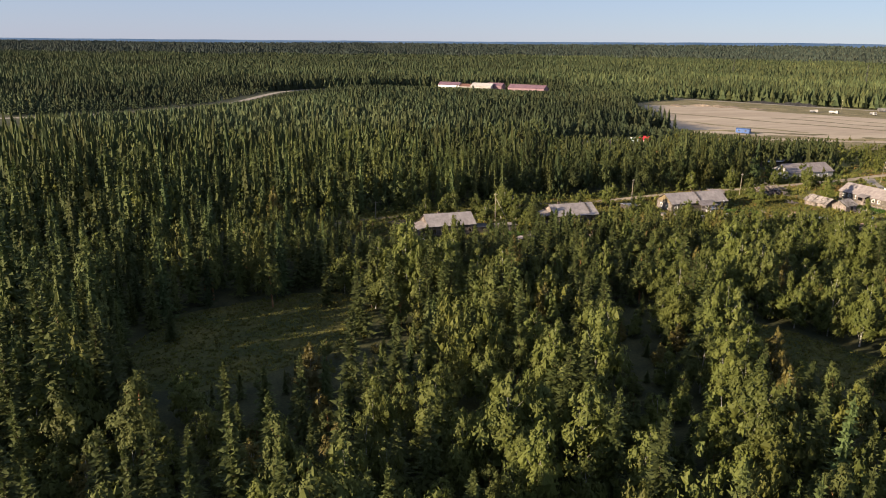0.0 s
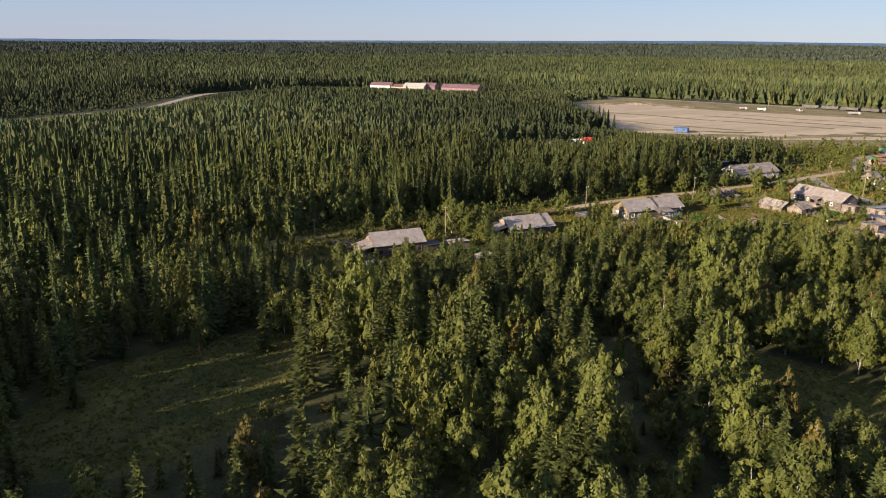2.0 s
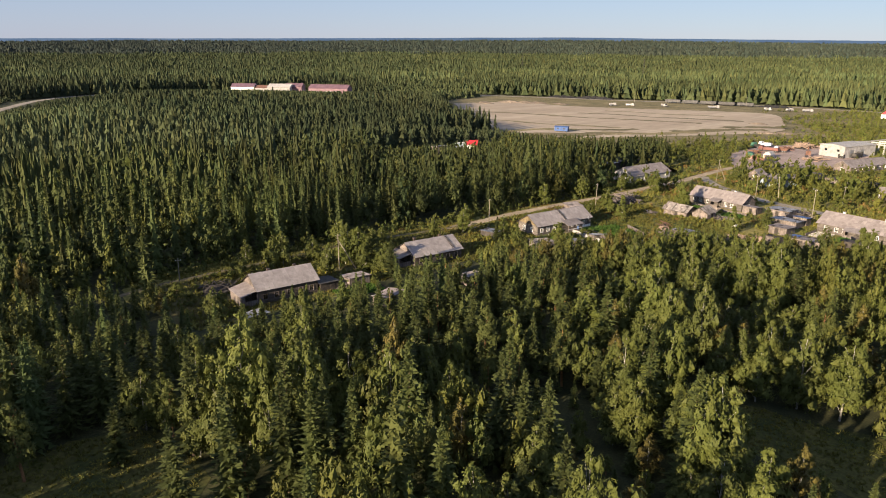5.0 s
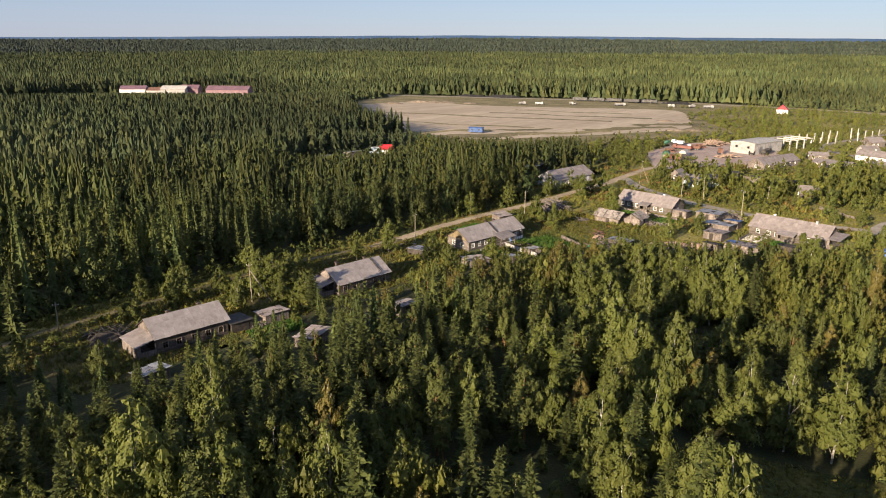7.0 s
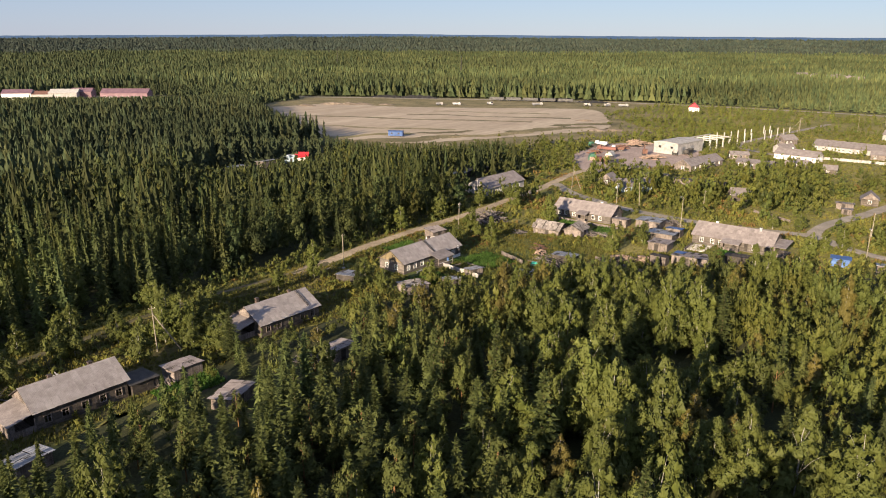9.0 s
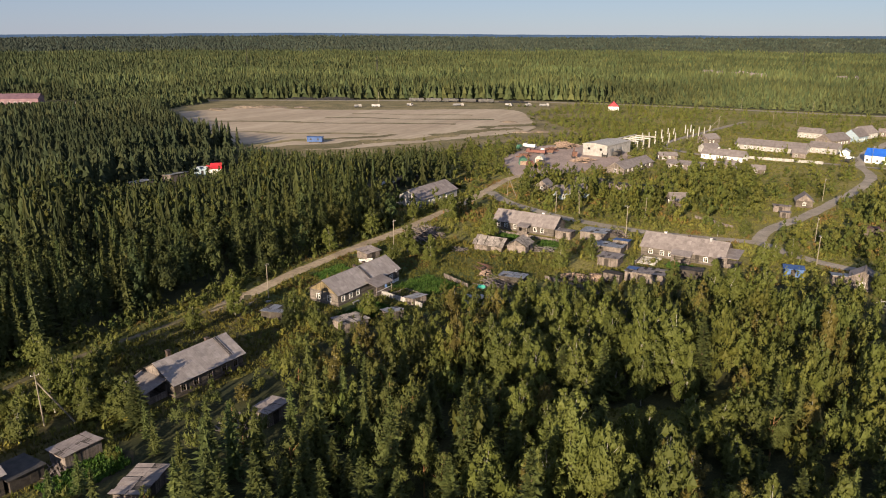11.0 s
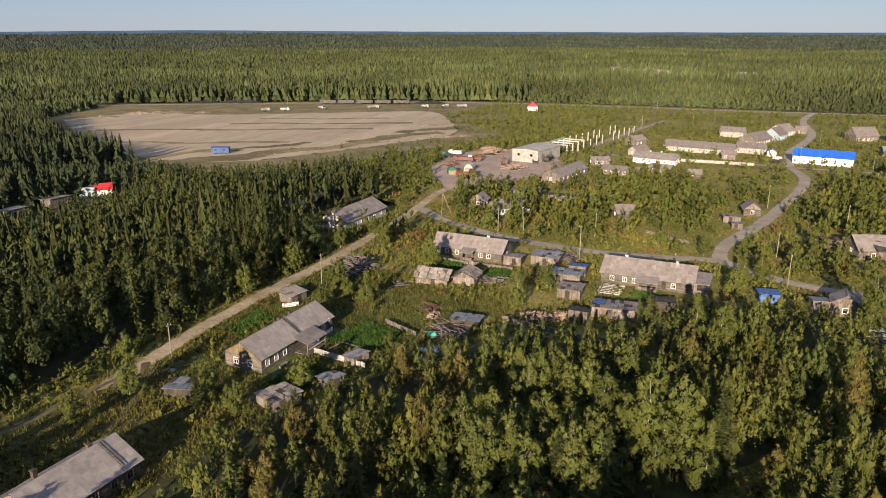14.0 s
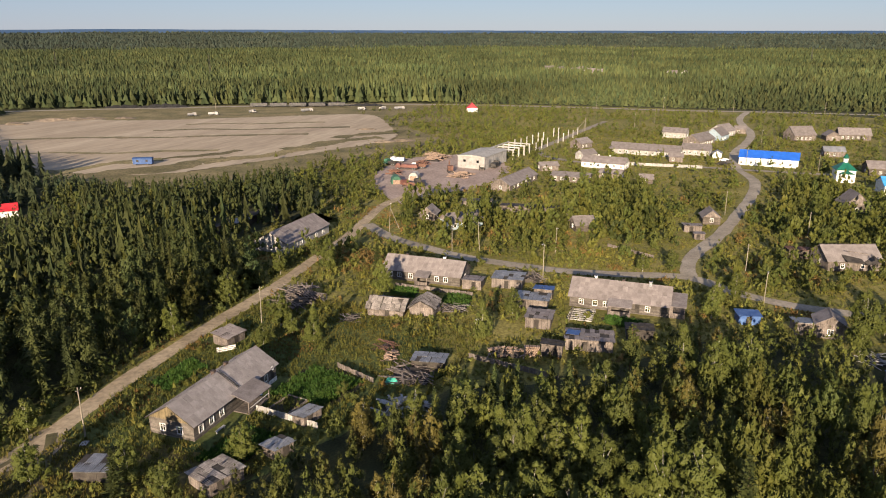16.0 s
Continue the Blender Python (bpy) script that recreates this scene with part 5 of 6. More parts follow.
for x, y, s in ((443, 543, 9), (452, 532, 8), (460, 524, 7), (418, 548, 7), (470, 505, 6), (432, 275, 6), (425, 283, 5), (470, 316, 5)):
    hp = Mesh()
    n = 10
    hp.v.append((0, 0, s * 0.22))
    for r, z in ((0.45, 0.16), (0.8, 0.05), (1.0, -0.02)):
        for k in range(n):
            q = r * s * rs.uniform(0.8, 1.2)
            hp.v.append((q * 1.4 * math.cos(k * math.tau / n), q * 0.7 * math.sin(k * math.tau / n), s * z * rs.uniform(0.6, 1.4)))
    for k in range(n):
        hp.f.append((0, 1 + k, 1 + (k + 1) % n))
        for j in (0, 1):
            a = 1 + j * n
            hp.f.append((a + k, a + n + k, a + n + (k + 1) % n, a + (k + 1) % n))
    solid("soil_mound", hp, M_MOUND, "pale heap of sandy soil on the field", "sand heap", pose(x, y, 0.03, 0, 0, TRACK), "sand heaps")

# ---- the far red-roofed works ----
for x, y, L, W, e, g, t, wl, rf, lb in (
        (286, 788, 24, 16, 6, 9, -35, M_WHITE, M_MAROON, "white works building with a maroon roof"), (302, 775, 18, 14, 5, 7.5, -40, M_WHITEWASH, M_RUST, "low works hall with a brown roof"),
        (317, 764, 24, 18, 6, 9, -42, M_WHITEWASH, M_CONCRETE, "pale works hall with a whitish roof"), (331, 760, 18, 14, 6.5, 9.5, -42, M_MAROON, M_MAROON, "maroon metal works hall beside the forest"),
        (357, 730, 42, 16, 5.5, 9, -46, M_MAROON, M_MAROON, "long maroon metal-clad works hall")):
    house("works_hall", lb, x, y, L, W, e, g, t, rb, wall=wl, gable=wl, roof=rf, front=tuple(-L / 2 + 4 + 5 * k for k in range(int((L - 4) / 5))), win=(2.0, 2.0), group="works halls")
patch("works_yard", [(180, 775), (225, 785), (270, 770), (300, 760), (335, 725), (372, 690), (400, 700), (370, 740), (320, 800), (240, 820), (190, 800)], 0.3, M_STREET, "pale gravel yard before the works", "ground", r0, 4)

# ---- poles ----
for x, y, hgt, lean, brace, lamp in (
        (138.0, 199.4, 8.0, 0, None, False), (183.0, 199.5, 8.0, 1, None, False), (83.0, 187.5, 8.5, -1, (3.8, -2.0), False), (49.0, 197.0, 6.0, 1, None, False),
        (228.4, 151.6, 9.0, 0, None, True), (250.0, 153.0, 7.5, 1, None, False), (244.0, 180.0, 7.5, 0, None, False), (256.0, 204.0, 9.0, 3, (4.0, -2.5), False),
        (229.0, 103.2, 7.5, 0, None, True), (291.0, 88.0, 7.5, 0, None, False), (252.0, 106.0, 7.0, 0, None, False), (246.5, 173.0, 8.0, -3, None, False),
        (311.0, 110.0, 8.0, 0, None, False), (410.0, 100.0, 8.0, 0, None, False), (403.0, 72.0, 8.0, 0, None, False), (440.0, 126.0, 8.0, 0, None, False), (495.0, 185.0, 9.0, 0, (5.0, 4.0), False),
        (500.0, 186.0, 9.0, 0, (-4.0, 5.0), False), (560.0, 150.0, 9.0, 0, None, False), (530.0, 160.0, 9.0, 0, None, False), (646.0, 100.0, 10.0, 0, None, False), (648.0, 150.0, 10.0, 0, None, False),
        (640.0, 40.0, 10.0, 0, None, False), (642.0, 200.0, 10.0, 0, None, False), (480.0, 90.0, 8.0, 0, None, False), (545.0, 485.0, 9.0, 0, None, False), (590.0, 400.0, 9.0, 0, None, False)):
    utility_pole(x, y, hgt, rb, lean=lean, turn=rb.uniform(-20, 20), brace=brace, lamp=lamp, label="grey wooden street lamp pole" if lamp else ("wooden utility pole with a slanting brace" if brace else "grey wooden utility pole with a short crossbar"))
for x, y in ((820, 700), (1500, 260), (1650, 560), (1450, -40), (1850, 820), (1000, 1150)):
    g0 = float(gz(x, y))
    mast = thing("lattice_mast", "thin distant steel lattice mast above the forest", "mast", pose(x, y, g0), "distant masts")
    mm = Mesh()
    for a in (0, 120, 240):
        c, s = math.cos(radians(a)), math.sin(radians(a))
        mm.tube([(1.6 * c, 1.6 * s, 0), (0.4 * c, 0.4 * s, 34)], [0.22, 0.15], 4)
    part("legs", mm, M_DARKMETAL, mast)
    br = Mesh()
    for z in range(2, 34, 4):
        r = 1.6 - 1.2 * z / 34
        for a in (0, 120, 240):
            br.tube([(r * math.cos(radians(a)), r * math.sin(radians(a)), z), (r * math.cos(radians(a + 120)), r * math.sin(radians(a + 120)), z + 3)], [0.1, 0.1], 3)
    part("bracing", br, M_DARKMETAL, mast)

# ---- trees ----
def rotz(v, a):
    c, s = np.cos(a), np.sin(a)
    return np.stack([v[..., 0] * c - v[..., 1] * s, v[..., 0] * s + v[..., 1] * c, v[..., 2]], -1)


def spruce_crown(rng, step=0.42, arms=7, bits=4, H=14.0, R=2.3, low=0.08):
    """Drooping whorls of needle sprays round a straight stem: (triangles x 3 x 3)."""
    tri = []
    z = low * H
    while z < H - 0.2:
        k = 1 - z / H
        r = R * (k ** 0.75) * rng.uniform(0.8, 1.12) + 0.12
        n = max(4, int(arms * (0.55 + 0.45 * k)))
        a0 = rng.uniform(0, 7)
        for i in range(n):
            a = a0 + i * math.tau / n + rng.uniform(-0.3, 0.3)
            rr = r * rng.uniform(0.7, 1.15)
            lift = rng.uniform(-0.55, 0.55) * step * (0.4 + k)
            for b in range(bits):
                u0, u1 = rr * b / bits * 0.9, rr * (b + 1) / bits
                droop = lambda u: z + lift - 0.32 * u + 0.05 * u * u + rng.uniform(-0.08, 0.08)
                w = (0.16 + 0.34 * (1 - b / bits)) * (0.5 + 0.5 * k) * rng.uniform(0.8, 1.3) * {1: 1.5, 2: 1.25}.get(bits, 0.95)
                s = w * rng.uniform(-0.9, 0.9)
                p = np.array([[u0, -w, droop(u0) - 0.1 - s], [u0, w, droop(u0) - 0.12 + s], [u1 + 0.15, rng.uniform(-0.12, 0.12), droop(u1) + rng.uniform(-0.15, 0.1)]])
                tri.append(rotz(p, a + rng.uniform(-0.2, 0.2)))
        z += step * rng.uniform(0.8, 1.2) * (0.6 + 0.6 * k)
    top = np.array([[-0.12, 0, H - 0.5], [0.12, 0, H - 0.5], [0, 0, H + 0.35]])
    tri += [top, rotz(top, 1.5)]
    return np.array(tri)


def leafy_crown(rng, n, size, H=11.0, R=2.1, low=0.16, lobes=16, power=0.62, full=0.8, clumps=0, core=0.0):
    """Leaf sprays gathered in clumps round the branch ends of a pointed, uneven crown; also some limb ends (x, y, z, reach)."""
    seed = rng.uniform(0, 90)
    nr = np.random.default_rng(rng.randrange(1 << 30))

    def reach(t, a):
        base = math.sin(math.pi * min(1.0, 0.1 + 0.9 * t) ** power) ** full
        lump = noise.noise(Vector((math.cos(a) * 1.3, math.sin(a) * 1.3 + seed, t * H / R * 0.9)))
        return R * max(base, 0.05) * (0.9 + 0.55 * lump)

    count = clumps or max(9, n // 36)
    mid, rad, out = [], [], []
    i = 0
    while len(mid) < count:
        i += 1
        t, a = rng.random() ** 1.1, i * 2.39996 + rng.uniform(-0.5, 0.5)
        full_r = reach(t, a)
        if rng.random() * R > full_r + 0.22 * R:
            continue
        r = full_r * rng.uniform(0.12, 0.9) ** 0.8
        c = (0.17 * full_r + 0.11 * R) * rng.uniform(0.7, 1.35) * (1.0 if count > 40 else 1.25)
        mid.append((r * math.cos(a), r * math.sin(a), H * (low + (1 - low) * t * 0.97)))
        rad.append(c)
        out.append((math.cos(a), math.sin(a), 0.35 + 0.9 * (t - 0.3)))
    mid, rad, out = np.array(mid), np.array(rad), np.array(out)
    top = mid[:, 2].argmax()
    mid[top] = (0, 0, H * 0.95)
    pick = nr.choice(count, n, p=rad ** 1.6 / (rad ** 1.6).sum())
    d = nr.normal(0, 1, (n, 3)) + 0.55 * out[pick] + np.array([0, 0, 0.25])
    d /= np.linalg.norm(d, axis=1)[:, None]
    q = mid[pick] + d * (rad[pick] * nr.uniform(0, 1, n) ** 0.33)[:, None] * np.array([1.0, 1.0, 1.55])
    away = q * np.array([1, 1, 0]) / (np.linalg.norm(q[:, :2], axis=1)[:, None] + 0.3)
    face = 0.45 * d + away + np.array([0, 0, 0.45]) + nr.normal(0, 0.3, (n, 3))
    face /= np.linalg.norm(face, axis=1)[:, None]
    u = np.stack([nr.normal(0, 0.75, n), nr.normal(0, 0.75, n), nr.uniform(0.5, 1.8, n)], 1)
    u -= face * (u * face).sum(1)[:, None]
    u /= np.linalg.norm(u, axis=1)[:, None] + 1e-9
    w = np.cross(face, u)
    k = (size * nr.uniform(0.6, 1.35, n))[:, None]
    tri = np.stack([q + u * 1.15 * k, q - u * 0.75 * k + w * 0.5 * k, q - u * 0.65 * k - w * 0.46 * k], 1)
    if core:                                   # the dense inner foliage of each clump
        corner = np.array([(1, 0, 0), (0, 1, 0), (-1, 0, 0), (0, -1, 0), (0, 0, 1.6), (0, 0, -1.4)], float)
        shell = mid[:, None] + corner * (core * rad)[:, None, None] * nr.uniform(0.7, 1.2, (count, 6, 1)) + nr.normal(0, 0.1, (count, 6, 3)) * rad[:, None, None]
        tri = np.concatenate([tri] + [shell[:, list(c)] for c in ((0, 1, 4), (1, 2, 4), (2, 3, 4), (3, 0, 4), (1, 0, 5), (2, 1, 5), (3, 2, 5), (0, 3, 5))])
    limbs = []
    for i in range(lobes):
        t, a = 0.06 + 0.8 * i / lobes, i * 2.4
        r = 0.6 * reach(t, a)
        limbs.append((r * math.cos(a), r * math.sin(a), H * (low + (1 - low) * t), r))
    return tri, limbs


def tri_mesh(name, tri, material):
    me = bpy.data.meshes.new(name)
    me.from_pydata(tri.reshape(-1, 3).tolist(), [], [(3 * i, 3 * i + 1, 3 * i + 2) for i in range(len(tri))])
    me.materials.append(material)
    return me


def stem(H, r, bend, rng, limbs=()):
    s = Mesh().tube([(0, 0, -0.3), (bend * 0.3, 0, H * 0.35), (bend * 0.6, bend * 0.3, H * 0.7), (0, 0, H * 0.9)], [r, r * 0.7, r * 0.3, 0.02], 6)
    for x, y, z, q in limbs:
        s.tube([(bend * 0.4, 0.0, max(z - 1.6 - 0.4 * q, 0.8)), (x * 0.6, y * 0.6, z - 0.4), (x, y, z + 0.3)], [r * 0.24, r * 0.12, 0.015], 4)
    return s


rt = random.Random(21)
PROTO = {}


def prototype(kind, label, crown, crown_mat, trunk, bark):
    t = thing(kind + "_tree", label, "tree", group=kind + " trees of the near wood")
    part("trunk", trunk, bark, t)
    part("crown", tri_mesh("crown", crown, crown_mat), crown_mat, t)
    PROTO.setdefault(kind, []).append([t, 0])


for i in range(5):
    prototype("spruce", "dark green spruce with drooping branches in mixed forest", spruce_crown(rt, 0.4, 8, 4, R=rt.uniform(2.2, 3.0), low=rt.uniform(0.05, 0.12)), M_SPRUCE, stem(14, 0.16, 0.1, rt), M_BARK)
for i in range(4):
    c, lb = leafy_crown(rt, 2300, 0.18, 13.0, rt.uniform(2.3, 2.9), rt.uniform(0.2, 0.32), 15, 0.68, core=0.6)
    prototype("pine", "green pine with an open rounded crown and reddish trunk", c, M_PINE, stem(13, 0.17, 0.3, rt, lb[::2]), M_PINEBARK)
for i in range(6):
    c, lb = leafy_crown(rt, 3000, 0.165, 11.0, rt.uniform(2.3, 3.1), rt.uniform(0.1, 0.2), 22, (0.6, 0.8, 0.68)[i % 3], (0.85, 0.65, 0.75)[i % 3], core=0.65)
    prototype("birch", "leafy green birch with a pale slender trunk", c, M_BIRCH, stem(11, 0.12, 0.35, rt, lb[::2]), M_BIRCHBARK)
for i in range(3):
    c, lb = leafy_crown(rt, 2800, 0.165, 11.0, rt.uniform(2.2, 2.8), rt.uniform(0.12, 0.22), 20, core=0.65)
    prototype("turning_birch", "birch with leaves turning yellow-brown in the wood", c, M_AUTUMN, stem(11, 0.12, 0.35, rt, lb[::2]), M_BIRCHBARK)
for i in range(4):
    c, lb = leafy_crown(rt, 560, 0.16, 4.0, rt.uniform(1.5, 1.9), 0.06, 9, 0.5, clumps=16, core=0.6)
    prototype("willow_bush", "round green willow bush in tall grass", c, M_BIRCH, stem(3.4, 0.06, 0.2, rt, lb[::2]), M_BARK)
PROTO_H = {"spruce": 14.0, "pine": 13.0, "birch": 11.0, "turning_birch": 11.0, "willow_bush": 4.0}
COUNT = {}


def plant(kind, x, y, high, wide=1.0):
    """Set one tree of the kind at its place; the first ones are the originals."""
    k = high / PROTO_H[kind]
    w = k ** 0.6 * wide
    m = Matrix.LocRotScale((x, y, float(gz(x, y)) - 0.05), Euler((rt.uniform(-0.03, 0.03), rt.uniform(-0.03, 0.03), rt.uniform(0, 6.28))), (w, w, k))
    slot = rt.choice(PROTO[kind])
    COUNT[kind] = COUNT.get(kind, 0) + 1
    if slot[1] == 0:
        slot[0].matrix_basis = m
    else:
        copy_thing(slot[0], m)
    slot[1] += 1


# ---- where trees may stand ----
BUILT = []          # (x, y, half length, half width, turn) kept clear
for o in list(scene.objects):
    if o.parent is None and o.get("category") in ("house", "shed", "plank heap", "collapsed shed", "timber pile", "hall", "chapel", "truck", "covered stack", "concrete column", "concrete frame", "site cabin", "freight wagon", "coal heap", "firewood", "fence", "car", "scrap pile", "loader", "utility pole"):
        pts = [c.matrix_local @ Vector(v) for c in o.children if c.type == "MESH" for v in c.bound_box] if o.type == "EMPTY" else [Vector(v) for v in o.bound_box]
        if pts:
            xs, ys = [p.x for p in pts], [p.y for p in pts]
            BUILT.append((o.matrix_basis, min(xs), max(xs), min(ys), max(ys)))


def clear_of_buildings(x, y, pad, big=0.0):
    ok = np.ones(x.shape, bool)
    for m, x0, x1, y0, y1 in BUILT:
        wide = pad + (big if x1 - x0 > 12 and m.translation.x < 260 else 0.0)
        c = m.translation
        inv = m.inverted()
        u = inv[0][0] * (x - c.x) + inv[0][1] * (y - c.y)
        v = inv[1][0] * (x - c.x) + inv[1][1] * (y - c.y)
        ok &= ~((u > x0 - wide) & (u < x1 + wide) & (v > y0 - wide - big * 0.6) & (v < y1 + wide))
    return ok


ROADS = [(MAIN_ROAD, 4.2), (STREET, 5.0), (LANE, 5.5), (CROSS_STREET, 6), (BACK_LANE, 6), (HIGHWAY, 11)]


def clear_of_roads(x, y, pad=0.0):
    ok = np.ones(x.shape, bool)
    for pts, w in ROADS:
        ok &= near_line(pts, x, y) > w + pad
    return ok


ng = np.random.default_rng(8)


def scatter(x0, x1, y0, y1, step):
    """A jittered grid of points."""
    gx, gy = np.meshgrid(np.arange(x0, x1, step), np.arange(y0, y1, step))
    x = gx.ravel() + ng.uniform(-0.5, 0.5, gx.size) * step
    y = gy.ravel() + ng.uniform(-0.5, 0.5, gx.size) * step
    return x, y


def vnoise(x, y, s, seed=0.0):
    return np.array([noise.noise(Vector((a / s, b / s, seed))) for a, b in zip(x, y)])


OPEN = [CLEARING, MEADOW, GLADE]
# the near mixed wood, seen from above
# single tall trees that stand out
STANDING = [("spruce", 42.0, 59.9, 14), ("spruce", 43.0, 72.3, 14), ("spruce", 45.2, 72.0, 15), ("spruce", 64.1, 97.5, 14), ("spruce", 56.7, 88.0, 14), ("birch", 36.8, 83.7, 10), ("pine", 43.5, 87.9, 11), ("birch", 49.1, 93.6, 11), ("birch", 33.5, 123.8, 12), ("spruce", 25.3, 113.8, 13), ("birch", 69.6, 78.5, 12), ("birch", 69.4, 74.1, 12), ("birch", 69.6, 70.3, 11), ("birch", 58.2, 62.1, 10), ("turning_birch", 71.7, 64.9, 11), ("pine", 74.2, 60.2, 12), ("pine", 76.8, 58.5, 12), ("birch", 67.0, 57.6, 9), ("birch", 36.3, 56.0, 9), ("spruce", 1.6, 87.6, 11), ("spruce", -10.3, 96.3, 10), ("birch", -3.6, 91.9, 9), ("spruce", 6.8, 88.6, 9), ("turning_birch", 13.4, 94.4, 9)]
STANDING += [("pine", 12.5, 133.8, 12), ("spruce", 22.5, 131.5, 9), ("spruce", -6.0, 122.6, 6), ("birch", -16.6, 76.4, 9), ("birch", -8.6, 74.4, 10), ("birch", 6.8, 74.6, 9), ("turning_birch", 13.6, 73.1, 9), ("spruce", 19.5, 68.6, 9), ("pine", 28.2, 69.4, 10), ("birch", -1.1, 81.1, 8), ("turning_birch", -12.9, 72.9, 9), ("turning_birch", 3.5, 73.6, 9)]
STANDING += [("spruce", 51.1, 128.6, 13), ("spruce", 64.4, 142.5, 12), ("spruce", 69.9, 147.0, 11), ("spruce", 68.0, 132.4, 13), ("spruce", 62.2, 130.9, 11), ("spruce", 66.2, 124.6, 10), ("pine", 79.1, 132.0, 12), ("spruce", 65.9, 116.3, 11), ("spruce", 92.4, 124.4, 12), ("spruce", 114.9, 141.8, 10), ("birch", 116.1, 124.5, 8), ("turning_birch", 101.8, 111.1, 9), ("turning_birch", 93.2, 112.7, 8), ("birch", 111.3, 115.8, 9), ("turning_birch", 107.2, 103.2, 9), ("birch", 103.8, 94.6, 10), ("birch", 108.5, 84.5, 12), ("spruce", 82.6, 93.4, 9), ("birch", 77.1, 98.8, 9), ("birch", 78.7, 96.5, 10), ("spruce", 72.0, 108.4, 9), ("birch", 37.6, 135.2, 10), ("spruce", 89.8, 175.0, 9), ("birch", 112.8, 131.4, 9)]
STANDING += [("pine", 187.0, 127.2, 9), ("birch", 187.5, 118.7, 11), ("birch", 184.8, 108.8, 11), ("birch", 179.5, 113.9, 11), ("birch", 206.9, 88.6, 12), ("birch", 173.0, 129.6, 9), ("turning_birch", 153.0, 161.9, 6), ("birch", 155.9, 146.9, 9), ("birch", 157.1, 155.1, 7), ("birch", 242.9, 129.9, 6), ("birch", 245.3, 123.2, 6), ("pine", 223.4, 209.5, 8), ("pine", 188.7, 222.7, 12), ("birch", 189.7, 212.1, 9), ("pine", 177.9, 242.9, 13), ("spruce", 206.7, 219.7, 10)]
def shifted(poly, dx, dy):
    return [(a + dx, b + dy) for a, b in poly]


# low growth on the camera's side of the openings, fitted to its view
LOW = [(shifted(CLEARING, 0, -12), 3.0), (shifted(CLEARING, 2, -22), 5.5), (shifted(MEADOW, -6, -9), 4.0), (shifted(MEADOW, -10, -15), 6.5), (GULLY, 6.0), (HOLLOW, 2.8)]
xs_, ys_ = scatter(-90, 330, 30, 211, 4.15)
xn_, yn_ = scatter(-90, 330, 211, 330, 3.9)
young = (xs_ > 108) & (ys_ < 172)
xs_, ys_ = xs_[~young], ys_[~young]
xy_, yy_ = scatter(108, 330, 30, 172, 3.6)
x, y = np.concatenate([xs_, xn_, xy_]), np.concatenate([ys_, yn_, yy_])
keep = (clear_of_buildings(x, y, 2.2) & clear_of_roads(x, y) & ~inside(FIELD_RIM, x, y) & ~inside(YARD, x, y) & ~inside(VILLAGE, x, y))
for p in OPEN:
    keep &= ~inside(p, x, y)
edge = VILLAGE + VILLAGE[:1]
# tree heights capped to keep houses, field and openings in the camera's sight
height_cap = np.where(y < 190, 5.0 + 0.3 * near_line(edge, x, y), 99.0)
height_cap = np.minimum(height_cap, np.where(y > 222, 1.0 + np.where((y > 375) & (x < 400), 0.8, 0.125) * near_line(FIELD + FIELD[:1], x, y), 99.0))
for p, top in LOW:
    height_cap = np.where(inside(p, x, y), np.minimum(height_cap, top + 2.0 * ng.uniform(0, 1, x.size)), height_cap)
for kd, sx, sy, sh in STANDING:
    keep &= np.hypot(x - sx, y - sy) > 2.8
# strip towards the camera kept low so that the cabins show
cabins = near_line([(196, 327), (232, 329)], x, y)
height_cap = np.minimum(height_cap, np.where((near_line([(214, 328), (110, 190)], x, y) < 30) & (y < 332), 3.8 + 0.155 * cabins, 99.0))
keep &= (height_cap > 2.6) & ((height_cap > 5.5) | inside(GULLY, x, y) | (ng.uniform(0, 1, x.size) < 0.6))
x, y, height_cap = x[keep], y[keep], height_cap[keep]
conifer = np.where(y > 208, 0.84, 0.46) + 0.55 * vnoise(x, y, 38, 2.0) + np.where((x < 10) & (y > 60), 0.3, 0) + np.where((x > 36) & (x < 76) & (y < 100), 0.15, 0) - np.where((x > 95) & (y < 170), 0.4, 0) + np.where((x < 112) & (x > 20) & (y > 128) & (y < 180), 0.4, 0)
u = ng.uniform(0, 1, x.size)
kind = np.where(u < conifer, np.where(ng.uniform(0, 1, x.size) < np.where(y > 208, np.where(x > 100, 0.62, 0.3), 0.2), "pine", "spruce"), np.where(ng.uniform(0, 1, x.size) < 0.15, "turning_birch", "birch"))
grow = 1.02 + np.where(y > 208, 0.3, 0.5) * vnoise(x, y, 17, 5.0) + np.where(y > 208, 0.13, 0.22) * ng.normal(0, 1, x.size)
high = np.where(kind == "spruce", np.where(y > 208, 14.5, 13.0), np.where(kind == "pine", 12.5, 11.0)) * np.clip(grow, 0.45, 1.35)
high *= np.where(ng.uniform(0, 1, x.size) < 0.06, 1.25, 1.0) * np.where((x < -14) & (y > 85), 1.2, 1.0)
high *= np.where((x > 108) & (y < 172), 0.55 + 0.2 * np.clip(1 + 2 * vnoise(x, y, 22, 14.0), 0, 2.2), 1.0)
high = np.minimum(high, height_cap * ng.uniform(0.75, 1.05, x.size))
rank = np.minimum(near_line([(-14, 74), (15, 62), (50, 70), (100, 105), (140, 130)], x, y), near_line([(40, 135), (80, 125)], x, y))
order = np.argsort(rank)
for kd, sx, sy, sh in STANDING:
    plant(kd, sx, sy, sh, 1.1)
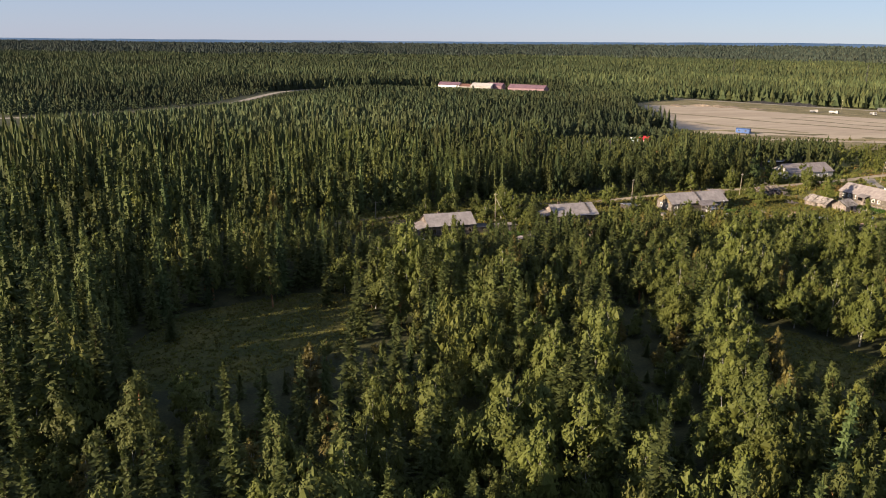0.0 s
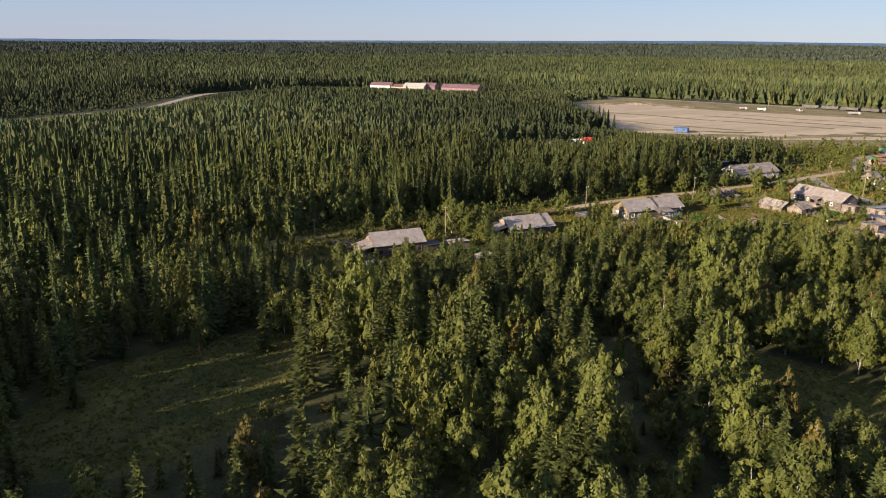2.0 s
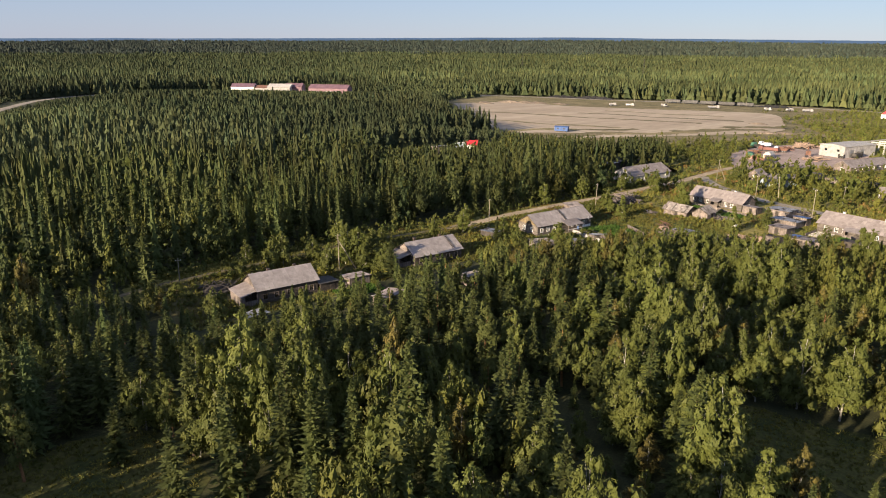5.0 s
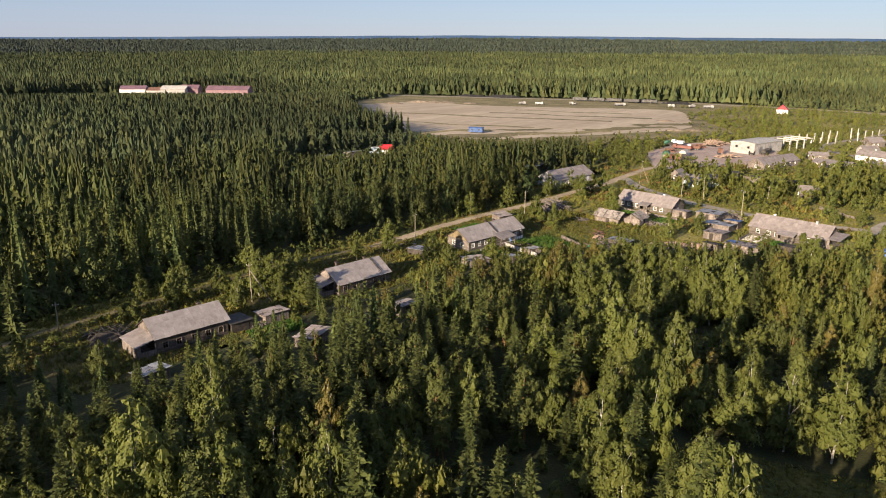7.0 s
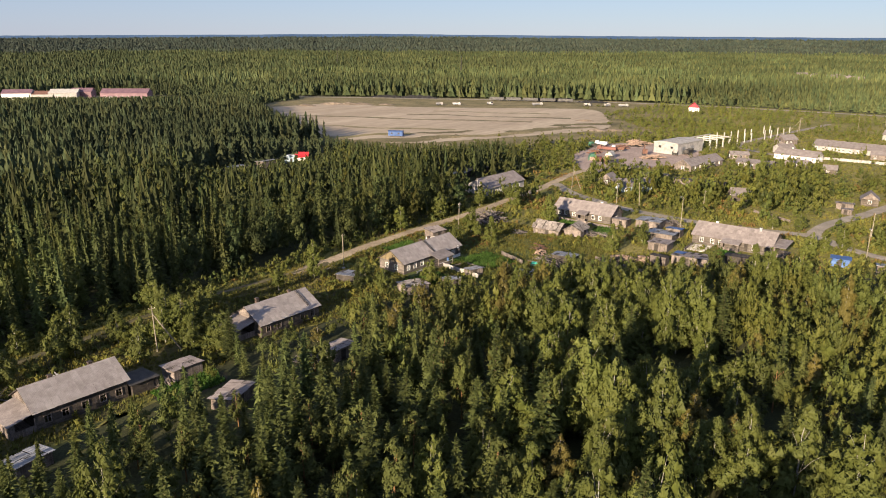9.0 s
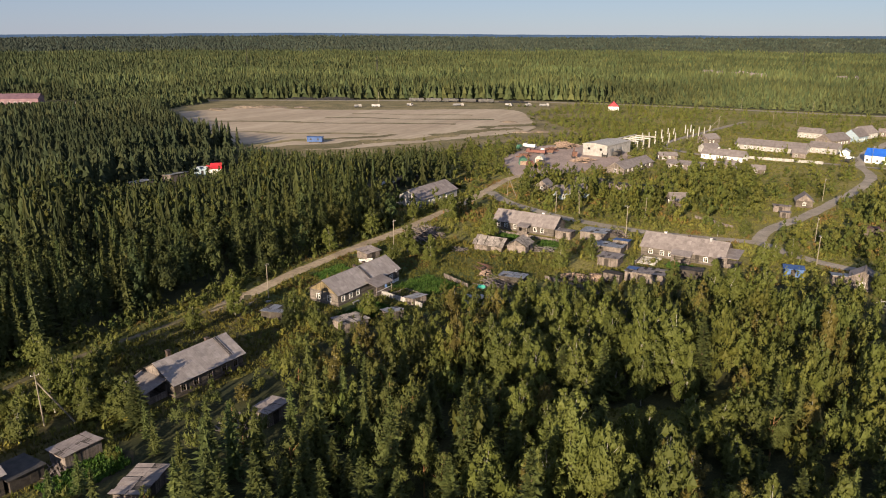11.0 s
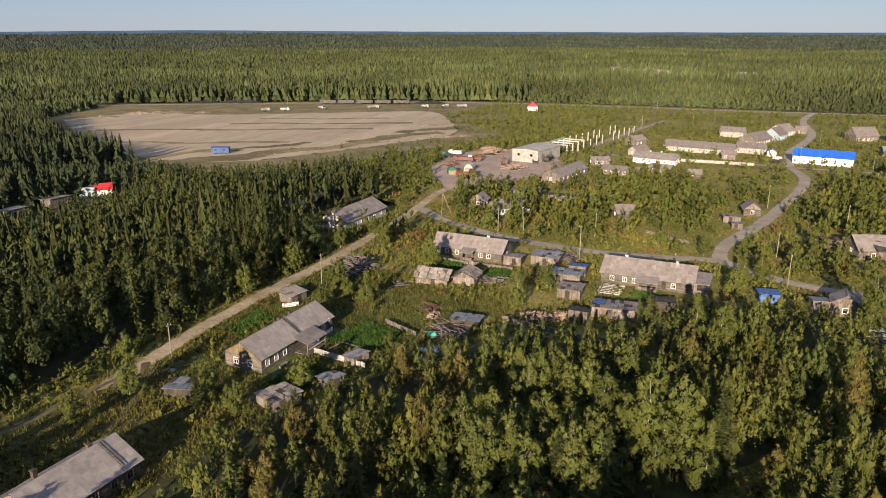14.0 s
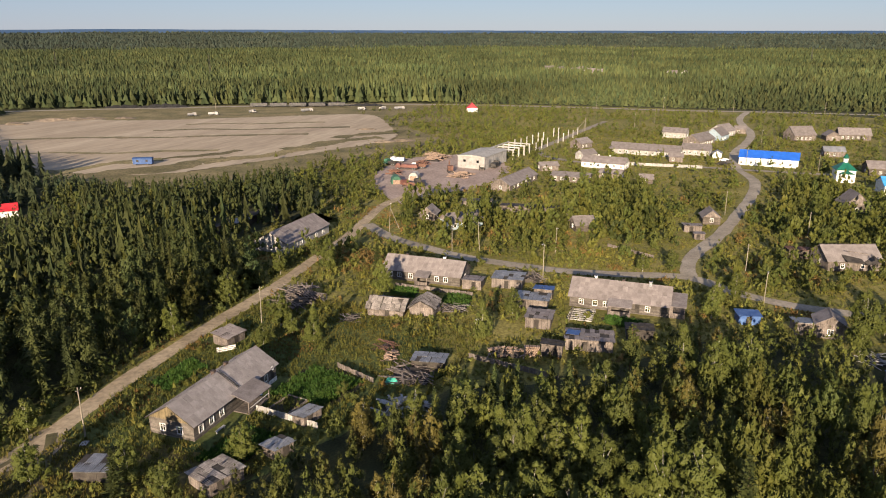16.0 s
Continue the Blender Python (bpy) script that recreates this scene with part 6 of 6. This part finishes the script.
left, rest = {"spruce": 230, "pine": 140, "birch": 250, "turning_birch": 130}, []
for i in order:
    kd = str(kind[i])
    if left[kd] > 0 and rank[i] < 95:
        left[kd] -= 1
        plant(kd, float(x[i]), float(y[i]), float(high[i]), ng.uniform(0.8, 1.15) if kd == "spruce" else ng.uniform(0.75, 1.2))
    else:
        rest.append(i)
rest = np.array(rest)


def merge(shapes, x, y, z, sx, sz, tints):
    """Many turned and stretched copies of a few small triangle shapes in one mesh."""
    V, T = [], []
    pick = ng.integers(0, len(shapes), x.size)
    ang = ng.uniform(0, math.tau, x.size)
    for k, s in enumerate(shapes):
        i = np.where(pick == k)[0]
        if not len(i):
            continue
        v = s.reshape(-1, 3)
        c, q = np.cos(ang[i])[:, None], np.sin(ang[i])[:, None]
        vx = (v[None, :, 0] * c - v[None, :, 1] * q) * sx[i][:, None] + x[i][:, None]
        vy = (v[None, :, 0] * q + v[None, :, 1] * c) * sx[i][:, None] + y[i][:, None]
        vz = v[None, :, 2] * sz[i][:, None] + z[i][:, None]
        V.append(np.stack([vx, vy, vz], -1).reshape(-1, 3))
        T.append(np.repeat(tints[i], len(v), 0))
    V, T = np.concatenate(V), np.concatenate(T)
    return V, np.arange(len(V)).reshape(-1, 3), T


def tint_for(n, warm=0.0, spread=0.18):
    b = 1 + ng.normal(0, spread, (n, 1))
    t = ng.normal(warm, 0.08, (n, 1))
    return np.clip(b * np.concatenate([1 + t, 1 + 0.25 * t, 1 - 0.5 * t], 1), 0.3, 2.2)


def tier_tree(rng, tiers, n, H=14.0, R=1.7, low=0.06):
    """A slim spruce for the middle distance: jagged skirts of branches, narrowing to a point."""
    tri = []
    for j in range(tiers):
        f = j / tiers
        z0, z1 = H * (low + (0.94 - low) * f), H * (low + (0.94 - low) * min(1.0, f + 1.75 / tiers)) + (0.06 * H if j == tiers - 1 else 0)
        r = R * (1 - f) ** 0.8 + 0.15
        p = []
        for k in range(2 * n):
            q = r * (rng.uniform(0.8, 1.3) if k % 2 == 0 else rng.uniform(0.4, 0.65))
            a = k * math.tau / (2 * n) + j * 1.3 + rng.uniform(-0.2, 0.2)
            p.append((q * math.cos(a), q * math.sin(a), z0 + (rng.uniform(-0.5, 0.3) if k % 2 == 0 else rng.uniform(0.4, 1.0))))
        for k in range(2 * n):
            tri.append([p[k], p[(k + 1) % (2 * n)], (rng.uniform(-0.1, 0.1), rng.uniform(-0.1, 0.1), z1)])
    return np.array(tri)


def full_spruce(rng, tiers, n, R, step, arms, bits, dense=0.6):
    """Skirts of dense inner boughs with looser needle sprays over them."""
    return np.concatenate([tier_tree(rng, tiers, n, R=dense * R), spruce_crown(rng, step, arms, bits, 14, R, 0.08)])


fine_spruce = [full_spruce(rt, 7, 4, rt.uniform(2.0, 2.6), 0.5, 7, 3, 0.42) for _ in range(4)]
mid_spruce = [full_spruce(rt, 6, 4, rt.uniform(1.9, 2.5), 0.9, 6, 1) for _ in range(5)]
low_spruce = [tier_tree(rt, 6, 4, R=rt.uniform(1.8, 2.4)) for _ in range(6)]
fine_pine = [leafy_crown(rt, 560, 0.24, 13.0, rt.uniform(2.1, 2.7), 0.18, 10, 0.66, 0.8, 24, 0.55)[0] for _ in range(4)]
mid_pine = [leafy_crown(rt, 170, 0.36, 13.0, rt.uniform(2.0, 2.6), 0.16, 10, 0.66, 0.8, 17, 0.65)[0] for _ in range(4)]
low_pine = [leafy_crown(rt, 50, 0.7, 13.0, rt.uniform(2.0, 2.5), 0.16, 10, 0.64, 0.8, 11, 1.0)[0] for _ in range(4)]
fine_birch = [leafy_crown(rt, 640, 0.21, 11.0, rt.uniform(2.2, 3.0), 0.12, 14, q, 0.75, 28, 0.55)[0] for q in (0.6, 0.7, 0.8, 0.65)]
mid_birch = [leafy_crown(rt, 170, 0.32, 11.0, rt.uniform(2.1, 2.7), 0.14, 14, 0.62, 0.8, 18, 0.6)[0] for _ in range(5)]
low_birch = [leafy_crown(rt, 50, 0.62, 11.0, rt.uniform(2.0, 2.5), 0.12, 9, 0.6, 0.8, 10, 1.0)[0] for _ in range(5)]


def stuff_trees(name, label, shapes, base, material, x, y, high, warm=0.0, slim=1.0, shade_gain=1.0):
    k = high / base
    V, F, T = merge(shapes, x, y, gz(x, y) - 0.05, k ** 0.6 * ng.uniform(0.85, 1.2, x.size) * slim, k, tint_for(x.size, warm) * np.broadcast_to(shade_gain, x.shape)[:, None])
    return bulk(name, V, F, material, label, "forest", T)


near_enough = np.hypot(x[rest] - 60, y[rest] - 90) < 170
closest = (rank[rest] < 58) | ((x[rest] > 60) & (x[rest] < 235) & (y[rest] > 205) & (y[rest] < 238))
level = np.where(closest, 0, np.where(near_enough, 1, 2))
sort = np.where(kind[rest] == "spruce", 0, np.where(kind[rest] == "pine", 1, 2))
for s, nm, lb, base, mt, shapes in ((0, "spruce_wood", "dense dark spruce forest", 14.0, M_SPRUCE_W, (fine_spruce, mid_spruce, low_spruce)), (1, "pine_wood", "dense green pine forest with rounded crowns", 13.0, M_SPRUCE_W, (fine_pine, mid_pine, low_pine)), (2, "birch_wood", "dense leafy birch wood", 11.0, M_BIRCH_W, (fine_birch, mid_birch, low_birch))):
    for lv in (0, 1, 2):
        i = rest[(sort == s) & (level == lv)]
        if len(i):
            # the north wood's shade beyond x 90 is painted into its tint
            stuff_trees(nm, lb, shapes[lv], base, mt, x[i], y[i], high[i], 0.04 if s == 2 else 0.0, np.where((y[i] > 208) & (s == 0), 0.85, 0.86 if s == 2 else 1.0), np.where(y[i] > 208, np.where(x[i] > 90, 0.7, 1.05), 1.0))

# more of the wood behind the start
x, y = scatter(-70, 170, -30, 30, 4.0)
stuff_trees("spruce_wood", "dense dark spruce forest", low_spruce, 14.0, M_SPRUCE_W, x, y, ng.uniform(8, 14, x.size))

# young trees and bushes through the village
round_birch = [leafy_crown(rt, 130, 0.33, 8.0, rt.uniform(2.4, 3.0), 0.04, 10, 0.55, 0.5, 15, 0.7)[0] for _ in range(6)]
for kd, sx, sy, sh in (("birch", 88, 184, 7.5), ("birch", 91, 179.5, 7), ("birch", 86, 190, 6.5), ("birch", 93.5, 188.5, 7), ("willow_bush", 70, 195, 3.5), ("willow_bush", 82, 196, 4), ("willow_bush", 90, 194.5, 3.5)):
    plant(kd, sx, sy, sh, 1.15)
plant("willow_bush", 307.0, 105.0, 1.7, 0.7)
x, y = scatter(40, 640, 20, 330, 4.2)
dens = 0.32 + 0.75 * vnoise(x, y, 30, 9.0)
dens = np.where((y < 210) & (x < 215) & (x > 135), dens * 0.9 - 0.18, dens)
dens = np.where(x < 135, dens + np.where(y > 190, 0.5, 0.3), dens)
dens = np.where((x > 97) & (x < 143) & (y > 187), 0.04, dens)
dens = np.where((x > 300) & (y > 215), dens + 0.5, dens)
dens = np.where((x > 430) & (y < 215), dens + 0.28, dens)
GROVES = [[(262, 142), (280, 128), (300, 128), (325, 132), (345, 140), (352, 160), (330, 172), (300, 160), (280, 168), (262, 162)], [(255, 100), (275, 98), (300, 100), (330, 92), (360, 88), (380, 84), (372, 66), (345, 60), (300, 60), (275, 68), (285, 80), (262, 96)], [(262, 176), (280, 174), (292, 190), (300, 208), (280, 210), (262, 200)]]
grove = np.zeros(x.shape, bool)
for g in GROVES:
    grove |= inside(g, x, y)
dens = np.where(grove, dens + 0.6, np.where((x > 245) & (x < 430) & (y < 205), dens + 0.12, dens))
keep = inside(VILLAGE, x, y) & clear_of_buildings(x, y, 1.8, 2.5) & clear_of_roads(x, y, -1.6) & ~inside(YARD, x, y) & (ng.uniform(0, 1, x.size) < dens)
x, y = x[keep], y[keep]
d = np.hypot(x - 90, y - 130)
grove = grove[keep]
hb = np.where(x > 300, ng.uniform(2.2, 6.0, x.size), ng.uniform(2.0, 8.0, x.size))
hb = np.where(x > 440, hb * 0.7, hb)
hb = np.where(grove, hb + 2.2, hb)
near = (d < 150)
bushes, young = 290, 60
far_i = []
for i in np.argsort(d):
    if near[i] and hb[i] > 4.6 and young > 0:
        young -= 1
        plant("birch" if rt.random() > 0.1 else "spruce", float(x[i]), float(y[i]), float(hb[i]) + 1.0)
    elif near[i] and hb[i] <= 4.6 and bushes > 0:
        bushes -= 1
        plant("willow_bush", float(x[i]), float(y[i]), float(hb[i]) * 0.75, rt.uniform(0.8, 1.3))
    else:
        far_i.append(i)
i = np.array(far_i)
far_i = x[i] > 360
stuff_trees("birch_scrub", "young birches and bushes between the houses", round_birch, 8.0, M_BIRCH_W, x[i][~far_i], y[i][~far_i], hb[i][~far_i], 0.06, 0.95, 1.0)
far_bush = [leafy_crown(rt, 36, 0.5, 8.0, rt.uniform(2.3, 2.8), 0.04, 6, 0.55, 0.5, 9, 0.85)[0] for _ in range(5)]
stuff_trees("birch_scrub", "low bushes and young birches round the far cottages", far_bush, 8.0, M_BIRCH_W, x[i][far_i], y[i][far_i], hb[i][far_i], 0.06, 0.95, 1.0)

# scrub round the field and out to the highway
x, y = scatter(225, 660, -100, 720, 5.4)
keep = ~inside(VILLAGE, x, y) & ~inside(FIELD, x, y) & (~inside(FIELD_RIM, x, y) | (ng.uniform(0, 1, x.size) < 0.16)) & clear_of_roads(x, y) & clear_of_buildings(x, y, 2) & ~((x < 330) & (y < 330))
keep &= (near_line([(300, 300), (440, 250), (560, 330)], x, y) < 34) & (ng.uniform(0, 1, x.size) < 0.75 + vnoise(x, y, 25, 3.0)) | ((x > 330) & (y < 60) & keep)
x, y = x[keep], y[keep]
stuff_trees("field_scrub", "low leafy scrub along the field edge", low_birch, 11.0, M_BIRCH_W, x, y, ng.uniform(2.5, 5.0, x.size), 0.05, 1.0, 1.15)

# the great forest, coarser with distance
def ring(r0_, r1_, step, shapes, base, hh, name, lift=1.0):
    x, y = scatter(40 - 1.1 * r1_, 40 + 1.1 * r1_, 60 - 1.1 * r1_, 60 + 1.1 * r1_, step)
    r = np.hypot(x - 40, y - 60)
    a = np.degrees(np.arctan2(x - 40, y - 60))
    fray = r + np.where(r > 480, 0.1 * r, 0) * (np.sin(x / 61 + 1.3 * np.sin(y / 47)) * 0.35 + ng.uniform(-0.5, 0.5, x.size))
    keep = (fray > r0_) & (fray < r1_) & (a > -18) & (a < 107)
    x, y = x[keep], y[keep]
    keep = ~((x > -90) & (x < 330) & (y > 30) & (y < 330)) & ~inside(VILLAGE, x, y) & ~inside(FIELD_RIM, x, y) & ~((x > 330) & (x < 650) & (y > -120) & (y < 330))
    keep &= near_line(HIGHWAY, x, y) > 15 if r1_ < 1160 else True
    keep &= ~inside([(160, 740), (270, 700), (380, 640), (420, 700), (380, 770), (250, 830), (170, 810)], x, y) if r1_ < 1160 else True
    # cleared on the camera's side so that the far cottages show
    hamlet = [(1072, 150), (1095, 262), (1110, 290), (1160, 340)]
    keep &= (near_line(hamlet, x, y) > 16) & (near_line(shifted(hamlet, -32, -6), x, y) > 26) if r0_ < 1160 else True
    x, y = x[keep], y[keep]
    # tree tops held under the camera's sight lines to field, road and works
    height_cap = np.where(y > 222, 1.0 + np.where((y > 375) & (x < 400), 0.8, 0.125) * near_line(FIELD + FIELD[:1], x, y), 99.0) if r1_ < 1160 else np.full(x.shape, 99.0)
    if r1_ < 1160:
        ahead = near_line([(a - 18, b - 30) for a, b in HIGHWAY[10:]], x, y)
        height_cap = np.minimum(height_cap, np.where((x < 240) & (y > 380) & (y < 780), 1.0 + 0.13 * ahead, 99.0))
        works = near_line([(272, 795), (330, 760), (372, 712)], x, y)
        height_cap = np.where((x > 480) & (y > 250), 99.0, height_cap)
        height_cap = np.minimum(height_cap, np.where((x > 600) & (y < 330), 3.5 + 0.085 * near_line(HIGHWAY, x, y), 99.0))
        height_cap = np.minimum(height_cap, np.where((works < 190) & (y < 810), 3.5 + 0.06 * works, 99.0))
        x, y, height_cap = (q[height_cap > 2.5] for q in (x, y, height_cap))
    n = vnoise(x, y, 120, 4.0) if x.size < 60000 else np.sin(x / 170) * np.sin(y / 140 + 1) * 0.4
    h = hh * (1 + 0.3 * n + ng.normal(0, 0.13, x.size))
    h = np.minimum(h, height_cap)
    t = lift * tint_for(x.size, 0.0, 0.14) * (1 + 0.5 * np.clip(n, -0.5, 0.5))[:, None]
    if r0_ > 500:                              # shade in the north-west and light in the east, painted into the tint
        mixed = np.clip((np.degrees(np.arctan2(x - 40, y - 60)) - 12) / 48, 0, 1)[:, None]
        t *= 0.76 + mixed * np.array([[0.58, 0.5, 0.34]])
    else:
        # trees past x 150 darkened: their shade is put into the tint
        t *= (1 - 0.26 * np.clip((x - 150) / 60, 0, 1))[:, None]
    k = np.clip(h, 4, 26) / base
    V, F, T = merge(shapes, x, y, gz(x, y) - 0.1, k ** 0.5 * ng.uniform(0.85, 1.25, x.size) * (step / 4.0) ** 0.7, k, t)
    # the outermost ring takes the bluer, hazier base colour
    bulk(name, V, F, M_FAR_W if r1_ < 2400 else M_PLAIN_W, "wide dark spruce forest reaching to the horizon, haze tinted in", "forest", T)


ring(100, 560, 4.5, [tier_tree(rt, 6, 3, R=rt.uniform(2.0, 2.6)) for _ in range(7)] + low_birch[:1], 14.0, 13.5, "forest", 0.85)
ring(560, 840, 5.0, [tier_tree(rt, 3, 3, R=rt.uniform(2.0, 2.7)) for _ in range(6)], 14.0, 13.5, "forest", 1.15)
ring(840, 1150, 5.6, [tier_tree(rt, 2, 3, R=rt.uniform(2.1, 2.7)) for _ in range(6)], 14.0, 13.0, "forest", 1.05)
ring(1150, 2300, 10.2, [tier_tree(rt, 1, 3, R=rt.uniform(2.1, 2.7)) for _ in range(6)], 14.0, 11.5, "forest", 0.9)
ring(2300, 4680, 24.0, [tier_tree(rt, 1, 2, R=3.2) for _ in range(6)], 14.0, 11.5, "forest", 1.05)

# ---- weeds and gardens ----
def tuft(rng, n=7, spread=0.5, tall=0.8, wide=0.16):
    tri = []
    for i in range(n):
        a, r = rng.uniform(0, 6.28), rng.uniform(0, spread)
        x, y = r * math.cos(a), r * math.sin(a)
        b = rng.uniform(0, 6.28)
        w = wide * rng.uniform(0.7, 1.4)
        tri.append([(x - w * math.cos(b), y - w * math.sin(b), 0), (x + w * math.cos(b), y + w * math.sin(b), 0), (x * 1.5 + rng.uniform(-0.2, 0.2), y * 1.5 + rng.uniform(-0.2, 0.2), tall * rng.uniform(0.5, 1.1))])
    return np.array(tri)


GARDENS = [[(153, 197.5), (163, 197), (165, 202.5), (154, 202)], [(158, 181.5), (169.5, 179.5), (167, 169), (157.5, 171)], [(138.5, 180.5), (148.5, 178.8), (147.5, 172.5), (138, 174.5)], [(74, 168), (84, 168.5), (85, 173.5), (74, 174)], [(207, 176), (213, 177), (213, 183), (207, 182)], [(206, 163), (212, 164), (212, 170), (206, 169)], [(206.5, 134.5), (211, 134.5), (210, 127), (205.5, 127)]]
tufts = [tuft(rt, 6, 0.45, 0.55, 0.14) for _ in range(6)]
x, y = scatter(36, 300, 60, 240, 1.05)
keep = inside(VILLAGE, x, y) & clear_of_buildings(x, y, 0.3) & clear_of_roads(x, y, -2.4) & ~inside(YARD, x, y) & (ng.uniform(0, 1, x.size) < 0.62 + 0.9 * vnoise(x, y, 9, 1.5))
for g in GARDENS:
    keep &= ~inside(g, x, y)
x, y = x[keep], y[keep]
k = 1 + 0.5 * vnoise(x, y, 14, 7.5) + ng.uniform(-0.3, 0.4, x.size)
tint = tint_for(x.size, 0.05, 0.1) * np.where((vnoise(x, y, 11, 3.3) > np.where(x < 140, 0.6, 0.33))[:, None], np.array([[1.3, 0.84, 1.25]]), np.array([[1.0, 1.0, 1.0]]))
# west of x 140 the weeds' tint also carries painted tree shade
tint = tint * np.where(x < 140, 0.8, np.where((x < 192) & (y > 158), 0.72, 1.0))[:, None]
V, F, T = merge(tufts, x, y, np.zeros(x.size), 1.1 * np.ones(x.size), np.clip(k, 0.3, 2.0), tint)
bulk("tall_weeds", V, F, M_WEEDS, "tall green and yellowish weeds round the houses", "weeds", T)
blades = [tuft(rt, 9, 0.55, 0.62, 0.06) for _ in range(6)]
x, y = scatter(40, 200, 156, 207, 0.8)
keep = inside(VILLAGE, x, y) & clear_of_buildings(x, y, 0.2) & (near_line(MAIN_ROAD, x, y) > np.where(x < 130, 0.7, 2.0)) & (ng.uniform(0, 1, x.size) < 0.8)
for g in GARDENS:
    keep &= ~inside(g, x, y)
x, y = x[keep], y[keep]
lush = 0.5 + 0.5 * np.clip(3 * vnoise(x, y, 12, 5.5), -1, 1)
tint = tint_for(x.size, 0.0, 0.1) * ((0.55 + 0.3 * lush)[:, None] * np.array([[1.0, 1.0, 1.0]]) + (1 - lush)[:, None] * np.array([[0.32, 0.2, 0.1]]))
V, F, T = merge(blades, x, y, np.zeros(x.size), ng.uniform(0.9, 1.4, x.size), ng.uniform(0.5, 1.5, x.size), tint)
bulk("long_grass", V, F, M_WEEDS, "long uncut grass along the track and houses", "grass", T)
hedge = [leafy_crown(rt, 70, 0.24, 2.6, rt.uniform(1.1, 1.5), 0.03, 3, 0.5, 0.5, 8, 0.7)[0] for _ in range(6)]
x, y = scatter(36, 240, 195, 225, 2.3)
off = near_line(MAIN_ROAD, x, y)
keep = (y > np.interp(x, [20, 97, 134, 240], [190, 205.5, 204, 212])) & (off > 3.6) & (off < 10) & clear_of_buildings(x, y, 1.5) & (ng.uniform(0, 1, x.size) < 0.75)
x, y = x[keep], y[keep]
V, F, T = merge(hedge, x, y, np.zeros(x.size), ng.uniform(0.8, 1.4, x.size), ng.uniform(0.5, 1.4, x.size), 0.85 * tint_for(x.size, 0.0, 0.14))
bulk("undergrowth", V, F, M_BIRCH_W, "leafy undergrowth along the forest edge", "bushes", T)
x, y = scatter(300, 520, 40, 300, 1.9)
keep = inside(VILLAGE, x, y) & clear_of_buildings(x, y, 0.5) & clear_of_roads(x, y, -2.4) & ~inside(YARD, x, y) & (ng.uniform(0, 1, x.size) < 0.6)
x, y = x[keep], y[keep]
V, F, T = merge(tufts, x, y, np.zeros(x.size), ng.uniform(1.4, 2.2, x.size), ng.uniform(0.7, 1.5, x.size), tint_for(x.size, 0.06, 0.1))
bulk("tall_weeds", V, F, M_WEEDS, "tall yellowish grass between far cottages", "weeds", T)
shrub = [leafy_crown(rt, 20, 0.34, 1.1, 0.75, 0.05, 3, 0.5)[0] for _ in range(8)]
x, y = scatter(36, 330, 60, 240, 1.75)
keep = inside(VILLAGE, x, y) & clear_of_buildings(x, y, 0.5) & clear_of_roads(x, y, -1.9) & ~inside(YARD, x, y) & (ng.uniform(0, 1, x.size) < np.where(x < 140, 0.5, 0.26) + 1.5 * vnoise(x, y, 13, 21.5))
for g in GARDENS:
    keep &= ~inside(g, x, y)
x, y = x[keep], y[keep]
# bushes west of x 140 darkened, tree shade put into their tint
tint = np.where(x < 140, 0.9, np.where((x < 192) & (y > 158), 0.75, 1.0))[:, None] * tint_for(x.size, 0.02, 0.1) * np.where((vnoise(x, y, 9, 31.3) > np.where(x < 140, 0.6, 0.3))[:, None], np.array([[1.25, 0.82, 1.2]]), np.array([[1.0, 1.0, 1.0]]))
V, F, T = merge(shrub, x, y, np.zeros(x.size), ng.uniform(0.7, 1.5, x.size), ng.uniform(0.5, 1.5, x.size), tint)
bulk("low_bushes", V, F, M_WEEDS, "low leafy bushes and nettles between the houses", "bushes", T)
x, y = ng.uniform(-20, 182, 34000), ng.uniform(60, 142, 34000)
keep = inside(CLEARING, x, y) | inside(MEADOW, x, y) | inside(GLADE, x, y)
x, y = x[keep], y[keep]
V, F, T = merge(tufts, x, y, np.zeros(x.size), 1.0 * np.ones(x.size), ng.uniform(0.25, 0.8, x.size), 0.95 * tint_for(x.size, 0.05, 0.1))
bulk("meadow_grass", V, F, M_WEEDS, "uneven meadow grass in a forest clearing", "grass", T)
leafy = [tuft(rt, 12, 0.32, 0.5, 0.22) for _ in range(5)]
for g in GARDENS:
    patch("garden_bed", g, 0.06, M_GARDEN, "dark dug garden soil", "ground", r0, 0.3)
    gx0, gx1, gy0, gy1 = min(p[0] for p in g), max(p[0] for p in g), min(p[1] for p in g), max(p[1] for p in g)
    gx, gy = np.meshgrid(np.arange(gx0, gx1, 0.42), np.arange(gy0, gy1, 0.7))
    x, y = gx.ravel() + ng.uniform(-0.1, 0.1, gx.size), gy.ravel() + ng.uniform(-0.12, 0.12, gx.size)
    q = inside(g, x, y)
    x, y = x[q], y[q]
    V, F, T = merge(leafy, x, y, np.full(x.size, 0.05), np.ones(x.size), ng.uniform(0.8, 1.4, x.size), tint_for(x.size, 0.0, 0.12))
    bulk("potato_plants", V, F, M_CROP, "rows of lush green potato plants", "potato plants", T)
